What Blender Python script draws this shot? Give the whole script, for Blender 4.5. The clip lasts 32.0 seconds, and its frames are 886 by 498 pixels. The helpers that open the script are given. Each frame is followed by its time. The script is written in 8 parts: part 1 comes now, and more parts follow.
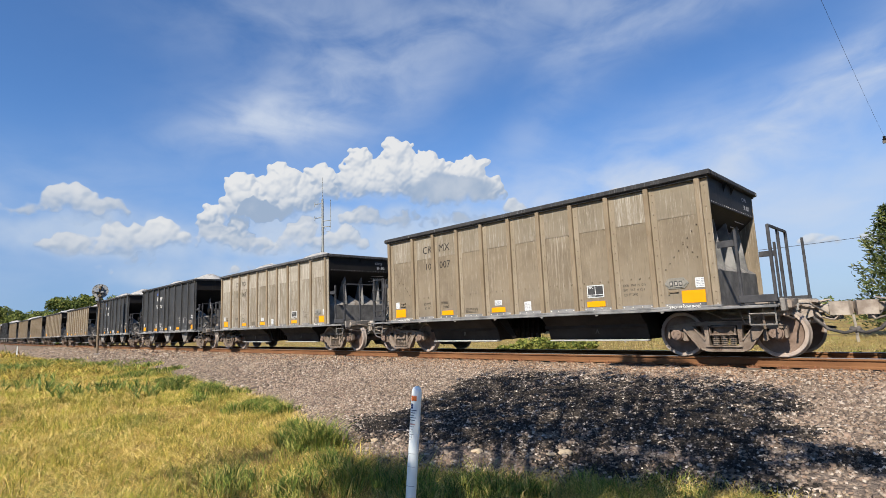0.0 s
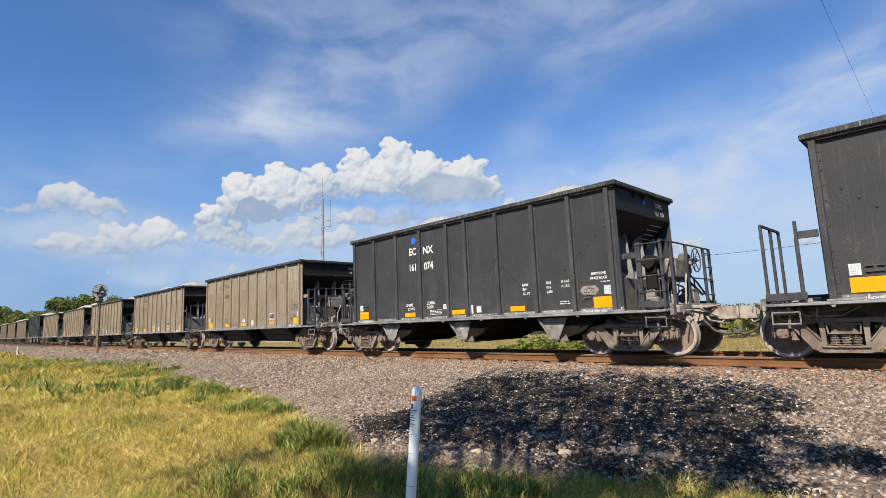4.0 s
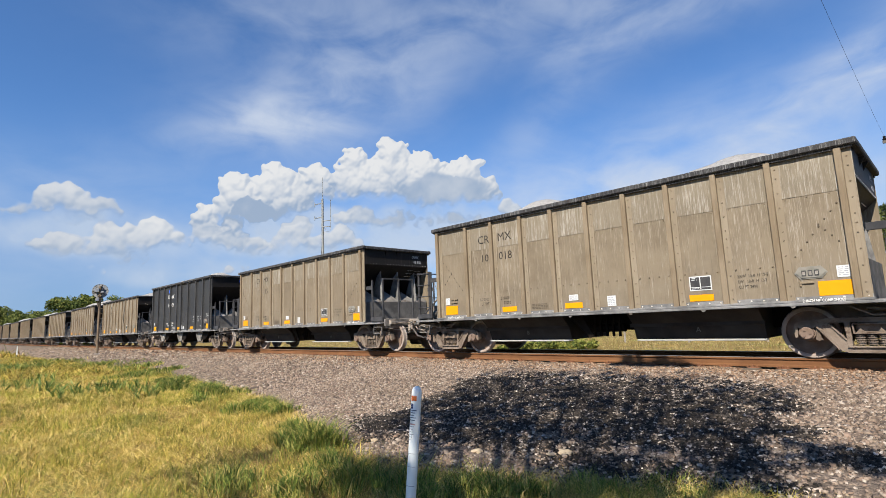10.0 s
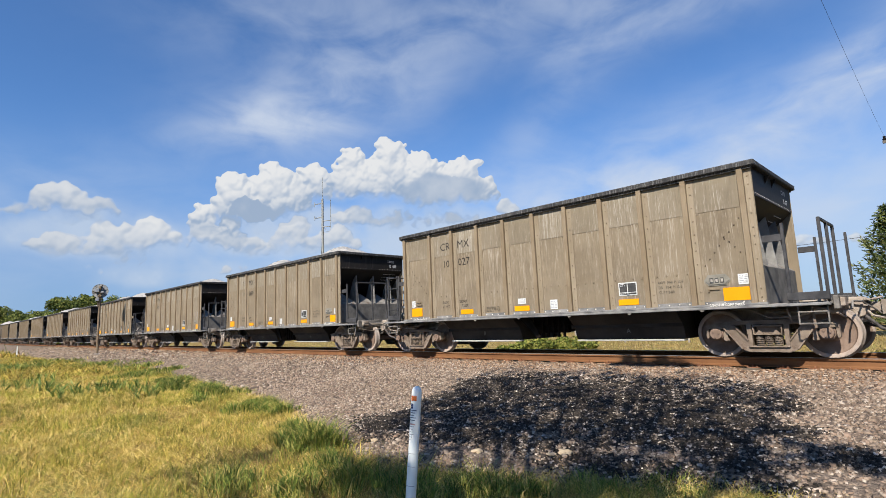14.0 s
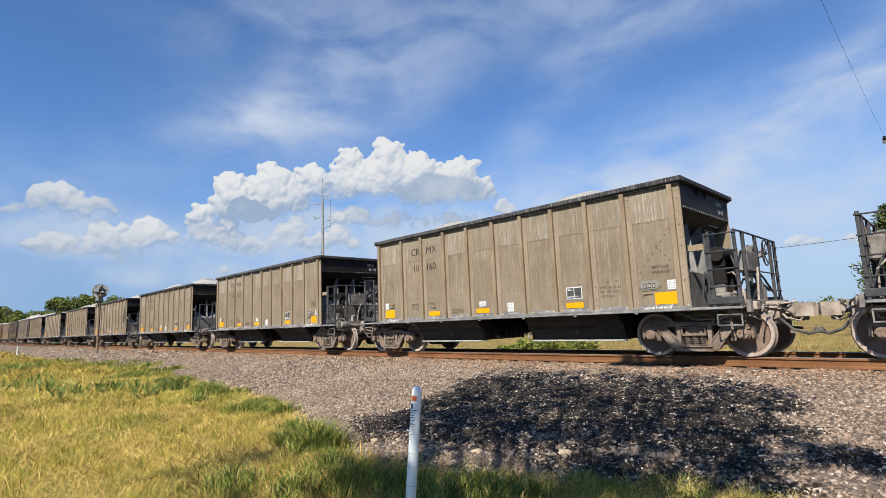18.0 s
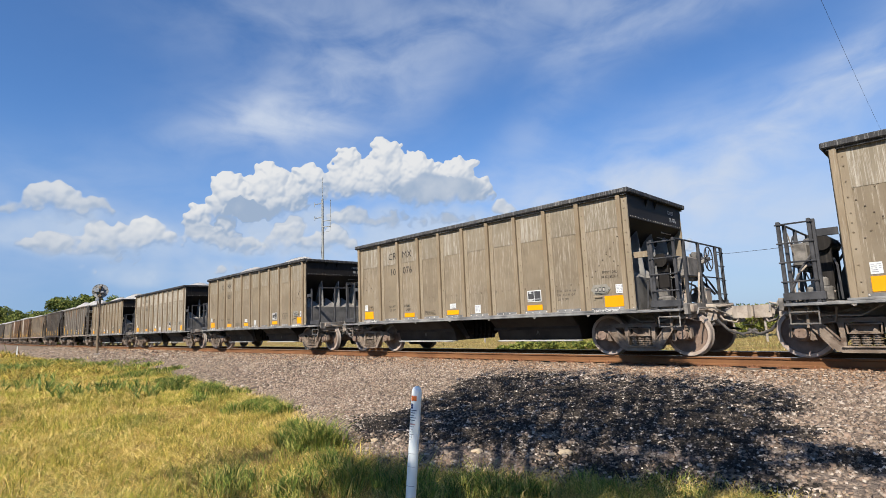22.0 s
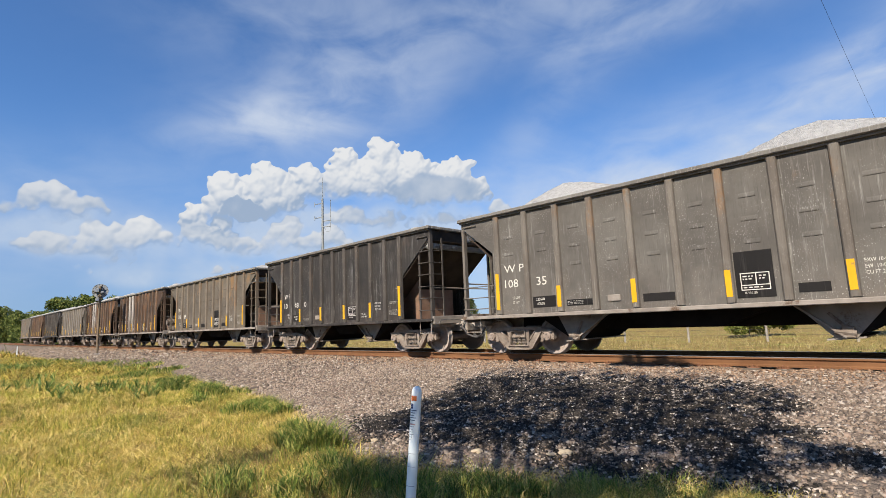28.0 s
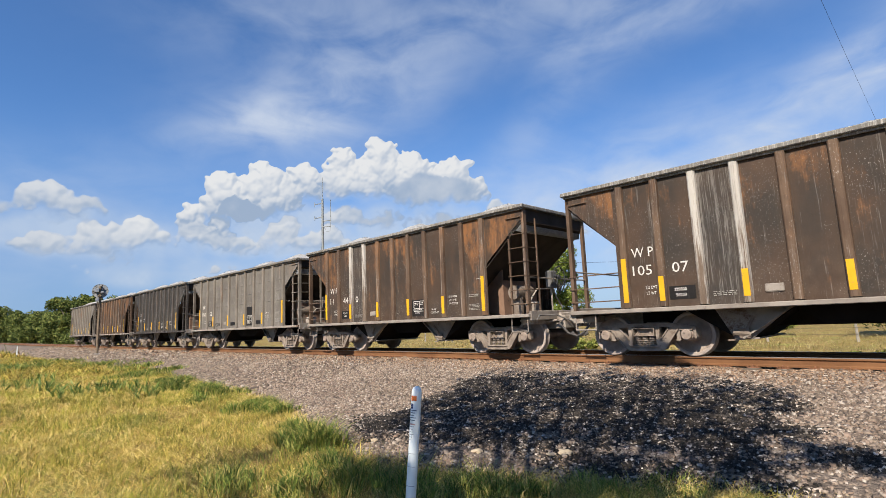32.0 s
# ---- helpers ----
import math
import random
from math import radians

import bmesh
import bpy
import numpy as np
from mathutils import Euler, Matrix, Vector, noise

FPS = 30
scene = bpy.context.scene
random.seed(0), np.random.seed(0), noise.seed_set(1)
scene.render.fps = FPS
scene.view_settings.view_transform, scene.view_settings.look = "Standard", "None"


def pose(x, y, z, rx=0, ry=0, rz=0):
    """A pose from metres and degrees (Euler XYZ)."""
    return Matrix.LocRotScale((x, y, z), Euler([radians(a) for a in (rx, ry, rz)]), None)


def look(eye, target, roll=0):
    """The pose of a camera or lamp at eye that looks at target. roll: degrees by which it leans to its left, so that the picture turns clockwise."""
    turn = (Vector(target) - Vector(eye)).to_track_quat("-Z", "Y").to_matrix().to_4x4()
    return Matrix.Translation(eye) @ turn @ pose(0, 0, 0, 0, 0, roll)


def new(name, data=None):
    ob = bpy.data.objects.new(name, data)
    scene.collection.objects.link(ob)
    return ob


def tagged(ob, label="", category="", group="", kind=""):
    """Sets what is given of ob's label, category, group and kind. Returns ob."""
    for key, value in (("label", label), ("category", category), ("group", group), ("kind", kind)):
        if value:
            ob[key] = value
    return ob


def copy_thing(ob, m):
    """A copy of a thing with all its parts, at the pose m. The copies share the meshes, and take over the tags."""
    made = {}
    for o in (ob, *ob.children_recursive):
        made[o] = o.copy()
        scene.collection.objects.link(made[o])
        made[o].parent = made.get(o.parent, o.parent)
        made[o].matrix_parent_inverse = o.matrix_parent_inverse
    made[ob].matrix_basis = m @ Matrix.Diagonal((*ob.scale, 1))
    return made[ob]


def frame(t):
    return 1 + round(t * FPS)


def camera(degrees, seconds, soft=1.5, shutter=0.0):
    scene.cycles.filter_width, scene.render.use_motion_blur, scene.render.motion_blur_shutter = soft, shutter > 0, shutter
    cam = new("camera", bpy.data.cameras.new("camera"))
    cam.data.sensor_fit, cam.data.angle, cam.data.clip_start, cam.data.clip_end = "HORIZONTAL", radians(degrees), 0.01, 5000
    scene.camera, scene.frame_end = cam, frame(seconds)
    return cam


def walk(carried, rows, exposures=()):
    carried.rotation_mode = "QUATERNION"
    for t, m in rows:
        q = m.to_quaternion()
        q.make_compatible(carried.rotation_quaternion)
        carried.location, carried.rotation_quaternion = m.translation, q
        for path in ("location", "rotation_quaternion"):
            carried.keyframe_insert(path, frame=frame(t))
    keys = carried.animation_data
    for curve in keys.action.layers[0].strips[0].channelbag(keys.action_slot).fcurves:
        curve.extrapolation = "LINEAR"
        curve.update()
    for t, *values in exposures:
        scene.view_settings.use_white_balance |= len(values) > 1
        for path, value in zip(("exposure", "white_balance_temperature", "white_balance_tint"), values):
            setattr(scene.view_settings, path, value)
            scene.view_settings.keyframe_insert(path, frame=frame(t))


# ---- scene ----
# World: z = 0 at the rail tops, the track runs along x at y = YC, the train goes towards +x.
YC = 12.21
EYE = (0, 0, 0.906)
YAW, PITCH, ROLL = radians(45.16), radians(8.06), -2.353
cam = camera(81.16, 32.0, soft=0.6)
AIM = (-math.cos(YAW) * math.cos(PITCH), math.sin(YAW) * math.cos(PITCH), EYE[2] + math.sin(PITCH))
walk(cam, [(0, look(EYE, AIM, ROLL)), (32, look(EYE, AIM, ROLL))], [(0, 0.85), (32, 0.85)])

# ---------------------------------------------------------------- light
SUN_DIR = Vector((0.30, -1.0, 0.93)).normalized()
sun = new("sun", bpy.data.lights.new("sun", "SUN"))
sun.data.energy, sun.data.angle, sun.data.color = 5.0, radians(0.53), (1.0, 0.915, 0.79)
sun.matrix_basis = look((0, 0, 60), Vector((0, 0, 60)) - SUN_DIR)


def node_tree(owner):
    owner.use_nodes = True
    tree = owner.node_tree
    tree.nodes.clear()
    return tree


class Nodes:
    """Short hand for building node trees."""

    def __init__(self, tree):
        self.t = tree

    def add(self, kind, inputs=None):
        n = self.t.nodes.new(kind)
        for k, v in (inputs or {}).items():
            self.put(n.inputs[k], v)
        return n

    def put(self, socket, v):
        if isinstance(v, bpy.types.NodeSocket):
            self.t.links.new(v, socket)
        else:
            socket.default_value = v

    def math(self, op, a, b=0.0, c=0.0, clamp=False):
        n = self.t.nodes.new("ShaderNodeMath")
        n.operation, n.use_clamp = op, clamp
        for i, v in enumerate((a, b, c)):
            self.put(n.inputs[i], v)
        return n.outputs[0]

    def mix(self, f, a, b, blend="MIX"):
        n = self.t.nodes.new("ShaderNodeMix")
        n.data_type, n.blend_type = "RGBA", blend
        self.put(n.inputs[0], f)
        for i, v in ((6, a), (7, b)):
            self.put(n.inputs[i], (*v, 1) if isinstance(v, tuple) and len(v) == 3 else v)
        return n.outputs[2]

    def step(self, v, lo, hi, a=0.0, b=1.0, kind="SMOOTHSTEP"):
        n = self.add("ShaderNodeMapRange")
        n.interpolation_type = kind
        for i, value in enumerate((v, lo, hi, a, b)):
            self.put(n.inputs[i], value)
        return n.outputs[0]

    def noise(self, vec, scale, detail=4.0, rough=0.55, dist=0.0):
        n = self.add("ShaderNodeTexNoise", {"Scale": scale, "Detail": detail, "Roughness": rough, "Distortion": dist})
        self.t.links.new(vec, n.inputs["Vector"])
        return n.outputs["Fac"]

    def map(self, vec, scale=(1, 1, 1), loc=(0, 0, 0), rot=(0, 0, 0)):
        n = self.add("ShaderNodeMapping", {"Scale": scale, "Location": loc, "Rotation": rot})
        self.t.links.new(vec, n.inputs["Vector"])
        return n.outputs[0]


def az_el(N, vec):
    """Azimuth from +y towards +x, and elevation, in degrees, of a direction."""
    sep = N.add("ShaderNodeSeparateXYZ", {0: vec})
    az = N.math("MULTIPLY", N.math("ARCTAN2", sep.outputs[0], sep.outputs[1]), 180 / math.pi)
    el = N.math("MULTIPLY", N.math("ARCSINE", sep.outputs[2]), 180 / math.pi)
    return az, el


def build_world():
    world = bpy.data.worlds.new("world")
    scene.world = world
    N = Nodes(node_tree(world))
    sky = N.add("ShaderNodeTexSky")
    sky.sky_type, sky.sun_disc = "NISHITA", False
    sky.sun_elevation, sky.sun_rotation = math.asin(SUN_DIR.z), math.atan2(SUN_DIR.x, SUN_DIR.y)
    sky.altitude, sky.air_density, sky.dust_density, sky.ozone_density = 200.0, 1.0, 0.6, 2.5
    gen = N.add("ShaderNodeTexCoord").outputs["Generated"]
    az, el = az_el(N, gen)
    plane = N.add("ShaderNodeCombineXYZ", {0: az, 1: el}).outputs[0]

    def patch(a, e, w, h, turn):
        # a soft-edged patch of high cloud, w by h degrees, turned
        c, s = math.cos(radians(turn)), math.sin(radians(turn))
        da, de = N.math("SUBTRACT", az, a), N.math("SUBTRACT", el, e)
        u = N.math("ADD", N.math("MULTIPLY", da, c / w), N.math("MULTIPLY", de, s / w))
        v = N.math("ADD", N.math("MULTIPLY", da, -s / h), N.math("MULTIPLY", de, c / h))
        r = N.math("ADD", N.math("MULTIPLY", u, u), N.math("MULTIPLY", v, v))
        return N.math("EXPONENT", N.math("MULTIPLY", r, -1.0))

    streak = N.noise(N.map(plane, (0.05, 0.13, 1), rot=(0, 0, radians(-22))), 1.0, 5.0, 0.50, 0.7)
    fine = N.noise(N.map(plane, (0.16, 0.30, 1), rot=(0, 0, radians(-32))), 1.0, 5.0, 0.55, 0.5)
    total = None
    for a, e, w, h, turn, gain in ((-62, 22.0, 9.5, 3.6, 8, 0.62), (-68, 20.6, 7.0, 2.0, 16, 0.45), (-57, 25.0, 7.0, 4.5, 40, 0.40), (-46, 27.0, 9.0, 4.5, 55, 0.30), (-53, 29.0, 12.0, 6.0, 20, 0.42), (-63, 33.0, 13.0, 4.5, 15, 0.38),
                                   (-2.0, 19.8, 7.5, 3.0, 26, 1.05), (-12, 15.6, 9.0, 2.4, 34, 0.7), (-16, 30.0, 17.0, 3.0, 6, 0.75), (-30, 33, 14, 3, 8, 0.5),
                                   (-24, 14.0, 15.0, 5.0, 16, 0.85), (-8, 9.0, 18.0, 5.0, 3, 0.75), (-80, 7.5, 26.0, 5.0, 0, 0.22), (-84, 14, 12, 3, 8, 0.3),
                                   (-48, 8.0, 26.0, 6.5, 0, 0.80), (-32, 22.0, 12.0, 3.0, 44, 0.30), (90, 24, 40, 9, 5, 0.5), (180, 30, 40, 8, 0, 0.3)):
        p = N.math("MULTIPLY", patch(a, e, w, h, turn), gain)
        total = p if total is None else N.math("ADD", total, p)
    body = N.math("ADD", N.math("MULTIPLY", streak, 1.0), N.math("MULTIPLY", fine, 0.55))
    cirrus = N.math("MULTIPLY", total, N.step(body, 0.42, 1.10), clamp=True)
    cirrus = N.math("MULTIPLY", cirrus, 0.92)
    deep = N.mix(1.0, sky.outputs[0], (0.71, 1.07, 1.46), "MULTIPLY")
    deep = N.mix(N.step(el, 0.0, 22.0, 0.60, 0.0), deep, (2.4, 3.7, 6.5))
    deep = N.mix(N.math("MULTIPLY", patch(-12, 5.0, 24, 9, 0), 0.50), deep, (4.9, 5.8, 7.1))
    deep = N.mix(N.math("MULTIPLY", patch(-82, 6.0, 24, 9, 0), 0.45), deep, (1.9, 3.1, 5.4))
    col = N.mix(cirrus, deep, (5.6, 6.3, 7.5))
    bg = N.add("ShaderNodeBackground", {"Color": col, "Strength": 0.060})
    out = N.add("ShaderNodeOutputWorld")
    N.t.links.new(bg.outputs[0], out.inputs[0])


build_world()


# ---------------------------------------------------------------- materials
def surface(name, a, b, rough=0.8, metal=0.0, scale=3.0, fine=40.0, bump=0.15, dist=0.01, random_tone=0.0, spec=0.16,
            third=None, third_scale=1.2, third_lo=0.55, third_hi=0.7, coords="Object", stain=""):
    """A two-tone worn surface: broad patches between a and b, fine grain on top, an optional third tone in blotches, and relief."""
    m = bpy.data.materials.new(name)
    N = Nodes(node_tree(m))
    co = N.add("ShaderNodeTexCoord").outputs[coords]
    info = N.add("ShaderNodeObjectInfo")
    shift = N.add("ShaderNodeVectorMath", {0: co})
    off = N.add("ShaderNodeCombineXYZ", {0: N.math("MULTIPLY", info.outputs["Random"], 37.0), 1: 0.0, 2: N.math("MULTIPLY", info.outputs["Random"], 11.0)})
    N.t.links.new(off.outputs[0], shift.inputs[1])
    vec = shift.outputs[0]
    broad = N.noise(vec, scale, 5.0, 0.6)
    grain = N.noise(vec, fine, 3.0, 0.6)
    f = N.math("ADD", N.step(broad, 0.3, 0.7, 0.0, 0.75), N.math("MULTIPLY", grain, 0.35), clamp=True)
    col = N.mix(f, a, b)
    if third:
        blot = N.math("ADD", N.noise(vec, third_scale, 6.0, 0.65), N.math("MULTIPLY", N.math("SUBTRACT", grain, 0.5), 0.25))
        col = N.mix(N.step(blot, third_lo, third_hi), col, third)
    if stain:
        # fines of another colour, as far as they were spilled
        at = N.add("ShaderNodeAttribute")
        at.attribute_name = stain
        col = N.mix(N.step(N.math("ADD", at.outputs["Fac"], N.math("MULTIPLY", N.math("SUBTRACT", grain, 0.5), 0.5)), 0.15, 0.65), col, (0.020, 0.0165, 0.013))
    if random_tone:
        tone = N.step(info.outputs["Random"], 0.0, 1.0, 1.0 - random_tone, 1.0 + random_tone, "LINEAR")
        col = N.mix(1.0, col, N.add("ShaderNodeCombineXYZ", {0: tone, 1: tone, 2: tone}).outputs[0], "MULTIPLY")
    bs = N.add("ShaderNodeBsdfPrincipled", {"Base Color": col, "Metallic": metal, "Specular IOR Level": spec})
    N.put(bs.inputs["Roughness"], N.step(grain, 0.2, 0.8, max(0.05, rough - 0.12), min(1.0, rough + 0.1), "LINEAR"))
    if bump:
        bp = N.add("ShaderNodeBump", {"Strength": bump, "Distance": dist, "Height": N.math("ADD", grain, broad)})
        N.t.links.new(bp.outputs[0], bs.inputs["Normal"])
    out = N.add("ShaderNodeOutputMaterial")
    N.t.links.new(bs.outputs[0], out.inputs[0])
    return m


def car_paint(name, base, dark, light, drip=0.5, dust=None, dust_amount=0.3, rust=None, rust_lo=0.62, rough=0.6, speck=0.0, top_drip=0.0, freq=1.0, edge=0.54):
    """Weathered paint on a hopper car: vertical drip streaks, road dust, rust blooms, flecks."""
    m = bpy.data.materials.new(name)
    N = Nodes(node_tree(m))
    co = N.add("ShaderNodeTexCoord").outputs["Object"]
    info = N.add("ShaderNodeObjectInfo")
    rnd = info.outputs["Random"]
    off = N.add("ShaderNodeCombineXYZ", {0: N.math("MULTIPLY", rnd, 61.0), 1: 0.0, 2: N.math("MULTIPLY", rnd, 23.0)})
    shift = N.add("ShaderNodeVectorMath", {0: co, 1: off.outputs[0]})
    vec = shift.outputs[0]
    z = N.add("ShaderNodeSeparateXYZ", {0: co}).outputs[2]
    broad = N.noise(vec, 0.9, 5.0, 0.6)
    grain = N.noise(vec, 55.0, 3.0, 0.65)
    col = N.mix(N.step(broad, 0.3, 0.7), base, dark)
    streak = N.noise(N.map(vec, (9.0 * freq, 9.0 * freq, 0.36 * freq)), 1.0, 5.0, 0.68)
    thin = N.noise(N.map(vec, (38.0 * freq, 38.0 * freq, 1.5 * freq)), 1.0, 4.0, 0.62)
    s = N.math("ADD", N.math("MULTIPLY", streak, 0.5), N.math("MULTIPLY", thin, 0.5))
    lift = N.math("ADD", N.step(z, 1.0, 3.6, 0.0, top_drip, "LINEAR"), N.step(rnd, 0.0, 1.0, -0.035, 0.035, "LINEAR"))
    s = N.math("ADD", s, lift)
    col = N.mix(N.math("MULTIPLY", N.step(s, edge, edge + 0.15), drip), col, light)
    dirt = N.noise(N.map(vec, (5.0, 5.0, 0.3), (7.3, 0, 0)), 1.0, 4.0, 0.6)
    col = N.mix(N.step(dirt, 0.5, 0.75, 0.0, 0.45), col, dark)
    run = N.noise(N.map(vec, (44.0, 44.0, 2.6), (3.1, 0, 5.7)), 1.0, 4.0, 0.65)
    col = N.mix(N.step(run, 0.52, 0.70, 0.0, 0.42), col, N.mix(1.0, dark, (0.62, 0.60, 0.58), "MULTIPLY"))
    if dust:
        d = N.math("MULTIPLY", N.step(z, 2.2, 0.9, 0.15, 1.0, "LINEAR"), N.step(N.noise(vec, 2.2, 6.0, 0.65), 0.35, 0.7))
        col = N.mix(N.math("MULTIPLY", d, dust_amount), col, dust)
    if rust:
        r = N.math("ADD", N.noise(N.map(vec, (1.5, 1.5, 0.8)), 1.0, 8.0, 0.68), N.math("MULTIPLY", N.math("SUBTRACT", streak, 0.5), 0.30))
        r = N.math("ADD", r, N.step(rnd, 0.0, 1.0, -0.07, 0.07, "LINEAR"))
        r = N.math("ADD", r, N.math("MULTIPLY", N.math("SUBTRACT", grain, 0.5), 0.10))
        r = N.math("ADD", r, N.step(z, 1.4, 3.5, -0.05, 0.06, "LINEAR"))
        col = N.mix(N.step(r, rust_lo, rust_lo + 0.24, 0.0, 0.85), col, rust)
    if speck:
        sp = N.noise(N.map(vec, (52, 52, 26)), 1.0, 2.0, 0.6)
        area = N.step(N.noise(vec, 1.1, 3.0, 0.6), 0.40, 0.66)
        col = N.mix(N.math("MULTIPLY", N.step(sp, 0.60, 0.70), N.math("MULTIPLY", area, speck)), col, light)
    bs = N.add("ShaderNodeBsdfPrincipled", {"Base Color": col, "Specular IOR Level": 0.16})
    N.put(bs.inputs["Roughness"], N.step(grain, 0.2, 0.8, rough - 0.1, min(1.0, rough + 0.12), "LINEAR"))
    bp = N.add("ShaderNodeBump", {"Strength": 0.22, "Distance": 0.012, "Height": N.math("ADD", N.math("MULTIPLY", grain, 0.3), N.noise(vec, 1.7, 3.0, 0.5))})
    N.t.links.new(bp.outputs[0], bs.inputs["Normal"])
    out = N.add("ShaderNodeOutputMaterial")
    N.t.links.new(bs.outputs[0], out.inputs[0])
    return m


def island_mat(name, colours, rough=0.9, spread=1.0, bump=0.3, trans=0.0, fine=60.0):
    """Loose pieces in one mesh (stones, blades, leaves): each piece takes its own tone from a row of colours."""
    m = bpy.data.materials.new(name)
    N = Nodes(node_tree(m))
    geo = N.add("ShaderNodeNewGeometry")
    ramp = N.add("ShaderNodeValToRGB", {0: geo.outputs["Random Per Island"]})
    ramp.color_ramp.interpolation = "CONSTANT"
    while len(ramp.color_ramp.elements) < len(colours):
        ramp.color_ramp.elements.new(0.5)
    for i, c in enumerate(colours):
        ramp.color_ramp.elements[i].position = i / len(colours)
        ramp.color_ramp.elements[i].color = (*c, 1)
    co = N.add("ShaderNodeTexCoord").outputs["Object"]
    broad = N.noise(co, 0.7, 4.0, 0.6)
    col = N.mix(1.0, ramp.outputs[0], N.add("ShaderNodeCombineXYZ", {k: N.step(broad, 0.3, 0.7, 1 - 0.2 * spread, 1 + 0.18 * spread) for k in (0, 1, 2)}).outputs[0], "MULTIPLY")
    bs = N.add("ShaderNodeBsdfPrincipled", {"Base Color": col, "Roughness": rough, "Specular IOR Level": 0.2})
    if bump:
        bp = N.add("ShaderNodeBump", {"Strength": bump, "Distance": 0.008, "Height": N.noise(co, fine, 3.0, 0.6)})
        N.t.links.new(bp.outputs[0], bs.inputs["Normal"])
    out = N.add("ShaderNodeOutputMaterial")
    if trans:
        tr = N.add("ShaderNodeBsdfTranslucent", {"Color": col})
        mx = N.add("ShaderNodeMixShader", {0: trans})
        N.t.links.new(bs.outputs[0], mx.inputs[1])
        N.t.links.new(tr.outputs[0], mx.inputs[2])
        N.t.links.new(mx.outputs[0], out.inputs[0])
    else:
        N.t.links.new(bs.outputs[0], out.inputs[0])
    return m


M = {}
M["tan"] = car_paint("tan_paint", (0.190, 0.155, 0.110), (0.140, 0.112, 0.078), (0.37, 0.335, 0.28), drip=0.62, dust=(0.21, 0.185, 0.148), dust_amount=0.4, rough=0.62, freq=2.7, edge=0.54, top_drip=0.06)
M["tan_top"] = car_paint("whitened_tan_paint", (0.190, 0.162, 0.121), (0.152, 0.127, 0.092), (0.37, 0.345, 0.30), drip=0.75, rough=0.62, freq=2.6, edge=0.485)
M["tan_worn"] = car_paint("chalky_tan_paint", (0.185, 0.160, 0.122), (0.130, 0.106, 0.076), (0.38, 0.355, 0.31), drip=0.66, rough=0.65, freq=2.5, edge=0.47)
M["tan_worn_top"] = car_paint("chalk_white_tan_paint", (0.275, 0.250, 0.207), (0.20, 0.172, 0.134), (0.43, 0.405, 0.36), drip=0.75, rough=0.65, freq=2.0, edge=0.47)
M["tan_rib"] = car_paint("tan_rib_paint", (0.215, 0.172, 0.120), (0.160, 0.122, 0.080), (0.36, 0.325, 0.27), drip=0.45, rough=0.6, freq=1.5)
M["tan_flange"] = car_paint("pale_tan_flange_paint", (0.235, 0.196, 0.145), (0.185, 0.150, 0.106), (0.38, 0.345, 0.29), drip=0.5, rough=0.6, freq=2.2)
M["tan_plate"] = surface("grey_green_cast_plate", (0.135, 0.130, 0.112), (0.215, 0.205, 0.178), 0.7, 0.0, 7.0, 60.0, 0.1)
M["rib_bolt"] = surface("tan_bolt_head", (0.12, 0.093, 0.064), (0.21, 0.17, 0.122), 0.7, 0.0, 8.0, 60.0, 0.0)
M["bolt"] = surface("dark_bolt_head", (0.045, 0.035, 0.026), (0.14, 0.11, 0.08), 0.7, 0.0, 8.0, 60.0, 0.0)
M["black"] = car_paint("black_paint", (0.028, 0.029, 0.031), (0.034, 0.0345, 0.036), (0.20, 0.198, 0.194), drip=0.16, dust=(0.088, 0.085, 0.083), dust_amount=0.35, rough=0.5, speck=0.62)
M["black_rib"] = car_paint("dusty_black_rib_paint", (0.046, 0.047, 0.049), (0.030, 0.031, 0.033), (0.20, 0.197, 0.192), drip=0.34, dust=(0.105, 0.10, 0.096), dust_amount=0.4, rough=0.5, speck=0.5)
M["cap"] = car_paint("dusty_black_cap", (0.018, 0.018, 0.020), (0.040, 0.040, 0.042), (0.29, 0.288, 0.285), drip=0.62, rough=0.7, freq=3.2, edge=0.50)
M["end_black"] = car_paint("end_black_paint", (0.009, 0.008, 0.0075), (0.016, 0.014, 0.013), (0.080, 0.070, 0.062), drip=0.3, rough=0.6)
M["sill"] = surface("dusty_grey_sill", (0.062, 0.063, 0.066), (0.230, 0.228, 0.224), 0.75, 0.0, 2.5, 45.0, 0.2)
M["deck"] = surface("dusty_deck_steel", (0.050, 0.047, 0.045), (0.220, 0.206, 0.190), 0.85, 0.0, 3.5, 40.0, 0.3)
M["rail_black"] = surface("black_handrail_paint", (0.020, 0.021, 0.024), (0.060, 0.060, 0.064), 0.6, 0.0, 5.0, 60.0, 0.15)
# near-black base: the deep shade beneath the cars is put into the colour
M["under"] = surface("shade_dark_underframe", (0.006, 0.005, 0.0045), (0.015, 0.012, 0.010), 0.9, 0.0, 2.0, 30.0, 0.25, spec=0.08)
# dusty steel, its base lowered to hold the shade under the body
M["hopper_grey"] = surface("dusty_shade_dark_hopper_steel", (0.018, 0.015, 0.0135), (0.046, 0.039, 0.034), 0.8, 0.0, 1.4, 40.0, 0.2)
M["hopper_mark"] = surface("rubbed_chalk", (0.06, 0.055, 0.05), (0.12, 0.11, 0.10), 0.9, 0.0, 9.0, 40.0, 0.0)
M["lip"] = surface("bright_worn_steel", (0.26, 0.256, 0.25), (0.40, 0.395, 0.385), 0.6, 0.0, 5.0, 50.0, 0.1)
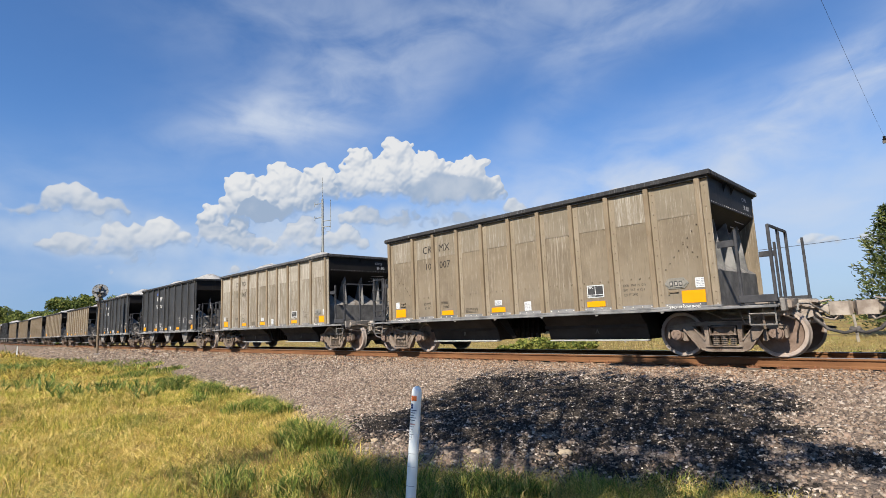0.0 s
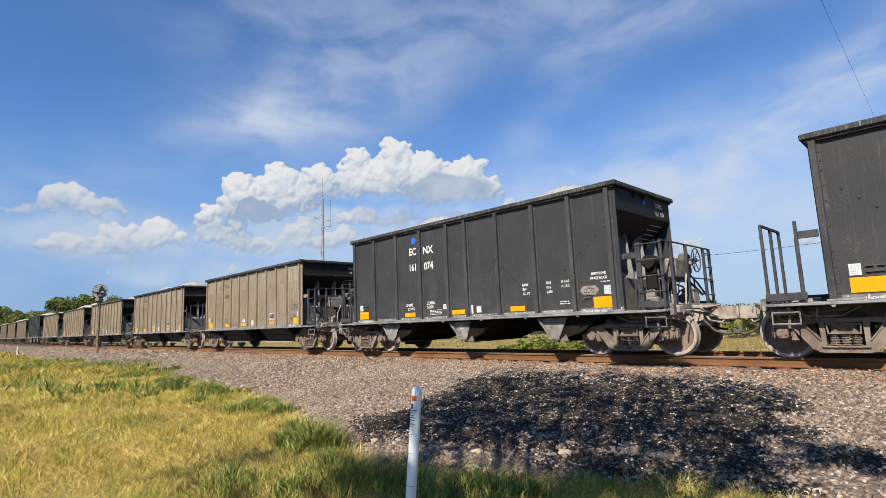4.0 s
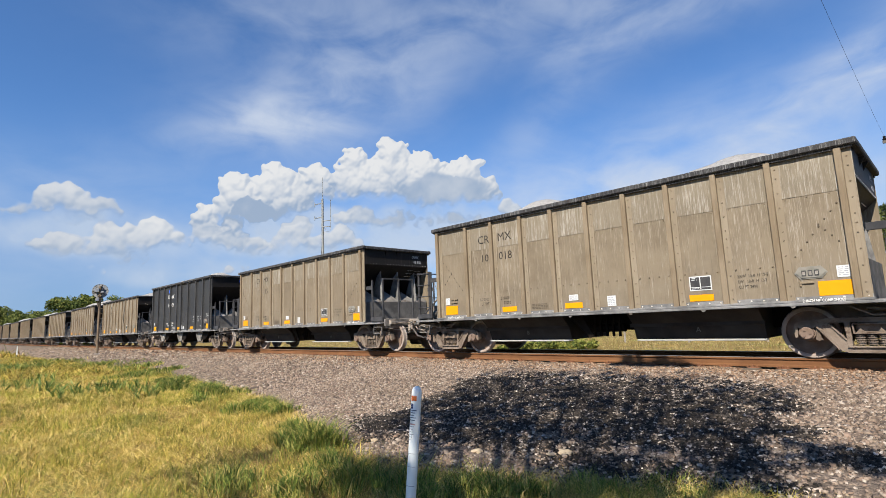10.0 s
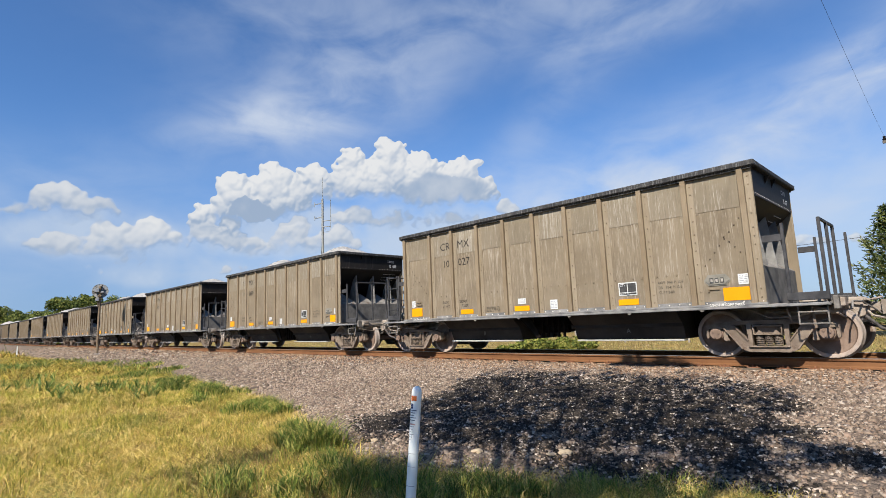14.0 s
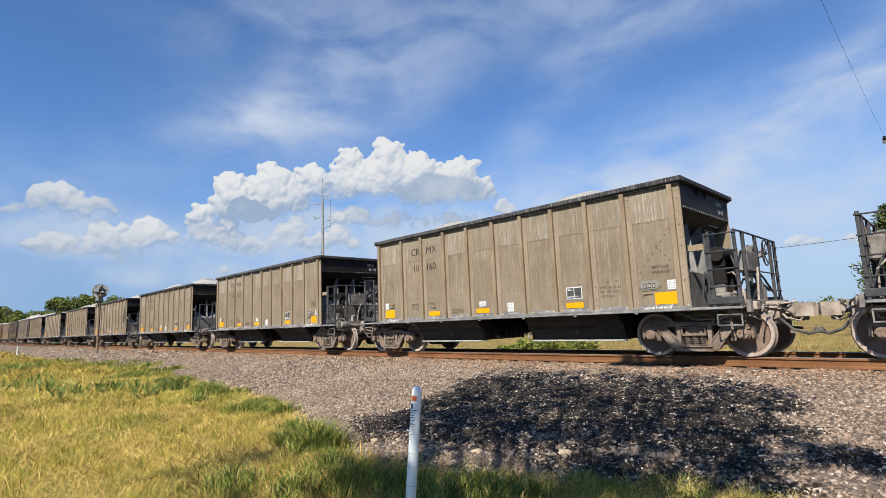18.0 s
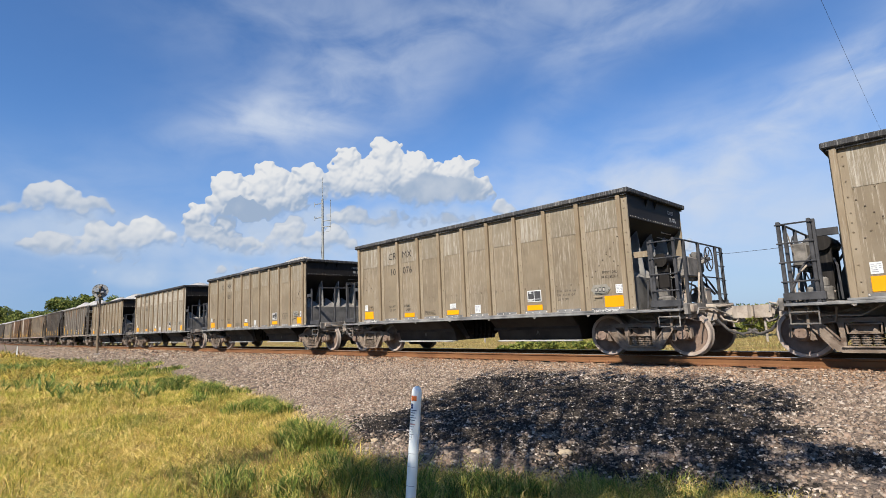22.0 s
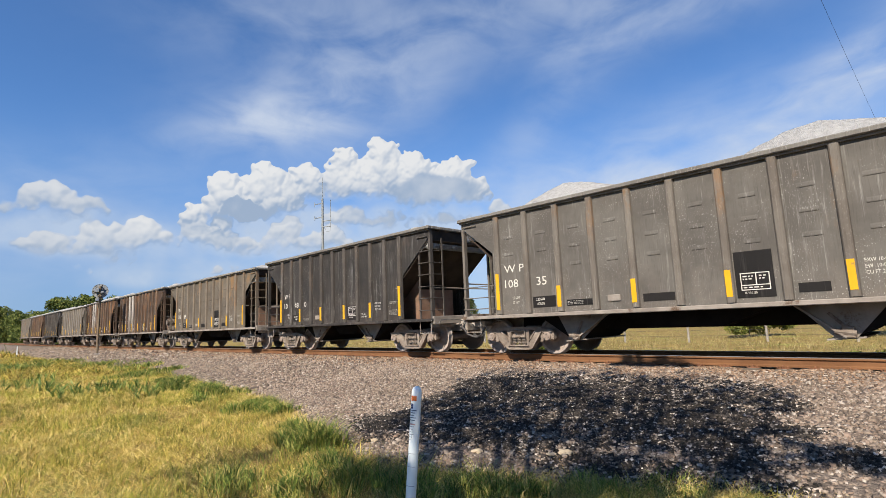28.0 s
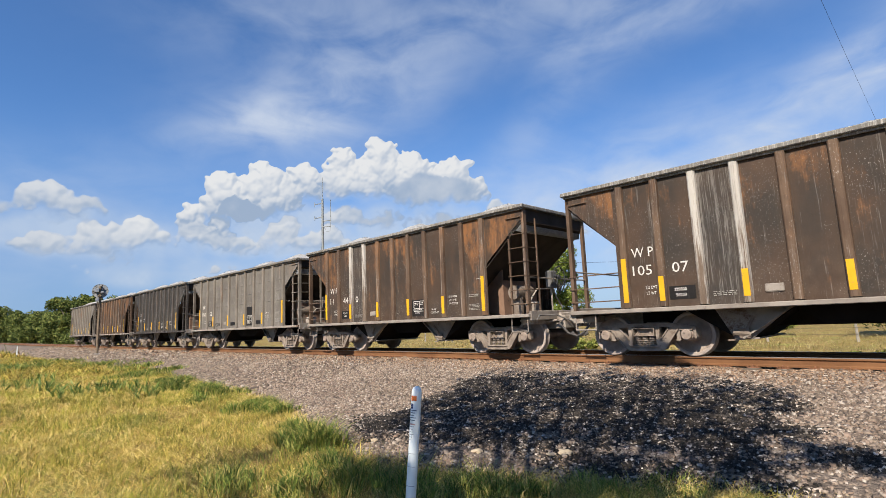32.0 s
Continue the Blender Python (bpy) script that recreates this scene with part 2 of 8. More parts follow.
M["bin"] = surface("rust_streaked_bulkhead", (0.055, 0.054, 0.054), (0.155, 0.149, 0.142), 0.85, 0.0, 3.0, 40.0, 0.2, third=(0.085, 0.055, 0.040), third_scale=1.5, third_lo=0.62, third_hi=0.75)
M["chute"] = surface("dusty_grey_chute", (0.105, 0.100, 0.093), (0.240, 0.228, 0.212), 0.8, 0.0, 3.0, 40.0, 0.2, third=(0.07, 0.045, 0.03), third_scale=2.0)
M["truck"] = surface("dusty_cast_steel", (0.090, 0.067, 0.052), (0.215, 0.174, 0.140), 0.9, 0.0, 4.0, 55.0, 0.35, third=(0.076, 0.051, 0.038), third_scale=3.0)
M["truck_pale"] = surface("pale_dusty_cast_steel", (0.128, 0.098, 0.077), (0.262, 0.216, 0.177), 0.9, 0.0, 4.0, 55.0, 0.35, third=(0.105, 0.075, 0.058), third_scale=3.0)
M["wheel_pale"] = surface("pale_dusty_wheel_steel", (0.170, 0.128, 0.103), (0.275, 0.220, 0.182), 0.8, 0.0, 5.0, 50.0, 0.2)
M["wheel_rim"] = surface("dusty_wheel_rim", (0.260, 0.205, 0.172), (0.360, 0.300, 0.258), 0.75, 0.0, 5.0, 50.0, 0.15)
M["wheel"] = surface("brown_wheel_steel", (0.115, 0.080, 0.062), (0.205, 0.150, 0.120), 0.8, 0.0, 5.0, 50.0, 0.2)
M["tread"] = surface("worn_tread_steel", (0.230, 0.190, 0.165), (0.330, 0.285, 0.250), 0.5, 0.25, 6.0, 60.0, 0.1)
M["coupler"] = surface("rusty_dusty_coupler", (0.150, 0.115, 0.092), (0.350, 0.310, 0.268), 0.9, 0.0, 4.0, 40.0, 0.4)
M["hose"] = surface("black_rubber_hose", (0.02, 0.02, 0.02), (0.11, 0.10, 0.095), 0.8, 0.0, 8.0, 50.0, 0.2)
M["orange"] = surface("orange_reflective_tape", (0.60, 0.240, 0.001), (0.64, 0.275, 0.003), 0.5, 0.0, 2.0, 60.0, 0.03, random_tone=0.06)
M["yellow"] = surface("yellow_reflective_tape", (0.49, 0.262, 0.010), (0.57, 0.315, 0.016), 0.5, 0.0, 3.0, 40.0, 0.05, third=(0.230, 0.158, 0.058), third_scale=5.0, third_lo=0.6, third_hi=0.75)
M["white"] = surface("white_label_stock", (0.44, 0.46, 0.47), (0.53, 0.54, 0.54), 0.6, 0.0, 3.0, 40.0, 0.05)
M["print"] = surface("grey_print", (0.20, 0.21, 0.24), (0.30, 0.31, 0.34), 0.7, 0.0, 9.0, 40.0, 0.0)
M["blue"] = surface("blue_paint_dot", (0.016, 0.096, 0.640), (0.020, 0.120, 0.704), 0.5, 0.0, 5.0, 50.0, 0.03)
M["stencil"] = surface("charcoal_stencil_panel", (0.030, 0.031, 0.034), (0.062, 0.062, 0.062), 0.7, 0.0, 6.0, 40.0, 0.0)
M["faint_dark"] = surface("worn_dark_stencil", (0.034, 0.030, 0.026), (0.085, 0.073, 0.058), 0.7, 0.0, 9.0, 35.0, 0.0)
M["faint_pale"] = surface("worn_pale_stencil", (0.16, 0.145, 0.125), (0.33, 0.31, 0.28), 0.8, 0.0, 9.0, 35.0, 0.0)
M["faint"] = surface("faint_stencil_paint", (0.075, 0.062, 0.047), (0.10, 0.083, 0.062), 0.7, 0.0, 6.0, 40.0, 0.0)
M["text_dark"] = surface("dark_stencil_paint", (0.014, 0.013, 0.012), (0.035, 0.031, 0.027), 0.7, 0.0, 6.0, 40.0, 0.0)
M["text_white"] = surface("white_stencil_paint", (0.465, 0.458, 0.435), (0.600, 0.593, 0.570), 0.7, 0.0, 6.0, 40.0, 0.0)
M["text_cream"] = surface("cream_stencil_paint", (0.42, 0.39, 0.34), (0.56, 0.53, 0.47), 0.7, 0.0, 9.0, 40.0, 0.0)
M["text_faded"] = surface("faded_white_stencil", (0.34, 0.31, 0.28), (0.62, 0.59, 0.55), 0.8, 0.0, 9.0, 35.0, 0.0)
M["load"] = surface("crushed_pale_stone", (0.251, 0.244, 0.238), (0.370, 0.363, 0.350), 0.95, 0.0, 9.0, 45.0, 0.9, dist=0.05)
WP = {
    "grey": dict(base=(0.112, 0.102, 0.089), dark=(0.074, 0.066, 0.058), light=(0.40, 0.38, 0.35), rust=(0.15, 0.090, 0.054), rust_lo=0.66, speck=1.0, dust=(0.16, 0.13, 0.105), dust_amount=0.45),
    "rustgrey": dict(base=(0.118, 0.099, 0.076), dark=(0.076, 0.063, 0.050), light=(0.34, 0.31, 0.27), rust=(0.215, 0.120, 0.050), rust_lo=0.55, speck=0.95, dust=(0.17, 0.13, 0.095), dust_amount=0.45),
    "dark": dict(base=(0.022, 0.0205, 0.0195), dark=(0.034, 0.030, 0.027), light=(0.30, 0.285, 0.27), rust=(0.085, 0.062, 0.050), rust_lo=0.63, speck=0.85, dust=(0.11, 0.083, 0.068), dust_amount=0.4),
    "rust": dict(base=(0.030, 0.025, 0.021), dark=(0.058, 0.036, 0.024), light=(0.36, 0.33, 0.30), rust=(0.21, 0.092, 0.034), rust_lo=0.51, speck=0.65, dust=(0.12, 0.085, 0.062), dust_amount=0.4),
    "pale": dict(base=(0.145, 0.130, 0.112), dark=(0.098, 0.085, 0.073), light=(0.40, 0.375, 0.34), rust=(0.14, 0.088, 0.055), rust_lo=0.62, speck=0.6, dust=(0.20, 0.17, 0.145), dust_amount=0.4),
}
for key, kw in WP.items():
    M["wp_" + key] = car_paint("hopper_paint_" + key, drip=0.40, rough=0.68, **kw)
# ribs are worn paler and rustier than the sheets
RIBS = {
    "grey": ((0.150, 0.132, 0.112), (0.100, 0.084, 0.070), (0.34, 0.31, 0.27), (0.19, 0.105, 0.05)),
    "rustgrey": ((0.165, 0.136, 0.104), (0.112, 0.088, 0.066), (0.36, 0.32, 0.27), (0.22, 0.11, 0.045)),
    "dark": ((0.070, 0.060, 0.052), (0.044, 0.038, 0.034), (0.34, 0.32, 0.30), (0.110, 0.080, 0.060)),
    "rust": ((0.120, 0.078, 0.052), (0.070, 0.044, 0.030), (0.44, 0.41, 0.37), (0.20, 0.10, 0.048)),
    "pale": ((0.185, 0.160, 0.132), (0.125, 0.105, 0.085), (0.42, 0.39, 0.35), (0.17, 0.10, 0.06)),
}
for key, (a, b, c, d) in RIBS.items():
    M["wp_rib_" + key] = car_paint("hopper_rib_" + key, a, b, c, drip=0.45, rough=0.7, rust=d, rust_lo=0.56, speck=0.4)
M["wp_rib_limed"] = car_paint("lime_streaked_rib", (0.17, 0.125, 0.092), (0.10, 0.070, 0.050), (0.42, 0.39, 0.35), drip=0.85, rough=0.75, freq=1.4, edge=0.50, top_drip=0.22)
M["wp_limed"] = car_paint("lime_splashed_paint", (0.034, 0.030, 0.027), (0.058, 0.042, 0.032), (0.34, 0.315, 0.285), drip=0.30, rough=0.75, freq=1.6, edge=0.53, top_drip=0.06, speck=1.0)
M["wp_cap"] = car_paint("dusty_rim_paint", (0.16, 0.148, 0.132), (0.11, 0.098, 0.086), (0.46, 0.44, 0.405), drip=0.62, rough=0.75, speck=0.6, freq=2.6, edge=0.50)
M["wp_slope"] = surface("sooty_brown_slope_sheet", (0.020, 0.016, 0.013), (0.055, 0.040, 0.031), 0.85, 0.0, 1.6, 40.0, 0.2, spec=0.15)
M["wp_inner"] = surface("rusty_brown_bulkhead", (0.13, 0.075, 0.05), (0.21, 0.13, 0.09), 0.85, 0.0, 2.0, 40.0, 0.2, third=(0.075, 0.06, 0.05), third_scale=1.6)
M["wp_chute"] = surface("dusty_brown_chute", (0.15, 0.125, 0.105), (0.27, 0.235, 0.20), 0.85, 0.0, 2.2, 40.0, 0.25, third=(0.09, 0.055, 0.035), third_scale=1.8)
M["rail"] = surface("rusted_rail_web", (0.105, 0.047, 0.021), (0.175, 0.084, 0.038), 0.85, 0.0, 1.5, 45.0, 0.25)
M["rail_top"] = surface("polished_rail_head", (0.288, 0.248, 0.224), (0.400, 0.368, 0.344), 0.38, 0.75, 3.0, 60.0, 0.05)
M["tie"] = surface("weathered_tie_wood", (0.075, 0.058, 0.045), (0.17, 0.135, 0.105), 0.95, 0.0, 4.0, 30.0, 0.6)
M["spike"] = surface("rusted_tie_plate", (0.13, 0.06, 0.035), (0.21, 0.10, 0.055), 0.9, 0.0, 6.0, 40.0, 0.3)
M["ballast"] = surface("ballast_fines", (0.072, 0.056, 0.045), (0.220, 0.175, 0.140), 0.97, 0.0, 14.0, 26.0, 1.0, dist=0.05, third=(0.165, 0.128, 0.088), third_scale=0.6, third_lo=0.5, third_hi=0.7, stain="spill")
M["stone"] = island_mat("ballast_stone", [(0.215, 0.166, 0.129), (0.106, 0.083, 0.067), (0.238, 0.187, 0.145), (0.161, 0.120, 0.090), (0.273, 0.224, 0.179), (0.084, 0.066, 0.057), (0.229, 0.166, 0.126), (0.129, 0.097, 0.076), (0.258, 0.200, 0.155), (0.181, 0.128, 0.095), (0.358, 0.306, 0.254), (0.100, 0.078, 0.063), (0.209, 0.160, 0.122), (0.147, 0.111, 0.084)], 0.92, 0.6)
M["stone_rusty"] = island_mat("rust_tinted_stone", [(0.24, 0.155, 0.10), (0.12, 0.07, 0.042), (0.32, 0.225, 0.155), (0.17, 0.10, 0.06), (0.07, 0.045, 0.032), (0.28, 0.19, 0.125), (0.20, 0.125, 0.08)], 0.92, 0.6)
M["stone_dusty"] = island_mat("dusty_grey_stone", [(0.130, 0.109, 0.091), (0.250, 0.210, 0.176), (0.050, 0.042, 0.036), (0.350, 0.298, 0.252), (0.160, 0.134, 0.112), (0.500, 0.440, 0.380), (0.075, 0.062, 0.053), (0.200, 0.168, 0.140)], 0.92, 0.6)
M["stone_black"] = island_mat("spilled_black_stone", [(0.018, 0.0145, 0.0115), (0.034, 0.028, 0.023), (0.012, 0.010, 0.008), (0.060, 0.050, 0.042), (0.022, 0.018, 0.0145), (0.029, 0.0235, 0.0185)], 0.75, 0.4)
M["soil"] = surface("dry_soil_and_thatch", (0.29, 0.200, 0.064), (0.13, 0.092, 0.032), 0.97, 0.0, 1.6, 22.0, 0.9, dist=0.04, third=(0.20, 0.20, 0.05), third_scale=0.45, third_lo=0.52, third_hi=0.70)
M["dry"] = island_mat("dry_grass_blade", [(0.500, 0.37, 0.090), (0.250, 0.225, 0.036), (0.640, 0.51, 0.170), (0.180, 0.170, 0.026), (0.420, 0.30, 0.056), (0.220, 0.225, 0.030), (0.560, 0.41, 0.098), (0.220, 0.13, 0.030), (0.090, 0.065, 0.017), (0.360, 0.30, 0.060)], 0.8, 1.5, 0.0, 0.1)
M["green"] = island_mat("green_grass_blade", [(0.10, 0.145, 0.026), (0.24, 0.27, 0.052), (0.055, 0.090, 0.018), (0.32, 0.31, 0.080), (0.12, 0.165, 0.030), (0.44, 0.36, 0.12), (0.16, 0.21, 0.038), (0.07, 0.11, 0.022)], 0.7, 0.8, 0.0, 0.15)
M["weed"] = island_mat("broad_weed_leaf", [(0.135, 0.190, 0.040), (0.20, 0.25, 0.062), (0.085, 0.130, 0.030), (0.27, 0.30, 0.090)], 0.6, 0.8, 0.0, 0.3)
M["leaf"] = island_mat("broadleaf_green", [(0.07, 0.115, 0.018), (0.13, 0.19, 0.03), (0.05, 0.085, 0.015), (0.19, 0.24, 0.045), (0.095, 0.145, 0.022)], 0.6, 0.8, 0.0, 0.3)
M["leaf_far"] = island_mat("far_woods_green", [(0.055, 0.080, 0.018), (0.13, 0.155, 0.034), (0.040, 0.062, 0.016), (0.19, 0.20, 0.050), (0.085, 0.112, 0.025)], 0.75, 1.0, 0.0, 0.2)
M["bush_leaf"] = island_mat("yellow_green_bush_leaf", [(0.13, 0.155, 0.030), (0.20, 0.21, 0.045), (0.080, 0.105, 0.022), (0.27, 0.26, 0.07), (0.15, 0.18, 0.036)], 0.65, 0.8, 0.0, 0.25)
M["cedar"] = island_mat("cedar_spray", [(0.062, 0.085, 0.026), (0.115, 0.138, 0.040), (0.042, 0.062, 0.023), (0.16, 0.165, 0.062), (0.082, 0.105, 0.032)], 0.7, 0.8, 0.0, 0.2)
M["bark"] = surface("grey_brown_bark", (0.10, 0.08, 0.06), (0.21, 0.18, 0.145), 0.95, 0.0, 5.0, 25.0, 0.7)
M["leaf_light"] = island_mat("sunlit_broadleaf", [(0.10, 0.145, 0.022), (0.18, 0.225, 0.036), (0.065, 0.10, 0.017), (0.24, 0.27, 0.055), (0.13, 0.175, 0.028)], 0.6, 0.8, 0.0, 0.3)
M["galv"] = surface("galvanised_tube", (0.294, 0.301, 0.308), (0.392, 0.399, 0.406), 0.45, 0.55, 4.0, 60.0, 0.05)
M["mast_grey"] = surface("dull_galvanised_mast", (0.15, 0.16, 0.158), (0.25, 0.26, 0.258), 0.6, 0.2, 4.0, 60.0, 0.05)
M["signal_grey"] = surface("weathered_signal_steel", (0.15, 0.13, 0.11), (0.30, 0.28, 0.26), 0.8, 0.0, 3.0, 40.0, 0.2)
M["signal_pole"] = surface("brown_weathered_mast", (0.085, 0.062, 0.042), (0.19, 0.145, 0.10), 0.85, 0.0, 3.0, 40.0, 0.2)
M["signal_disc"] = surface("grey_signal_shield", (0.19, 0.20, 0.205), (0.28, 0.29, 0.295), 0.7, 0.0, 3.0, 40.0, 0.1)
M["plastic"] = surface("white_marker_plastic", (0.68, 0.72, 0.72), (0.78, 0.81, 0.80), 0.45, 0.0, 3.0, 30.0, 0.08, third=(0.55, 0.55, 0.50), third_scale=6.0, third_lo=0.62, third_hi=0.75)
M["sticker_orange"] = surface("orange_sticker", (0.546, 0.119, 0.028), (0.588, 0.154, 0.042), 0.6, 0.0, 9.0, 50.0, 0.0)
M["sticker_red"] = surface("faded_red_sticker", (0.45, 0.22, 0.20), (0.58, 0.36, 0.33), 0.6, 0.0, 9.0, 50.0, 0.0)
M["ink"] = surface("navy_sticker_ink", (0.03, 0.04, 0.10), (0.05, 0.06, 0.13), 0.6, 0.0, 20.0, 60.0, 0.0)
M["wood_post"] = surface("silvered_fence_post", (0.19, 0.165, 0.135), (0.32, 0.29, 0.25), 0.95, 0.0, 6.0, 40.0, 0.5)
M["pole_wood"] = surface("grey_weathered_pole", (0.085, 0.075, 0.065), (0.165, 0.150, 0.130), 0.95, 0.0, 6.0, 40.0, 0.5)
M["wire"] = surface("dark_cable", (0.03, 0.03, 0.034), (0.05, 0.05, 0.055), 0.6, 0.0, 3.0, 30.0, 0.0)
M["shed"] = surface("pale_metal_shed", (0.294, 0.301, 0.301), (0.364, 0.371, 0.371), 0.6, 0.1, 1.0, 30.0, 0.1)


# ---------------------------------------------------------------- mesh helpers
class Shape:
    """Collects pieces of one mesh."""

    def __init__(self):
        self.v, self.f = [], []

    def add(self, verts, faces):
        n = len(self.v)
        self.v += [tuple(p) for p in verts]
        self.f += [tuple(i + n for i in q) for q in faces]
        return self

    def box(self, x0, x1, y0, y1, z0, z1, c=0.0):
        """A box, with its edges chamfered by c."""
        if c <= 0:
            p = [(x, y, z) for x in (x0, x1) for y in (y0, y1) for z in (z0, z1)]
            return self.add(p, [(0, 1, 3, 2), (4, 6, 7, 5), (0, 4, 5, 1), (2, 3, 7, 6), (0, 2, 6, 4), (1, 5, 7, 3)])
        bm = bmesh.new()
        bmesh.ops.create_cube(bm, size=1.0)
        for q in bm.verts:
            q.co = (x0 + (q.co.x + 0.5) * (x1 - x0), y0 + (q.co.y + 0.5) * (y1 - y0), z0 + (q.co.z + 0.5) * (z1 - z0))
        bmesh.ops.bevel(bm, geom=bm.edges[:], offset=c, segments=1, affect="EDGES")
        bm.verts.index_update()
        self.add([q.co[:] for q in bm.verts], [[q.index for q in f.verts] for f in bm.faces])
        bm.free()
        return self

    def prism(self, poly, a, b, axis="y"):
        """A polygon pushed from a to b along an axis; its points lie in the other two."""
        n = len(poly)
        put = {"y": lambda p, t: (p[0], t, p[1]), "x": lambda p, t: (t, p[0], p[1]), "z": lambda p, t: (p[0], p[1], t)}[axis]
        v = [put(p, a) for p in poly] + [put(p, b) for p in poly]
        f = [tuple(range(n)), tuple(range(2 * n - 1, n - 1, -1))] + [(i, n + i, n + (i + 1) % n, (i + 1) % n) for i in range(n)]
        return self.add(v, f)

    def slab(self, p, q, width, t, axis="y", at=0.0):
        """A sheet whose cross section runs from p to q, t thick, spanning width about at."""
        d = Vector((q[0] - p[0], q[1] - p[1])).normalized()
        nx, ny = -d.y * t / 2, d.x * t / 2
        poly = [(p[0] + nx, p[1] + ny), (q[0] + nx, q[1] + ny), (q[0] - nx, q[1] - ny), (p[0] - nx, p[1] - ny)]
        return self.prism(poly, at - width / 2, at + width / 2, axis)

    def rod(self, p, q, r, n=8, r2=None):
        p, q = Vector(p), Vector(q)
        d = (q - p).normalized()
        u = d.orthogonal().normalized()
        w = d.cross(u)
        r2 = r if r2 is None else r2
        v = []
        for c, rr in ((p, r), (q, r2)):
            v += [(c + (u * math.cos(6.28319 * i / n) + w * math.sin(6.28319 * i / n)) * rr)[:] for i in range(n)]
        f = [(i, (i + 1) % n, n + (i + 1) % n, n + i) for i in range(n)] + [tuple(range(n - 1, -1, -1)), tuple(range(n, 2 * n))]
        return self.add(v, f)

    def path(self, pts, r, n=6, taper=None):
        """One bent tube through the points."""
        p = [Vector(q) for q in pts]
        m = len(p)
        v, f = [], []
        u = None
        for i, c in enumerate(p):
            d = (p[min(i + 1, m - 1)] - p[max(i - 1, 0)]).normalized()
            u = d.orthogonal().normalized() if u is None else (u - d * u.dot(d)).normalized()
            w = d.cross(u)
            rr = r if taper is None else r + (taper - r) * i / (m - 1)
            v += [(c + (u * math.cos(6.28319 * k / n) + w * math.sin(6.28319 * k / n)) * rr)[:] for k in range(n)]
        for i in range(m - 1):
            f += [(i * n + k, i * n + (k + 1) % n, (i + 1) * n + (k + 1) % n, (i + 1) * n + k) for k in range(n)]
        f += [tuple(range(n - 1, -1, -1)), tuple(range((m - 1) * n, m * n))]
        return self.add(v, f)

    def lathe(self, profile, axis, centre, n=24):
        """Turns (along, radius) pairs about an axis through centre."""
        m = len(profile)
        v = []
        for i in range(n):
            a = 6.2831853 * i / n
            for t, r in profile:
                c, s = r * math.cos(a), r * math.sin(a)
                o = {"y": (c, t, s), "x": (t, c, s), "z": (c, s, t)}[axis]
                v.append((centre[0] + o[0], centre[1] + o[1], centre[2] + o[2]))
        f = [(i * m + j, i * m + j + 1, (i + 1) % n * m + j + 1, (i + 1) % n * m + j) for i in range(n) for j in range(m - 1)]
        return self.add(v, f)

    def mesh(self, name, mat, smooth=False):
        me = bpy.data.meshes.new(name)
        me.from_pydata(self.v, [], self.f)
        bm = bmesh.new()
        bm.from_mesh(me)
        bmesh.ops.recalc_face_normals(bm, faces=bm.faces[:])
        bm.to_mesh(me)
        bm.free()
        me.materials.append(mat)
        if smooth:
            me.shade_smooth()
            me.set_sharp_from_angle(angle=radians(40))
        return me


def part(name, shape, mat, parent, label="", smooth=False, at=None):
    """One mesh object under a thing or under a part."""
    me = shape if isinstance(shape, bpy.types.Mesh) else shape.mesh(name, mat, smooth)
    ob = new(name, me)
    ob.parent = parent
    if at is not None:
        ob.matrix_basis = at
    return tagged(ob, label)


def raw_mesh(name, verts, faces, mat):
    """A big mesh straight from arrays; faces all have the same number of corners."""
    me = bpy.data.meshes.new(name)
    k = faces.shape[1]
    me.vertices.add(len(verts))
    me.vertices.foreach_set("co", np.ascontiguousarray(verts, dtype=np.float32).ravel())
    me.loops.add(faces.size)
    me.loops.foreach_set("vertex_index", faces.astype(np.int32).ravel())
    me.polygons.add(len(faces))
    me.polygons.foreach_set("loop_start", np.arange(0, faces.size, k, dtype=np.int32))
    me.update(calc_edges=True)
    me.materials.append(mat)
    return me


# ---------------------------------------------------------------- lettering, all cut at once
TAN_NUMBERS = {-1: "044", 0: "007", 1: "043", 4: "077", 5: "136", 6: "134", 7: "018", 8: "115", 10: "027", 11: "089", 12: "121", 13: "160",
               14: "132", 15: "029", 16: "076", 17: "061", 18: "063", 19: "127"}
BLACK_NUMBERS = {2: "110", 3: "074", 9: "054"}
HOPPER_NUMBERS = {20: ("108", "35"), 21: ("10", "48", "0"), 22: ("108", "69"), 23: ("105", "07"), 24: ("11", "44", "0"), 25: ("108", "52"), 26: ("104", "73"), 27: ("105", "31"), 28: ("105", "66")}
WORDS = ["CR", "MX", "CRMX", "ECNX", "EC", "NX", "10", "161", "W P", "LD LMT", "LT WT", "233000", "53000", "233100", "52900", "232800", "53200", "229800", "56200", "225500", "60500", "224900", "61100", "EXW  10-8  H 12-5",
         "EW   10-8  H 12-3", "B", "CU FT 2490", "EMPTY LOAD", "1/4 ADJ BLOCK", "2 INCH HF COMP SHOES", "2 IN. H.F.", "COMP. SHOES", "H-110-30", "A", "C",
         "EXW 10-08", "EW  10-08", "CU FT 2300", "10-8", "EXW", "EW", "H 13-3", "CU FT", "2430"]
WORDS += sorted(set(TAN_NUMBERS.values()) | set(BLACK_NUMBERS.values()) | {w for pair in HOPPER_NUMBERS.values() for w in pair})
WORDS = list(dict.fromkeys(WORDS))
LETTERS = {}


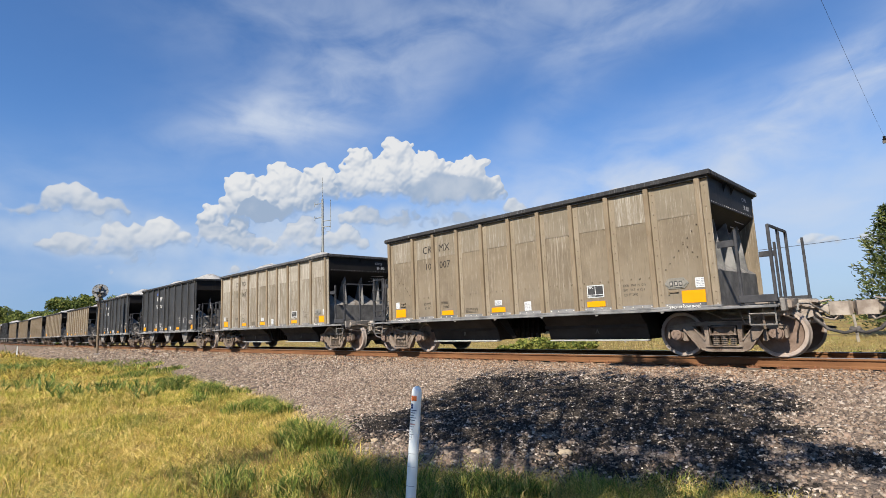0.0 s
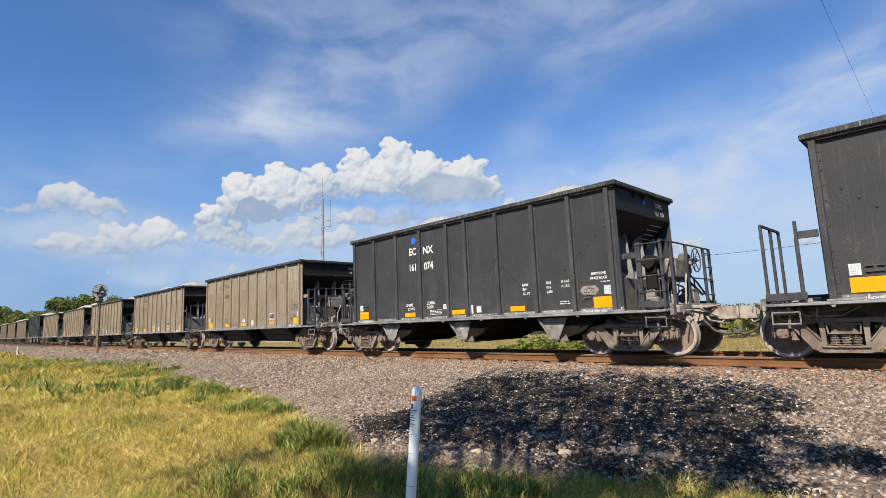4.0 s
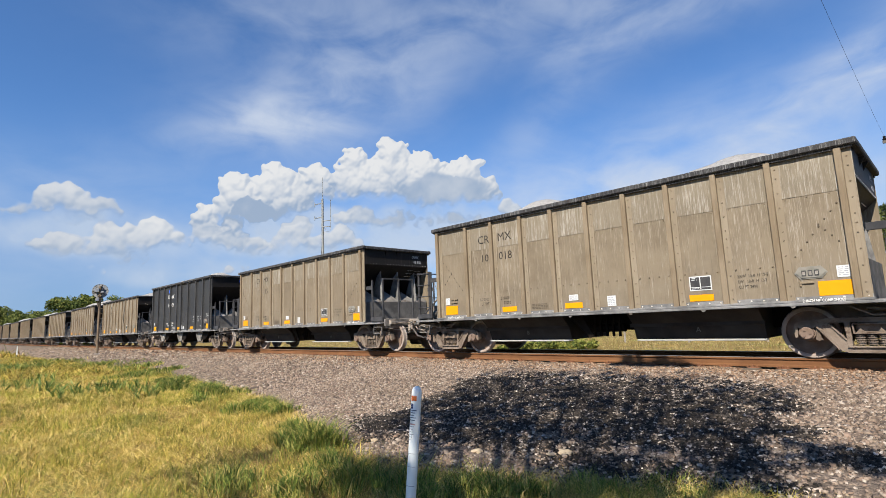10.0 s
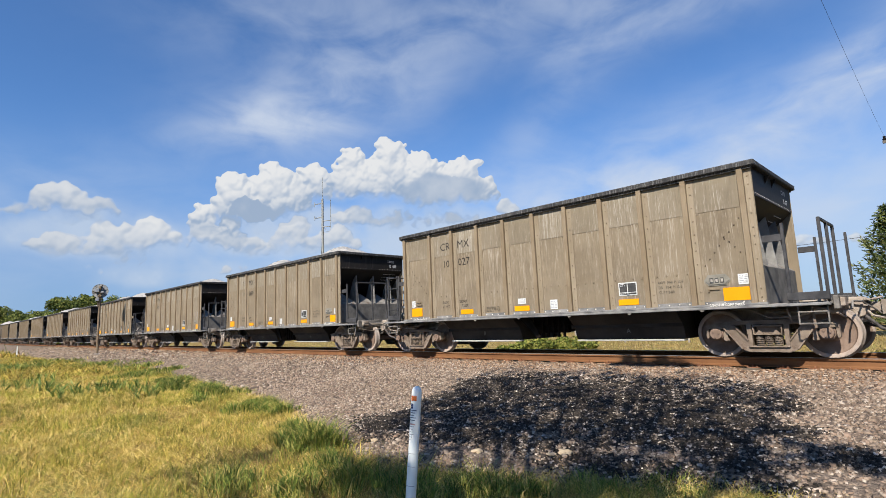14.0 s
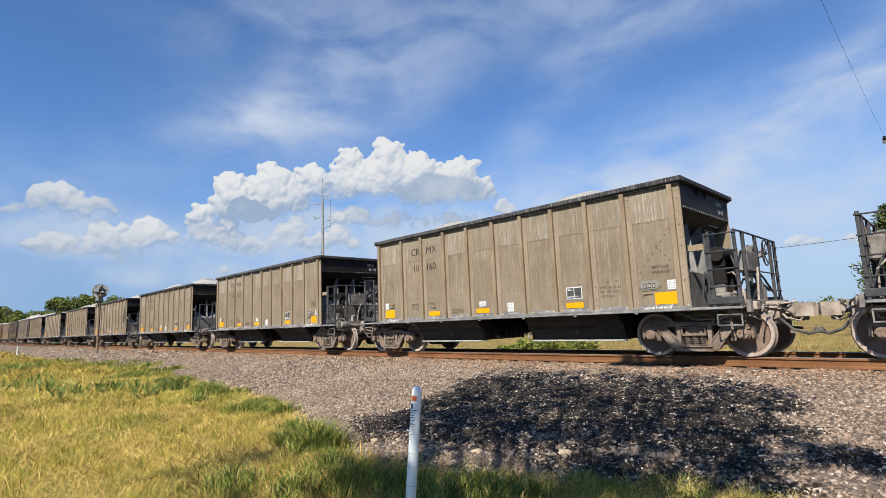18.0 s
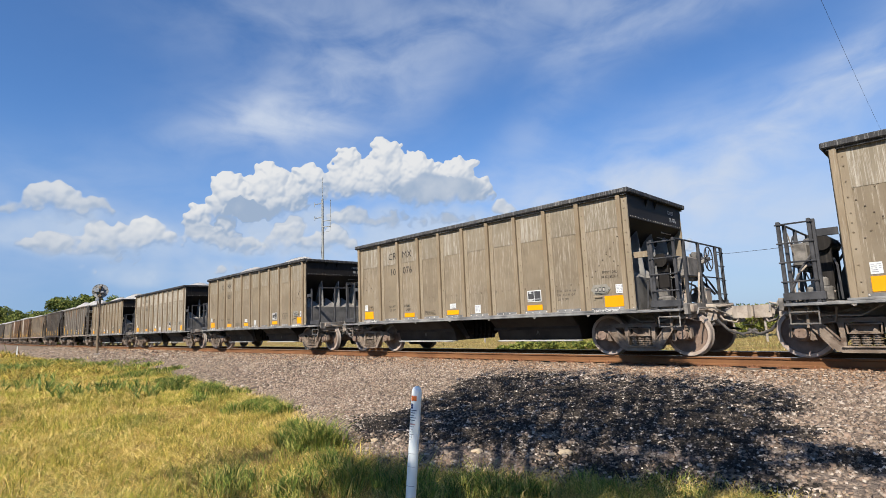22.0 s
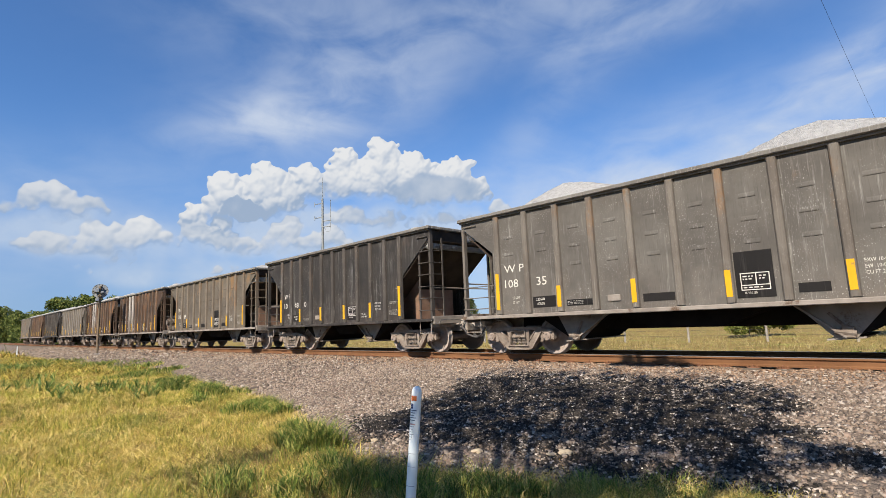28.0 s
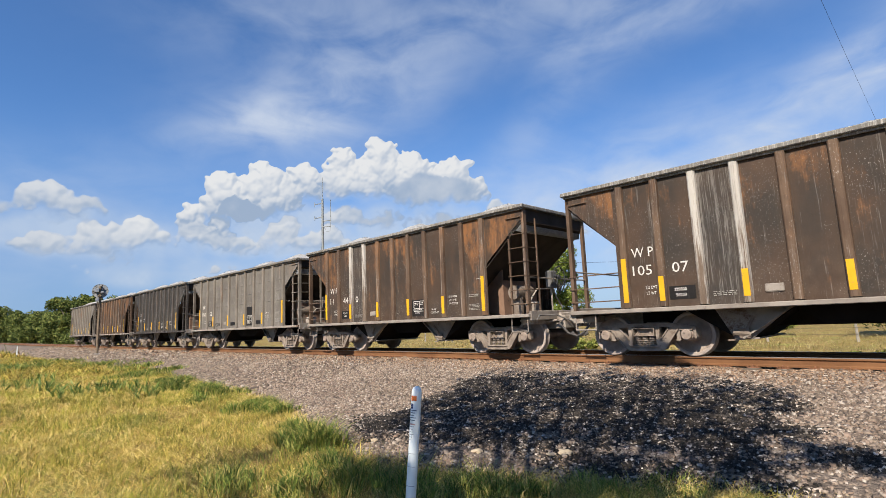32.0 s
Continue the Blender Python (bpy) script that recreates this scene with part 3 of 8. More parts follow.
def cut_letters():
    made = {}
    for w in WORDS:
        for style, offset in (("dark", 0.0), ("white", 0.022)):
            cu = bpy.data.curves.new("letters", "FONT")
            cu.body, cu.size, cu.offset, cu.resolution_u = w, 1.0, offset, 2
            cu.fill_mode = "FRONT"
            made[w, style] = new("letters", cu)
    graph = bpy.context.evaluated_depsgraph_get()
    for key, ob in made.items():
        LETTERS[key] = bpy.data.meshes.new_from_object(ob.evaluated_get(graph))
    for ob in made.values():
        cu = ob.data
        bpy.data.objects.remove(ob)
        bpy.data.curves.remove(cu)


cut_letters()
LETTER_MESH = {}


def letters(car, word, x, y, z, height, mat, wide=1.0, style="dark", turn=0.0):
    """A word on a car's side (facing -y) or, turned by 90, on its end; x, z is its lower left corner."""
    key = (word, style, mat.name, round(height, 3), round(wide, 2))
    if key not in LETTER_MESH:
        me = LETTERS[word, style].copy()
        co = np.zeros(len(me.vertices) * 3, dtype=np.float32)
        me.vertices.foreach_get("co", co)
        co = co.reshape(-1, 3)
        co[:, 0] -= co[:, 0].min()
        k = height / 0.70
        new_co = np.stack([co[:, 0] * k * wide, co[:, 2] * 0, co[:, 1] * k], -1)
        me.vertices.foreach_set("co", new_co.ravel())
        me.materials.clear()
        me.materials.append(mat)
        LETTER_MESH[key] = me
    return part("lettering", LETTER_MESH[key], mat, car, at=pose(x, y, z, 0, 0, turn))


def plate(car, name, x0, x1, z0, z1, mat, y, label=""):
    """A thin flat sticker or painted patch on the side."""
    return part(name, Shape().box(x0, x1, y - 0.003, y + 0.002, z0, z1), mat, car, label)


def bars(car, x0, x1, z0, z1, rows, mat, y, seed=0):
    """Small writing that cannot be read: plain bars of its size."""
    rnd = random.Random(seed)
    s = Shape()
    h = (z1 - z0) / rows
    for i in range(rows):
        x = x0
        while x < x1 - 0.02:
            w = min(rnd.uniform(0.02, 0.09), x1 - x)
            s.box(x, x + w, y - 0.003, y + 0.001, z0 + h * i + h * 0.30, z0 + h * i + h * 0.72)
            x += w + 0.025
    return part("small_print", s, mat, car)


# ---------------------------------------------------------------- trucks and wheels
def joined(name, pieces, smooth=True):
    """One mesh of several shapes, each with its own material."""
    v, f, idx, mats = [], [], [], []
    for shape, mat in pieces:
        n = len(v)
        if mat not in mats:
            mats.append(mat)
        v += shape.v
        f += [tuple(i + n for i in q) for q in shape.f]
        idx += [mats.index(mat)] * len(shape.f)
    me = bpy.data.meshes.new(name)
    me.from_pydata(v, [], f)
    me.polygons.foreach_set("material_index", idx)
    for mat in mats:
        me.materials.append(mat)
    bm = bmesh.new()
    bm.from_mesh(me)
    bmesh.ops.recalc_face_normals(bm, faces=bm.faces[:])
    bm.to_mesh(me)
    bm.free()
    if smooth:
        me.shade_smooth()
        me.set_sharp_from_angle(angle=radians(35))
    return me


WHEEL_R = 0.457


def wheelset_mesh():
    plate_s, rim, tread = Shape(), Shape(), Shape()
    for s in (-1, 1):
        # hub, dished plate and rim on the outer side, plain plate on the inner side
        plate_s.lathe([(s * 0.83, 0.085), (s * 0.83, 0.13), (s * 0.775, 0.17), (s * 0.755, 0.27), (s * 0.79, 0.365), (s * 0.822, 0.385)], "y", (0, 0, 0), 32)
        rim.lathe([(s * 0.822, 0.385), (s * 0.828, 0.392), (s * 0.828, 0.435)], "y", (0, 0, 0), 32)
        plate_s.lathe([(s * 0.68, 0.09), (s * 0.70, 0.17), (s * 0.72, 0.28), (s * 0.70, 0.38), (s * 0.685, 0.44)], "y", (0, 0, 0), 32)
        tread.lathe([(s * 0.825, 0.43), (s * 0.827, 0.450), (s * 0.815, WHEEL_R), (s * 0.74, WHEEL_R + 0.002), (s * 0.715, 0.478), (s * 0.70, 0.482), (s * 0.687, 0.47), (s * 0.685, 0.43)], "y", (0, 0, 0), 32)
    plate_s.rod((0, -0.83, 0), (0, 0.83, 0), 0.09, 14)
    for s in (-1, 1):
        plate_s.rod((0, s * 0.83, 0), (0, s * 1.10, 0), 0.075, 12)
        plate_s.lathe([(s * 0.98, 0.0), (s * 0.98, 0.132), (s * 1.12, 0.132), (s * 1.135, 0.126), (s * 1.140, 0.112), (s * 1.185, 0.106), (s * 1.195, 0.095), (s * 1.195, 0.0)], "y", (0, 0, 0), 20)
        for k in range(3):
            a = 2.094 * k + 0.4
            plate_s.rod((0.055 * math.cos(a), s * 1.19, 0.055 * math.sin(a)), (0.055 * math.cos(a), s * 1.212, 0.055 * math.sin(a)), 0.018, 6)
    return joined("wheelset", [(plate_s, M["wheel"]), (rim, M["wheel_rim"]), (tread, M["tread"])])


def side_frame_mesh():
    """A cast side frame: a bowed top chord, slanting arms, two columns round the springs and a jaw over each bearing."""
    s = Shape()
    a, b = -1.15, -1.02
    s.prism([(-0.62, 0.690), (-0.30, 0.705), (0.30, 0.705), (0.62, 0.690), (0.56, 0.620), (0.30, 0.628), (-0.30, 0.628), (-0.56, 0.620)], a, b)
    s.prism([(-0.44, 0.165), (-0.34, 0.125), (0.34, 0.125), (0.44, 0.165), (0.36, 0.215), (-0.36, 0.215)], a - 0.01, b)
    s.box(-0.33, 0.33, a - 0.05, b + 0.03, 0.205, 0.235, 0.008)
    for k in (-1, 1):
        # shoulder that runs out over the bearing, and its end jaw
        s.prism([(k * 0.62, 0.690), (k * 0.86, 0.665), (k * 1.02, 0.630), (k * 1.075, 0.590), (k * 1.070, 0.545), (k * 0.98, 0.570), (k * 0.80, 0.575), (k * 0.70, 0.590), (k * 0.56, 0.620)], a, b)
        s.prism([(k * 1.072, 0.560), (k * 1.078, 0.400), (k * 1.055, 0.370), (k * 1.030, 0.385), (k * 1.022, 0.560)], a + 0.01, b)
        # inner jaw with its hooked foot
        s.prism([(k * 0.755, 0.580), (k * 0.752, 0.440), (k * 0.770, 0.345), (k * 0.735, 0.325), (k * 0.665, 0.335), (k * 0.690, 0.400), (k * 0.680, 0.480), (k * 0.60, 0.585)], a + 0.006, b)
        # slanting arm, thicker where it meets the spring seat
        s.prism([(k * 0.74, 0.600), (k * 0.66, 0.645), (k * 0.54, 0.600), (k * 0.325, 0.330), (k * 0.300, 0.205), (k * 0.345, 0.130), (k * 0.43, 0.160), (k * 0.515, 0.270), (k * 0.69, 0.500)], a - 0.012, b)
        s.slab((k * 0.735, 0.575), (k * 0.445, 0.180), 0.06, 0.026, at=a - 0.012)
        s.slab((k * 0.55, 0.605), (k * 0.335, 0.335), 0.05, 0.022, at=a - 0.014)
        # column beside the springs
        s.prism([(k * 0.330, 0.220), (k * 0.265, 0.220), (k * 0.262, 0.630), (k * 0.350, 0.630), (k * 0.335, 0.430)], a - 0.020, b)
        s.slab((k * 0.60, 0.690), (k * 1.05, 0.612), 0.05, 0.022, at=a - 0.012)
        # bearing adapter
        s.prism([(k * 0.889 - 0.135, 0.560), (k * 0.889 - 0.120, 0.600), (k * 0.889 + 0.120, 0.600), (k * 0.889 + 0.135, 0.560), (k * 0.889 + 0.09, 0.548), (k * 0.889 - 0.09, 0.548)], a - 0.02, b + 0.02)
        s.rod((k * 0.47, a - 0.018, 0.40), (k * 0.47, a + 0.02, 0.40), 0.022, 8)
    s.slab((-0.60, 0.692), (0.60, 0.692), 0.05, 0.024, at=a - 0.012)
    s.slab((-0.34, 0.135), (0.34, 0.135), 0.05, 0.024, at=a - 0.018)
    return s.mesh("side_frame", M["truck"])


def spring_mesh():
    s = Shape()
    prof = []
    for i in range(5):
        z = 0.245 + i * 0.038
        prof += [(z, 0.040), (z + 0.006, 0.070), (z + 0.020, 0.072), (z + 0.027, 0.044)]
    s.lathe(prof, "z", (0, 0, 0), 12)
    return s.mesh("spring", M["truck"], True)


def bolster_mesh():
    s = Shape()
    s.box(-0.20, 0.20, -1.10, 1.10, 0.435, 0.61, 0.02)
    for k in (-1, 1):
        # hollow bolster ends: rim, webs and friction wedges
        s.box(-0.235, 0.235, k * 1.15 - 0.05, k * 1.15 + 0.05, 0.588, 0.615, 0.006)
        s.box(-0.235, 0.235, k * 1.15 - 0.05, k * 1.15 + 0.05, 0.432, 0.452, 0.006)
        for q in (-1, 1):
            s.slab((q * 0.22, 0.45), (q * 0.235, 0.60), 0.10, 0.02, at=k * 1.15)
            s.prism([(q * 0.20, 0.452), (q * 0.07, 0.452), (q * 0.135, 0.53)], k * 1.13 - 0.04, k * 1.13 + 0.04)
    s.box(-0.24, 0.24, -0.5, 0.5, 0.50, 0.72, 0.03)
    s.lathe([(0.70, 0.0), (0.70, 0.2), (0.78, 0.2), (0.78, 0.0)], "z", (0, 0, 0), 16)
    for k in (-1, 1):
        # brake beams and shoes
        s.rod((k * 0.38, -0.75, 0.36), (k * 0.38, 0.75, 0.36), 0.035, 8)
        for y in (-0.76, 0.76):
            s.prism([(k * 0.40, 0.28), (k * 0.44, 0.30), (k * 0.415, 0.50), (k * 0.36, 0.52), (k * 0.36, 0.28)], y - 0.04, y + 0.04)
    return s.mesh("truck", M["truck"])


TRUCK_MESH = {"wheelset": wheelset_mesh(), "frame_piece": side_frame_mesh(), "spring": spring_mesh(), "bolster": bolster_mesh()}


def repainted(me, swaps):
    """A copy of a mesh with some of its materials exchanged."""
    me = me.copy()
    for i, m in enumerate(me.materials):
        me.materials[i] = swaps.get(m, m)
    return me


PALE_TRUCK = {k: repainted(me, {M["truck"]: M["truck_pale"], M["wheel"]: M["wheel_pale"]}) for k, me in TRUCK_MESH.items()}


def truck(car, x, meshes=TRUCK_MESH):
    t = part("truck", meshes["bolster"], M["truck"], car, "dust-caked cast steel truck", at=pose(x, 0, 0))
    for turn in (0, 180):
        part("side_frame", meshes["frame_piece"], M["truck"], t, at=pose(0, 0, 0, 0, 0, turn))
        side = -1 if turn == 0 else 1
        for dx in (-0.15, 0.0, 0.15):
            part("spring", meshes["spring"], M["truck"], t, at=pose(dx, side * 1.10, 0))
    for dx in (-0.889, 0.889):
        part("wheelset", meshes["wheelset"], M["wheel"], t, "brown wheels on an axle", at=pose(dx, 0, WHEEL_R))
    return t


# ---------------------------------------------------------------- shared car pieces
def rivet(s, x, y, z, r=0.014, out=-1, axis="y"):
    n = 6
    if axis == "y":
        base = [(x + r * math.cos(1.0472 * i), y, z + r * math.sin(1.0472 * i)) for i in range(n)]
        top = [(x + 0.6 * r * math.cos(1.0472 * i), y + out * r * 0.8, z + 0.6 * r * math.sin(1.0472 * i)) for i in range(n)]
    else:
        base = [(x, y + r * math.cos(1.0472 * i), z + r * math.sin(1.0472 * i)) for i in range(n)]
        top = [(x + out * r * 0.8, y + 0.6 * r * math.cos(1.0472 * i), z + 0.6 * r * math.sin(1.0472 * i)) for i in range(n)]
    s.add(base + top, [(i, (i + 1) % n, n + (i + 1) % n, n + i) for i in range(n)] + [tuple(range(n, 2 * n))])


def coupler(car, x, sx, mat=None):
    """Coupler with draft gear, uncoupling lever and air hose; x is the striker, sx the way it points."""
    mat = mat or M["coupler"]
    X = lambda d: x + sx * d
    s = Shape()
    s.box(min(X(-0.3), X(0.42)), max(X(-0.3), X(0.42)), -0.10, 0.10, 0.79, 0.96, 0.02)
    s.box(min(X(-0.02), X(0.08)), max(X(-0.02), X(0.08)), -0.26, 0.26, 0.70, 1.04, 0.025)
    # head: guard arm, knuckle and lock housing
    s.prism([(X(0.36), -0.15), (X(0.46), -0.19), (X(0.66), -0.17), (X(0.70), -0.08), (X(0.56), 0.0), (X(0.56), 0.12), (X(0.46), 0.16), (X(0.36), 0.12)], 0.74, 1.0, "z")
    s.prism([(X(0.54), 0.04), (X(0.60), 0.02), (X(0.70), 0.06), (X(0.72), 0.16), (X(0.60), 0.20), (X(0.50), 0.17)], 0.77, 0.99, "z")
    s.box(min(X(0.40), X(0.54)), max(X(0.40), X(0.54)), -0.10, 0.08, 0.66, 0.75, 0.02)
    part("coupler", s, mat, car, "rusty dust-covered knuckle coupler")
    lever = Shape()
    lever.path([(X(0.10), -1.42, 0.86), (X(0.10), -1.30, 0.98), (X(0.14), -0.6, 0.98), (X(0.30), -0.12, 0.80), (X(0.40), -0.05, 0.70)], 0.016, 6)
    part("uncoupling_lever", lever, M["deck"], car)
    hose = Shape()
    hose.path([(X(0.05), -0.42, 0.82), (X(0.16), -0.42, 0.70), (X(0.34), -0.40, 0.50), (X(0.56), -0.32, 0.42), (X(0.72), -0.24, 0.46)], 0.030, 8)
    hose.rod((X(0.70), -0.25, 0.45), (X(0.79), -0.20, 0.50), 0.045, 8)
    part("air_hose", hose, M["hose"], car)


def brake_wheel(car, x, y, z, sx):
    s = Shape()
    n = 20
    for i in range(n):
        a, b = 6.2832 * i / n, 6.2832 * (i + 1) / n
        s.rod((x, y + 0.27 * math.cos(a), z + 0.27 * math.sin(a)), (x, y + 0.27 * math.cos(b), z + 0.27 * math.sin(b)), 0.014, 6)
    for k in range(6):
        a = 1.0472 * k
        s.rod((x - sx * 0.03, y + 0.05 * math.cos(a), z + 0.05 * math.sin(a)), (x, y + 0.27 * math.cos(a), z + 0.27 * math.sin(a)), 0.012, 5)
    s.rod((x - sx * 0.16, y, z), (x + sx * 0.02, y, z), 0.05, 10)
    part("brake_wheel", s, M["rail_black"], car, "round spoked hand-brake wheel", True)
    g = Shape()
    g.box(min(x - sx * 0.34, x - sx * 0.16), max(x - sx * 0.34, x - sx * 0.16), y - 0.17, y + 0.17, z - 0.30, z + 0.18, 0.04)
    part("brake_gear_box", g, M["bin"], car)
    ch = Shape()
    ch.path([(x - sx * 0.24, y - 0.05, z - 0.28), (x - sx * 0.22, y - 0.07, z - 0.60), (x - sx * 0.25, y - 0.03, 1.0)], 0.02, 5)
    part("brake_chain", ch, M["coupler"], car)


def end_clutter(car, x, sx, kind):
    """Pipes, rods, chains and brackets round the end platform."""
    X = lambda d: x + sx * d
    lo = lambda a, b: (min(X(a), X(b)), max(X(a), X(b)))
    for pts, r, mat in (([(0.95, -1.40, 0.80), (0.98, -0.9, 0.72), (1.02, -0.4, 0.78), (1.1, 0.1, 0.74)], 0.018, "coupler"),
                        ([(0.2, -1.25, 0.90), (0.25, -1.2, 0.66), (0.55, -1.1, 0.60), (0.8, -1.15, 0.70), (0.85, -1.2, 0.92)], 0.020, "truck"),
                        ([(0.92, -0.75, 0.86), (1.02, -0.72, 0.62), (1.10, -0.62, 0.56), (1.16, -0.5, 0.66)], 0.022, "hose"),
                        ([(0.6, -1.35, 0.92), (0.62, -1.36, 0.55)], 0.024, "truck"),
                        ([(0.98, 0.5, 0.88), (1.05, 0.55, 0.60), (1.2, 0.5, 0.52), (1.4, 0.4, 0.50)], 0.026, "hose"),
                        ([(-0.4, -1.2, 0.90), (-0.1, -1.15, 0.74), (0.4, -1.2, 0.76), (0.7, -1.1, 0.88)], 0.014, "coupler")):
        part("brake_pipe", Shape().path([(X(a), b, c) for a, b, c in pts], r, 6), M[mat], car)
    s = Shape()
    s.box(*lo(0.94, 1.06), -1.30, -1.05, 0.90, 1.06, 0.02)
    part("bracket", s, M["coupler"], car)
    s = Shape()
    s.box(*lo(0.98, 1.10), 0.55, 0.85, 0.74, 0.98, 0.03)
    part("angle_cock", s, M["coupler"], car)
    # cover plates and flanges over the draft gear
    s = Shape()
    s.slab((X(0.88), 1.075), (X(1.30), 1.00), 0.78, 0.022)
    s.slab((X(0.92), 0.98), (X(1.26), 0.90), 1.05, 0.02)
    part("cover_plate", s, M["coupler"], car, "dust-caked cover plate")
    for y in (-0.46, 0.46):
        part("flange", Shape().prism([(X(0.86), 0.62), (X(1.22), 0.74), (X(1.22), 0.98), (X(0.86), 1.02)], y - 0.015, y + 0.015), M["coupler"], car)
    for y0, r in ((-0.30, 0.020), (0.26, 0.018)):
        part("carrier_chain", Shape().path([(X(1.10), y0, 0.98), (X(1.30), y0 - 0.02, 0.72), (X(1.48), y0 * 0.6, 0.66), (X(1.60), y0 * 0.3, 0.80)], r, 5), M["coupler"], car)
    part("release_rod", Shape().path([(X(0.96), -1.38, 0.92), (X(1.02), -1.0, 0.94), (X(1.06), -0.45, 0.96), (X(1.45), -0.10, 1.04)], 0.018, 6), M["coupler"], car)
    if kind == "B":
        for pts, r, mat in (([(0.10, -1.2, 1.02), (0.12, -1.15, 1.6), (0.2, -0.8, 1.75), (0.3, -0.4, 1.72), (0.35, 0.2, 1.9)], 0.020, "rail_black"),
                            ([(0.75, -1.0, 1.02), (0.74, -0.98, 1.5), (0.6, -0.9, 1.66), (0.4, -0.6, 1.66)], 0.018, "coupler"),
                            ([(0.70, 0.9, 1.02), (0.66, 0.8, 1.7), (0.5, 0.6, 1.95), (0.3, 0.3, 2.0)], 0.018, "rail_black"),
                            ([(0.55, -0.2, 1.1), (0.6, 0.0, 1.4), (0.7, 0.2, 1.45), (0.75, 0.35, 1.2)], 0.022, "truck")):
            part("brake_pipe", Shape().path([(X(a), b, c) for a, b, c in pts], r, 6), M[mat], car)
        for y0, y1 in ((-1.42, -0.3), (1.42, 0.4)):
            part("brace", Shape().path([(X(0.85), y0, 1.05), (X(0.70), (y0 + y1) / 2, 1.6), (X(0.40), y1, 2.2)], 0.024, 5), M["rail_black"], car)
        part("lever", Shape().path([(X(0.9), -0.5, 1.0), (X(0.92), -0.46, 1.45), (X(0.9), -0.3, 1.75)], 0.022, 5), M["coupler"], car)
        part("brake_cylinder", Shape().rod((X(0.62), 0.1, 1.22), (X(0.62), 0.9, 1.22), 0.11, 12), M["bin"], car)
        s = Shape()
        s.box(*lo(0.22, 0.60), -1.22, -0.98, 1.0, 1.26, 0.03)
        s.box(*lo(0.28, 0.52), -1.18, -1.02, 1.24, 1.42, 0.03)
        s.rod((X(0.40), -1.25, 1.16), (X(0.40), -1.30, 1.16), 0.07, 10)
        part("control_valve", s, M["deck"], car, "dust-whitened brake control valve")
        for pts, r in (([(0.72, -0.25, 2.18), (0.80, -0.32, 1.80), (0.70, -0.30, 1.45), (0.62, -0.1, 1.32)], 0.012), ([(0.84, -0.9, 2.30), (0.80, -0.7, 1.85), (0.72, -0.45, 1.72), (0.74, -0.25, 1.95)], 0.011),
                       ([(0.84, 0.5, 2.24), (0.78, 0.3, 1.95), (0.66, 0.0, 1.80), (0.64, -0.2, 2.05)], 0.012)):
            part("slack_cable", Shape().path([(X(a), b, c) for a, b, c in pts], r, 5), M["coupler"], car, "dusty slack cable")
        part("gusset", Shape().prism([(X(0.02), 1.02), (X(0.34), 1.02), (X(0.02), 1.75)], -0.74, -0.72), M["rail_black"], car)
        part("gusset", Shape().prism([(X(0.02), 1.02), (X(0.34), 1.02), (X(0.02), 1.75)], 0.60, 0.62), M["rail_black"], car)
        part("support_arm", Shape().slab((X(0.20), 2.02), (X(0.80), 1.30), 0.06, 0.05, at=0.92), M["rail_black"], car)
    else:
        for y in (-0.9, -0.3, 0.5):
            part("bracket", Shape().box(*lo(0.40, 0.62), y - 0.06, y + 0.06, 1.0, 1.10, 0.012), M["coupler"], car)


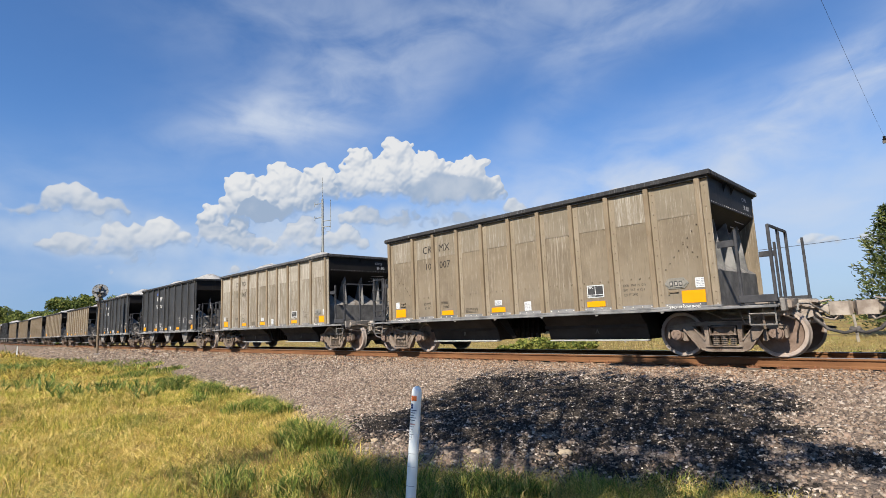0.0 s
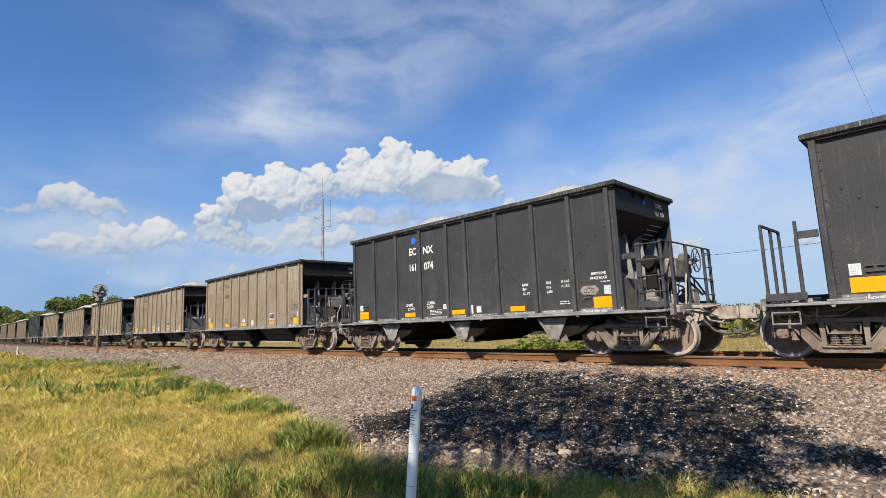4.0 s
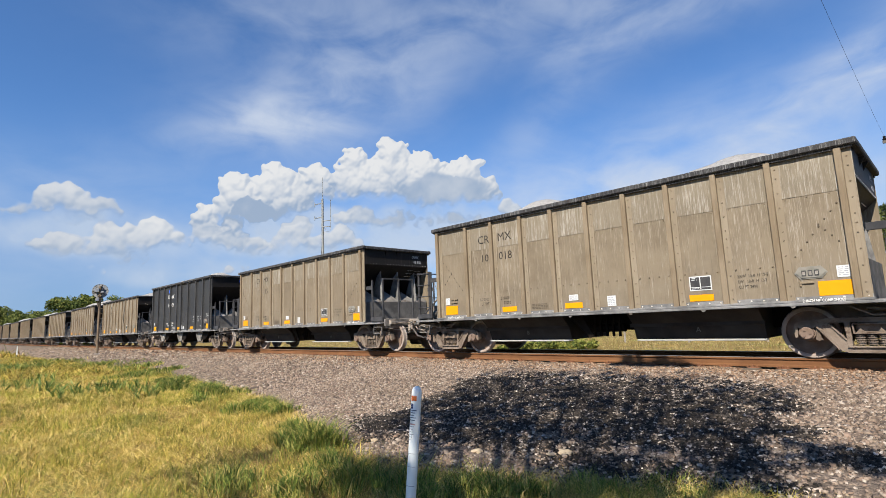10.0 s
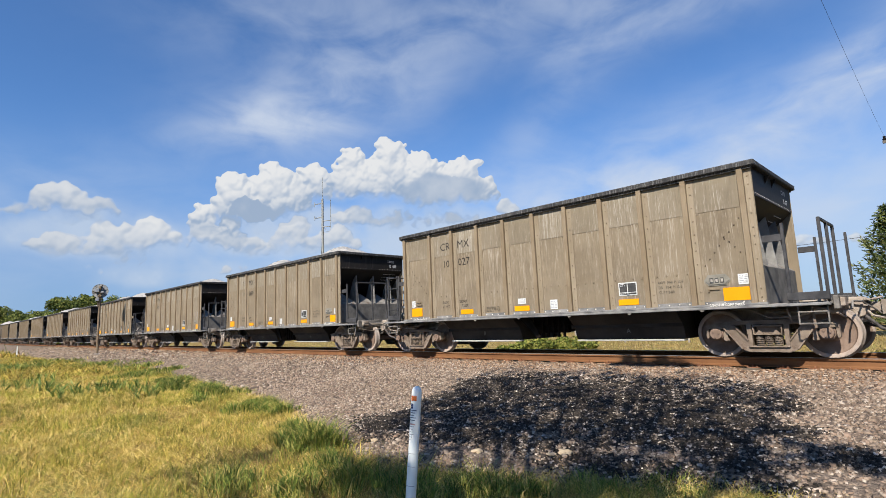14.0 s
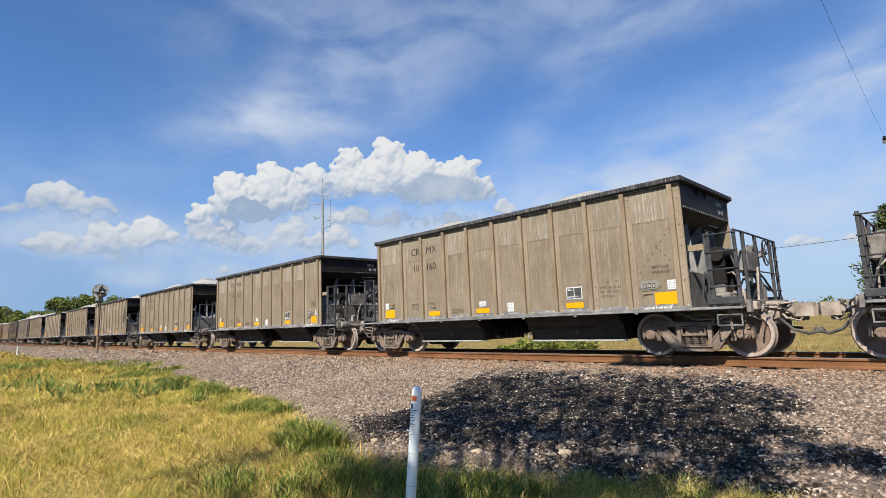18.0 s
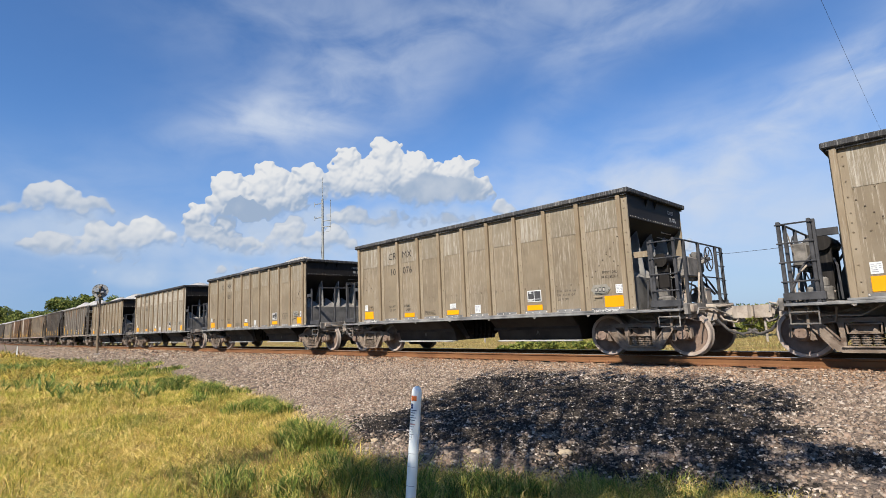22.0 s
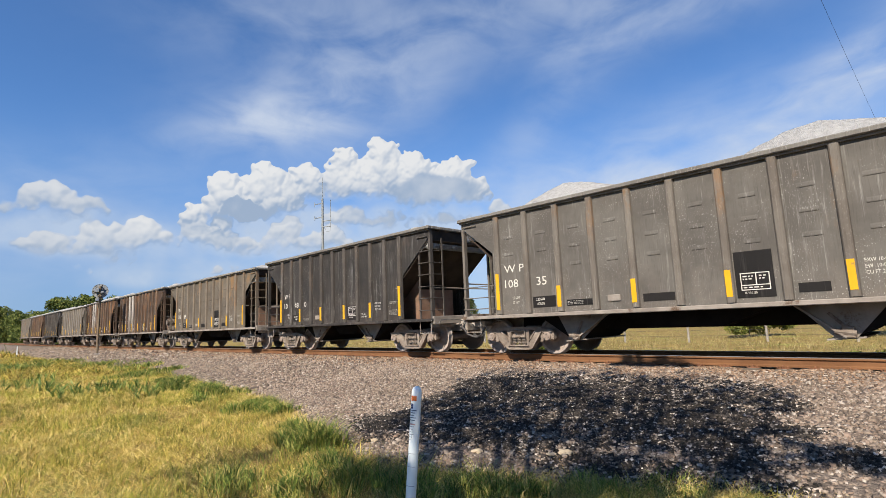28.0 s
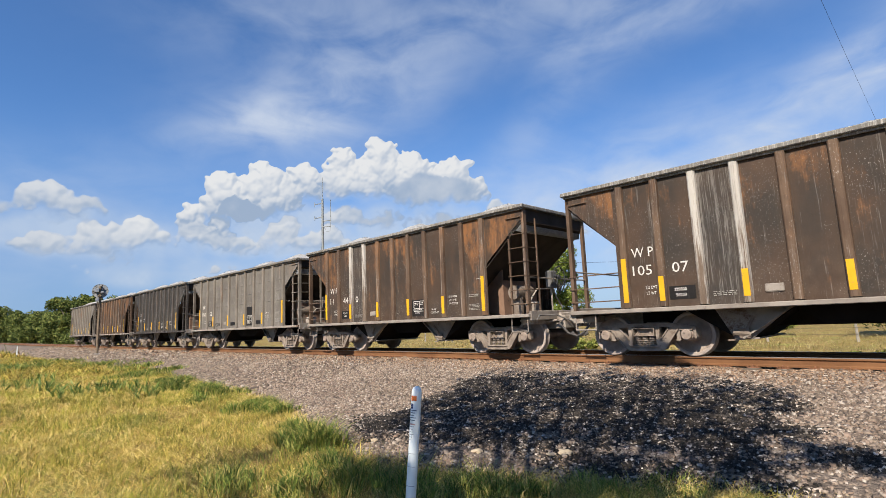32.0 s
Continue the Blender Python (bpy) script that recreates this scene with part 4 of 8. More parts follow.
def end_gear(car, x, sx, kind, brace):
    """Everything beyond the body's end: deck, end sill, handrails, ladders, brake gear and coupler."""
    X = lambda d: x + sx * d
    lo = lambda a, b: (min(X(a), X(b)), max(X(a), X(b)))
    s = Shape()
    s.box(*lo(-0.95, 0.92), -1.44, 1.44, 0.955, 1.0, 0.006)
    part("platform", s, M["deck"], car, "dust-covered end platform")
    s = Shape()
    s.box(*lo(0.92, 1.0), -1.46, 1.46, 0.86, 1.09, 0.012)
    part("end_sill", s, M["deck"], car)
    for y in (-1.46, 1.46):
        part("toe_board", Shape().box(*lo(0.28, 0.90), y - 0.04, y + 0.04, 1.03, 1.17, 0.01), M["rail_black"], car)
    s = Shape()
    s.box(*lo(-1.0, 1.16), -0.34, 0.34, 0.60, 0.955, 0.02)
    s.box(*lo(0.96, 1.20), -0.42, 0.42, 0.68, 1.06, 0.03)
    part("draft_sill", s, M["coupler"], car)
    for side in (-1, 1):
        t = Shape()
        y = side * 1.45
        t.box(*lo(0.305, 0.355), y - 0.026, y + 0.026, 1.0, 2.42, 0.006)
        part("corner_post", t, M["rail_black"], car)
        part("corner_brace", Shape().box(*lo(0.0, 0.303), y - 0.02, y + 0.02, 2.10, 2.23, 0.006), brace, car)
    if kind == "A":
        hr = part("handrail", Shape().box(*lo(0.85, 0.89), -1.42, -0.10, 2.40, 2.45, 0.006), M["rail_black"], car, "black steel end handrail")
        for y in (-1.42, -0.74, -0.10, 1.42):
            part("handrail_post", Shape().box(*lo(0.845, 0.895), y - 0.026, y + 0.026, 1.0, 2.44, 0.006), M["rail_black"], hr)
    else:
        ld = part("ladder", Shape().box(*lo(0.82, 0.88), -1.49, -1.43, 0.96, 2.44, 0.008), M["rail_black"], car, "black steel side ladder")
        part("ladder_rail", Shape().box(*lo(0.36, 0.42), -1.49, -1.43, 0.96, 2.44, 0.008), M["rail_black"], ld)
        for k in range(4):
            z = 1.36 + 0.34 * k
            part("rung", Shape().rod((X(0.34), -1.50, z), (X(0.90), -1.50, z), 0.015, 6), M["rail_black"], ld)
        t = Shape()
        t.path([(X(0.86), -1.46, 2.42), (X(0.86), -0.95, 2.43), (X(0.86), 1.42, 2.42)], 0.02, 6)
        hr = part("handrail", t, M["rail_black"], car, "black steel end handrail")
        for y in (-0.95, -0.10, 1.02, 1.42):
            part("handrail_post", Shape().box(*lo(0.83, 0.89), y - 0.032, y + 0.032, 1.0, 2.43, 0.008), M["rail_black"], hr)
        for k in range(4):
            part("rung", Shape().rod((X(0.90), 1.0, 1.3 + 0.33 * k), (X(0.90), 1.44, 1.3 + 0.33 * k), 0.014, 6), M["rail_black"], hr)
        part("cross_rail", Shape().rod((X(0.86), -0.95, 1.68), (X(0.86), 1.42, 1.68), 0.016, 6), M["rail_black"], hr)
        brake_wheel(car, X(0.95), 0.25, 2.08, sx)
        t = Shape()
        t.box(*lo(0.60, 0.84), -0.72, 0.02, 1.66, 2.10, 0.035)
        t.box(*lo(0.66, 0.80), -0.50, -0.10, 1.58, 1.66, 0.02)
        t.rod((X(0.72), 0.0, 1.95), (X(0.90), 0.20, 2.04), 0.05, 8)
        t.path([(X(0.80), 0.02, 1.70), (X(0.84), 0.10, 1.4), (X(0.80), 0.12, 1.02)], 0.026, 6)
        part("hand_brake_housing", t, M["deck"], car, "dust-caked hand brake housing")
        t = Shape()
        t.rod((X(0.34), -0.95, 2.05), (X(0.34), 0.15, 2.05), 0.15, 14)
        t.box(*lo(0.22, 0.46), -0.85, -0.75, 1.0, 2.0, 0.01)
        t.box(*lo(0.22, 0.46), -0.1, 0.0, 1.0, 2.0, 0.01)
        part("air_reservoir", t, M["end_black"], car, "black air brake tank", True)
        t = Shape()
        t.box(*lo(0.50, 0.78), 0.35, 0.75, 1.0, 1.45, 0.04)
        t.box(*lo(0.46, 0.70), -0.62, -0.3, 1.0, 1.32, 0.05)
        t.path([(X(0.55), -0.45, 1.3), (X(0.6), -0.2, 1.55), (X(0.58), 0.3, 1.5), (X(0.62), 0.5, 1.2)], 0.022, 6)
        t.path([(X(0.2), -1.1, 1.15), (X(0.45), -1.05, 1.3), (X(0.75), -0.9, 1.1)], 0.02, 6)
        part("brake_valve", t, M["coupler"], car)
    end_clutter(car, x, sx, kind)
    t = Shape()
    for d in (0.42, 0.84):
        t.path([(X(d), -1.47, 1.0), (X(d), -1.49, 0.62)], 0.014, 6)
    t.rod((X(0.42), -1.49, 0.63), (X(0.84), -1.49, 0.63), 0.016, 6)
    t.rod((X(0.42), -1.49, 0.83), (X(0.84), -1.49, 0.83), 0.014, 6)
    part("step_iron", t, M["deck"], car)
    t = Shape()
    t.path([(X(-0.2), -0.9, 0.86), (X(0.4), -0.8, 0.80), (X(0.9), -0.5, 0.84), (X(1.15), -0.43, 0.84)], 0.028, 6)
    t.box(*lo(0.55, 0.95), -1.2, -0.5, 0.78, 0.90, 0.02)
    part("brake_rigging", t, M["coupler"], car)
    coupler(car, X(1.06), sx)


def heap(lx0, lx1, base, peak, seed, half=1.42, humps=2):
    """A load of crushed stone heaped in humps along the car."""
    rnd = random.Random(seed)
    nx, ny = 56, 18
    centres = [lx0 + (lx1 - lx0) * (k + 0.5 + rnd.uniform(-0.12, 0.12)) / humps for k in range(humps)]
    width = (lx1 - lx0) / humps * 0.46
    v, f = [], []
    for i in range(nx + 1):
        x = lx0 + (lx1 - lx0) * i / nx
        for j in range(ny + 1):
            y = -half + 2 * half * j / ny
            r = min(math.hypot((x - c) / width, y / (half * 1.02)) for c in centres)
            h = max(0.0, 1.0 - r ** 1.5) * peak * 0.80
            z = base + h + 0.05 * noise.noise(Vector((x * 2.5, y * 2.5, seed * 3.1))) + 0.02 * noise.noise(Vector((x * 9, y * 9, seed)))
            v.append((x, y, z))
    for i in range(nx):
        for j in range(ny):
            a = i * (ny + 1) + j
            f.append((a, a + 1, a + ny + 2, a + ny + 1))
    s = Shape()
    s.add(v, f)
    # closed below
    s.box(lx0, lx1, -half, half, base - 0.35, base - 0.05)
    me = s.mesh("gravel_load", M["load"])
    me.shade_smooth()
    return me


# ---------------------------------------------------------------- open-end hopper cars (tan and black)
BODY = 9.96
PANEL_Y, RIB_Y = -1.50, -1.58


def open_end_car(colour, right_kind):
    """A flat-sided hopper car with outside ribs and open ends."""
    tan = colour != "black"
    worn = colour == "worn tan"
    paint, rib_paint = (M["tan_worn" if worn else "tan"], M["tan_rib"]) if tan else (M["black"], M["black_rib"])
    upper_paint = M["tan_worn_top" if worn else "tan_top"]
    flange_paint = M["tan_worn_top"] if worn else (M["tan_flange"] if tan else rib_paint)
    top = 3.66 if tan else 3.89
    ribs = [1.18, 2.11, 3.08, 4.01, 4.96, 5.89, 6.82, 7.74, 8.66] if tan else [1.15, 2.30, 3.44, 4.60, 5.34, 6.47, 7.65, 8.71]
    car = new("hopper_car")
    sheet_top = top - 0.10
    xs = [0.04] + ribs + [BODY - 0.26]
    rv, bolts, heads = Shape(), Shape(), Shape()
    for i in range(len(xs) - 1):
        x0, x1 = (xs[i] if i else 0.02), (xs[i + 1] if i < len(xs) - 2 else BODY - 0.02)
        s = Shape()
        s.box(x0 + 0.001, x1 - 0.001, PANEL_Y, PANEL_Y + 0.014, 0.98, sheet_top)
        if tan:
            part("upper_panel", Shape().box(x0 + 0.002, x1 - 0.002, PANEL_Y - 0.007, PANEL_Y - 0.0005, 2.83, sheet_top), upper_paint, car, "pale whitened upper panel")
        part("side_panel", s, paint, car)
        if i in (0, len(xs) - 2) or not tan:
            part("bottom_strip", Shape().box(x0 + 0.002, x1 - 0.002, PANEL_Y - 0.006, PANEL_Y - 0.0005, 0.98, 1.085), M["sill"], car)
        else:
            part("bottom_strip", Shape().box(x0 + 0.002, x1 - 0.002, PANEL_Y - 0.006, PANEL_Y - 0.0005, 0.98, 1.095), M["sill"], car)
        n = 4
        for k in range(n):
            x = x0 + 0.26 + (x1 - x0 - 0.32) * k / (n - 1)
            rivet(heads, x, PANEL_Y - 0.006, 1.055, 0.017)
            if tan:
                if 0 < i < len(xs) - 2:
                    rivet(rv, x, PANEL_Y, 1.65, 0.020)
                rivet(rv, x, PANEL_Y, 2.80, 0.013)
            rivet(rv, x, PANEL_Y - 0.006, sheet_top - 0.06)
    for i, x in enumerate(xs):
        s = Shape()
        s.box(x, x + 0.105, RIB_Y, PANEL_Y, 1.01, sheet_top - 0.02, 0.010)
        rib = part("side_rib", s, rib_paint, car)
        part("rib_flange", Shape().box(x + 0.106, x + (0.225 if tan else 0.165), PANEL_Y - 0.012, PANEL_Y - 0.0005, 1.03, sheet_top - 0.02), flange_paint, rib)
        k = 0
        z = 1.12
        while z < sheet_top - 0.1:
            rivet(rv, x + (0.165 if tan else 0.136), PANEL_Y - 0.012, z, 0.016)
            k += 1
            z += 0.16 if (k % 5) < 2 else 0.27
    # slanting bolt lines that hold the slope sheets
    lines = ((0.30, 2.62, 1.00, 1.78), (8.96, 1.78, 9.64, 2.62), (0.34, 1.98, 0.60, 2.30), (9.35, 2.30, 9.60, 1.98)) if tan else \
            ((0.4, 2.85, 2.1, 1.3), (2.5, 1.35, 3.3, 2.4), (3.8, 2.6, 5.1, 1.3), (5.7, 1.4, 6.4, 2.5), (6.7, 2.3, 7.6, 1.3), (7.9, 1.5, 9.6, 2.9))
    for x0, z0, x1, z1 in lines:
        n = 9 if not tan else (8 if abs(z1 - z0) > 0.6 else 4)
        for k in range(n):
            q = k / (n - 1)
            rivet(bolts, x0 + (x1 - x0) * q, PANEL_Y - (0.007 if tan and z0 + (z1 - z0) * q > 2.83 else 0.0), z0 + (z1 - z0) * q, 0.017 if tan else 0.026)
    tagged(part("rivets", heads, M["text_faded"], car, "dust-whitened rivet heads"), kind="stuff")
    tagged(part("rivets", rv, M["rib_bolt"] if tan else rib_paint, car), kind="stuff")
    tagged(part("bolts", bolts, M["bolt"] if tan else rib_paint, car), kind="stuff")
    # the side that faces away
    s = Shape()
    s.box(0.02, BODY - 0.02, 1.486, 1.50, 0.98, sheet_top)
    part("side_sheet", s, paint, car)
    far_rib = Shape().box(0.0, 0.105, 1.50, 1.58, 1.01, sheet_top - 0.02).mesh("side_rib", rib_paint)
    for x in xs:
        part("side_rib", far_rib, rib_paint, car, at=pose(x, 0, 0))
    # top chord all round
    for y0, y1 in ((-1.625, -1.485), (1.485, 1.625)):
        s = Shape()
        s.box(-0.07, BODY + 0.07, y0, y1, top - 0.115, top, 0.02)
        s.box(0.0, BODY, y0 + 0.05, y1 - 0.03, top - 0.15, top - 0.115)
        part("top_chord", s, M["cap"], car, "dusty black top rail")
    for x in (-0.07, BODY - 0.05):
        part("end_chord", Shape().box(x, x + 0.12, -1.484, 1.484, top - 0.112, top - 0.004, 0.02), M["cap"], car)
    for y in (-1.53, 1.53):
        s = Shape()
        s.box(-0.9, BODY + 0.9, y - 0.07, y + 0.07, 0.932, 0.985, 0.010)
        s.box(0.0, BODY, y - 0.055, y + 0.055, 0.985, 1.03, 0.008)
        part("side_sill", s, M["sill"], car, "dusty grey side sill")
    for k in range(7):
        x = 0.04 + 1.46 * k
        part("sill_lug", Shape().prism([(x, 0.932), (x + 0.085, 0.932), (x + 0.075, 0.905), (x + 0.030, 0.896)], -1.612, -1.595), M["chute"], car)
    # end walls, slope sheets, fins and end bulkheads
    for x, sx in ((BODY, 1), (0.0, -1)):
        X = lambda d: x + sx * d
        lo = lambda a, b: (min(X(a), X(b)), max(X(a), X(b)))
        s = Shape()
        s.box(*lo(-0.06, -0.03), -1.48, 1.48, top - 0.64, top - 0.11)
        for y in (-0.55, -0.05):
            s.prism([(X(-0.03), top - 0.30), (X(0.06), top - 0.13), (X(-0.03), top - 0.13)], y - 0.01, y + 0.01)
        part("end_wall", s, M["end_black"], car, "black end plate")
        s = Shape()
        for k in range(22):
            rivet(s, X(-0.03), -1.38 + 2.76 * k / 21, top - 0.60, 0.010, sx, "x")
        tagged(part("rivets", s, M["text_faded"] if tan else M["end_black"], car), kind="stuff")
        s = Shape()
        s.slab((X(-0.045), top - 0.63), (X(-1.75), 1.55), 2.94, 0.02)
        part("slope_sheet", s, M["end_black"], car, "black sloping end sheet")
        for y in (-0.62, 0.18, 0.98):
            s = Shape()
            s.prism([(X(-0.14), 1.74), (X(-0.80), 1.90), (X(-0.44), 2.72), (X(-0.26), 2.82)], y - 0.014, y + 0.014)
            part("fin", s, M["sill"], car)
        s = Shape()
        s.box(*lo(-1.5, -0.10), -1.44, 1.44, 1.0, 1.72, 0.01)
        part("end_bulkhead", s, M["bin"], car, "dust-streaked rusty brown bulkhead")
        s = Shape()
        for y in (-1.05, -0.22, 0.56, 1.2):
            w = 0.36
            s.add([(X(-0.12), y - w, 1.722), (X(-0.12), y + w, 1.722), (X(-1.0), y + w, 1.722), (X(-1.0), y - w, 1.722), (X(-0.62), y, 2.14)],
                  [(0, 1, 4), (1, 2, 4), (2, 3, 4), (3, 0, 4), (3, 2, 1, 0)])
        part("hopper_ridge", s, M["chute"], car)
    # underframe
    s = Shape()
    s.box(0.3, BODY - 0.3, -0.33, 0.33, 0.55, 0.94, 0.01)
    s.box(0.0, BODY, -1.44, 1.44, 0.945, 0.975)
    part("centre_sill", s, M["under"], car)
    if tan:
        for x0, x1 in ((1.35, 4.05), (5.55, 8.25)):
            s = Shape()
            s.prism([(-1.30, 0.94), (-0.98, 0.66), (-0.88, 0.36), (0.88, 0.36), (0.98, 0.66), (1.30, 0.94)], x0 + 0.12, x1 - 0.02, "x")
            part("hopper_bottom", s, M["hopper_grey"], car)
            part("gate_lip", Shape().box(x0 + 0.22, x1, -1.07, -0.86, 0.325, 0.358, 0.006), M["lip"], car, "bright worn gate lip")
            s = Shape()
            s.box(x0 + 0.05, x1, -1.02, -0.99, 0.62, 0.70, 0.006)
            part("gate_hinge", s, M["hopper_grey"], car)
            letters(car, "B" if x0 < 2 else "A", (x0 + x1) / 2 + 0.1, -1.024, 0.50, 0.10, M["hopper_mark"], 1, "white")
        for k in range(5):
            part("gate_bar", Shape().box(4.55 + 0.16 * k, 4.60 + 0.16 * k, -0.75, -0.70, 0.42, 0.92), M["under"], car)
        part("gate_cylinder", Shape().rod((4.3, -0.6, 0.62), (5.3, -0.6, 0.62), 0.10, 10), M["under"], car)
        part("gate_link", Shape().prism([(4.1, 0.94), (4.45, 0.94), (4.75, 0.45), (4.65, 0.40)], -1.1, -1.06), M["under"], car)
    else:
        for a, b, c in ((1.46, 2.28, 1.92), (4.56, 5.34, 5.08), (7.64, 8.42, 8.08)):
            s = Shape()
            s.prism([(a, 0.90), (b, 0.90), (c + 0.06, 0.36), (c - 0.08, 0.36)], -1.38, -1.35)
            s.slab((a, 0.90), (c - 0.08, 0.38), 0.10, 0.03, at=-1.41)
            s.slab((c - 0.12, 0.36), (c + 0.24, 0.33), 2.7, 0.025)
            part("chute", s, M["chute"], car, "grey steel discharge chute")
            s = Shape()
            s.prism([(a - 0.2, 0.94), (b + 0.9, 0.94), (b + 0.35, 0.55), (c + 0.06, 0.37), (c - 0.07, 0.37)], -1.34, 1.34)
            part("hopper_bottom", s, M["under"], car)
            t = Shape()
            t.rod((c - 0.1, -1.43, 0.42), (c + 0.12, -1.43, 0.40), 0.030, 6)
            t.box(c - 0.03, c + 0.09, -1.45, -1.385, 0.36, 0.45, 0.01)
            t.prism([(c + 0.10, 0.36), (c + 0.34, 0.345), (c + 0.27, 0.50)], -1.37, -1.34)
            part("chute_latch", t, M["truck"], car)
    truck(car, 0.115)
    truck(car, 9.80)
    end_gear(car, BODY, 1, right_kind, M["tan_rib"] if tan and right_kind == "B" else M["rail_black"])
    end_gear(car, 0.0, -1, "B" if right_kind == "A" else "A", M["rail_black"])
    # marks that all cars of the kind share
    y = PANEL_Y - 0.006
    for x0, x1, z0, z1 in ((9.23, 9.70, 1.09, 1.335), (0.33, 0.80, 1.11, 1.355)):
        plate(car, "reflector", x0, x1, z0, z1, M["orange"], y, "orange reflective tape")
    small = ((7.12, 7.57), (4.29, 4.75), (2.41, 2.87)) if tan else ((2.70, 3.18), (4.77, 5.26), (6.86, 7.32))
    for x0, x1 in small:
        plate(car, "reflector", x0, x1, 1.11, 1.235, M["orange"], y, "orange reflective tape")
    plate(car, "label_sheet", 9.51, 9.69, 1.38, 1.575, M["white"], y, "white paper label")
    plate(car, "label_sheet", 0.34, 0.50, 1.39, 1.58, M["white"], y, "white paper label")
    bars(car, 9.53, 9.67, 1.40, 1.56, 5, M["print"], y - 0.004, 1)
    bars(car, 0.355, 0.485, 1.41, 1.56, 5, M["print"], y - 0.004, 2)
    plate(car, "label_sheet", 4.41, 4.65, 1.285, 1.42, M["white"], y)
    bars(car, 4.43, 4.63, 1.30, 1.40, 4, M["print"], y - 0.004, 3)
    plate(car, "label_sheet", 5.37, 5.57, 1.11, 1.335, M["white"], y)
    bars(car, 5.39, 5.55, 1.13, 1.31, 5, M["print"], y - 0.004, 4)
    ink = M["text_dark"] if tan else M["text_white"]
    st = "dark" if tan else "white"
    s = Shape()
    s.prism([(8.99, 1.385), (9.30, 1.385), (9.39, 1.49), (9.30, 1.60), (8.99, 1.60), (8.91, 1.49)], y - 0.008, y)
    s.prism([(9.01, 1.41), (9.28, 1.41), (9.36, 1.49), (9.28, 1.575), (9.01, 1.575), (8.94, 1.49)], y - 0.022, y - 0.008)
    box = part("indicator_box", s, M["wp_chute"] if not tan else M["tan_plate"], car, "grey cast plate with three windows")
    for k in range(3):
        part("indicator_window", Shape().box(9.02 + 0.092 * k, 9.085 + 0.092 * k, y - 0.026, y - 0.0225, 1.435, 1.535, 0.001), M["stencil"], box)
        part("indicator_card", Shape().box(9.032 + 0.092 * k, 9.073 + 0.092 * k, y - 0.030, y - 0.0265, 1.455, 1.515, 0.001), M["faint_pale"], box)
    s = Shape()
    s.box(8.97, 9.18, y - 0.022, y, 1.305, 1.345, 0.006)
    s.box(8.97, 9.00, y - 0.022, y, 1.262, 1.305, 0.006)
    part("card_clip", s, rib_paint, car)
    s = Shape()
    s.box(0.56, 0.80, y - 0.025, y, 1.43, 1.46)
    s.box(0.56, 0.80, y - 0.025, y, 1.52, 1.55)
    s.box(0.66, 0.70, y - 0.02, y, 1.43, 1.55)
    part("card_holder", s, rib_paint, car)
    letters(car, "2 INCH HF COMP SHOES", 9.0, RIB_Y - 0.024, 0.99, 0.05, M["text_white"], 0.75, "white")
    letters(car, "2 INCH HF COMP SHOES", 0.5, RIB_Y - 0.024, 0.99, 0.05, M["text_white"], 0.75, "white")
    if tan:
        s = Shape()
        s.box(7.145, 7.555, y - 0.003, y + 0.002, 1.315, 1.595)
        part("stencil_frame", s, M["white"], car, "white stencil box")
        for q in ((7.165, 7.338, 1.385, 1.575), (7.355, 7.535, 1.385, 1.575), (7.165, 7.535, 1.333, 1.372)):
            part("stencil_panel", Shape().box(q[0], q[1], y - 0.006, y - 0.001, q[2], q[3]), M["stencil"], car)
        bars(car, 7.19, 7.30, 1.51, 1.57, 2, M["white"], y - 0.008, 5)
        bars(car, 7.18, 7.36, 1.335, 1.370, 1, M["white"], y - 0.008, 15)
        letters(car, "EXW  10-8  H 12-5", 8.02, y - 0.003, 1.50, 0.055, M["faint_dark"], 0.80)
        letters(car, "EW   10-8  H 12-3", 8.02, y - 0.003, 1.40, 0.055, M["faint_dark"], 0.80)
        letters(car, "CU FT 2490", 8.02, y - 0.003, 1.30, 0.055, M["faint_dark"], 0.80)
        letters(car, "LD LMT", 1.66, y, 1.43, 0.075, ink, 0.85)
        letters(car, "LT WT", 1.70, y, 1.31, 0.075, ink, 0.85)
        bars(car, 3.35, 3.80, 1.13, 1.27, 4, M["faint"], y, 6)
        if right_kind == "B":
            letters(car, "EMPTY LOAD", 9.22, y, 1.83, 0.06, ink, 0.72, st)
            letters(car, "1/4 ADJ BLOCK", 9.19, y, 1.73, 0.06, ink, 0.72, st)
    else:
        letters(car, "LD LMT", 2.75, y, 1.43, 0.085, ink, 0.85, st)
        letters(car, "LT WT", 2.86, y, 1.30, 0.085, ink, 0.85, st)
        letters(car, "229800", 3.72, y, 1.45, 0.085, ink, 0.9, st)
        letters(car, "56200", 3.72, y, 1.33, 0.085, ink, 0.9, st)
        bars(car, 3.85, 4.35, 1.13, 1.29, 4, M["text_white"], y, 7)
        for k, (a, b) in enumerate((("EXW", "10-8"), ("EW", "10-8"), ("CU FT", "2430"))):
            letters(car, a, 7.28, y, 1.72 - 0.11 * k, 0.065, ink, 0.85, st)
            if b:
                letters(car, b, 8.00, y, 1.72 - 0.11 * k, 0.065, ink, 0.85, st)
                if k < 2:
                    letters(car, "H 13-3", 8.42, y, 1.72 - 0.11 * k, 0.065, ink, 0.85, st)
        letters(car, "EMPTY LOAD", 9.22, y, 1.83, 0.06, ink, 0.72, st)
        letters(car, "1/4 ADJ BLOCK", 9.19, y, 1.73, 0.06, ink, 0.72, st)
        bars(car, 9.44, 9.70, 1.645, 1.69, 1, ink, y, 21)
        bars(car, 8.35, 8.62, 1.20, 1.30, 2, ink, y, 22)
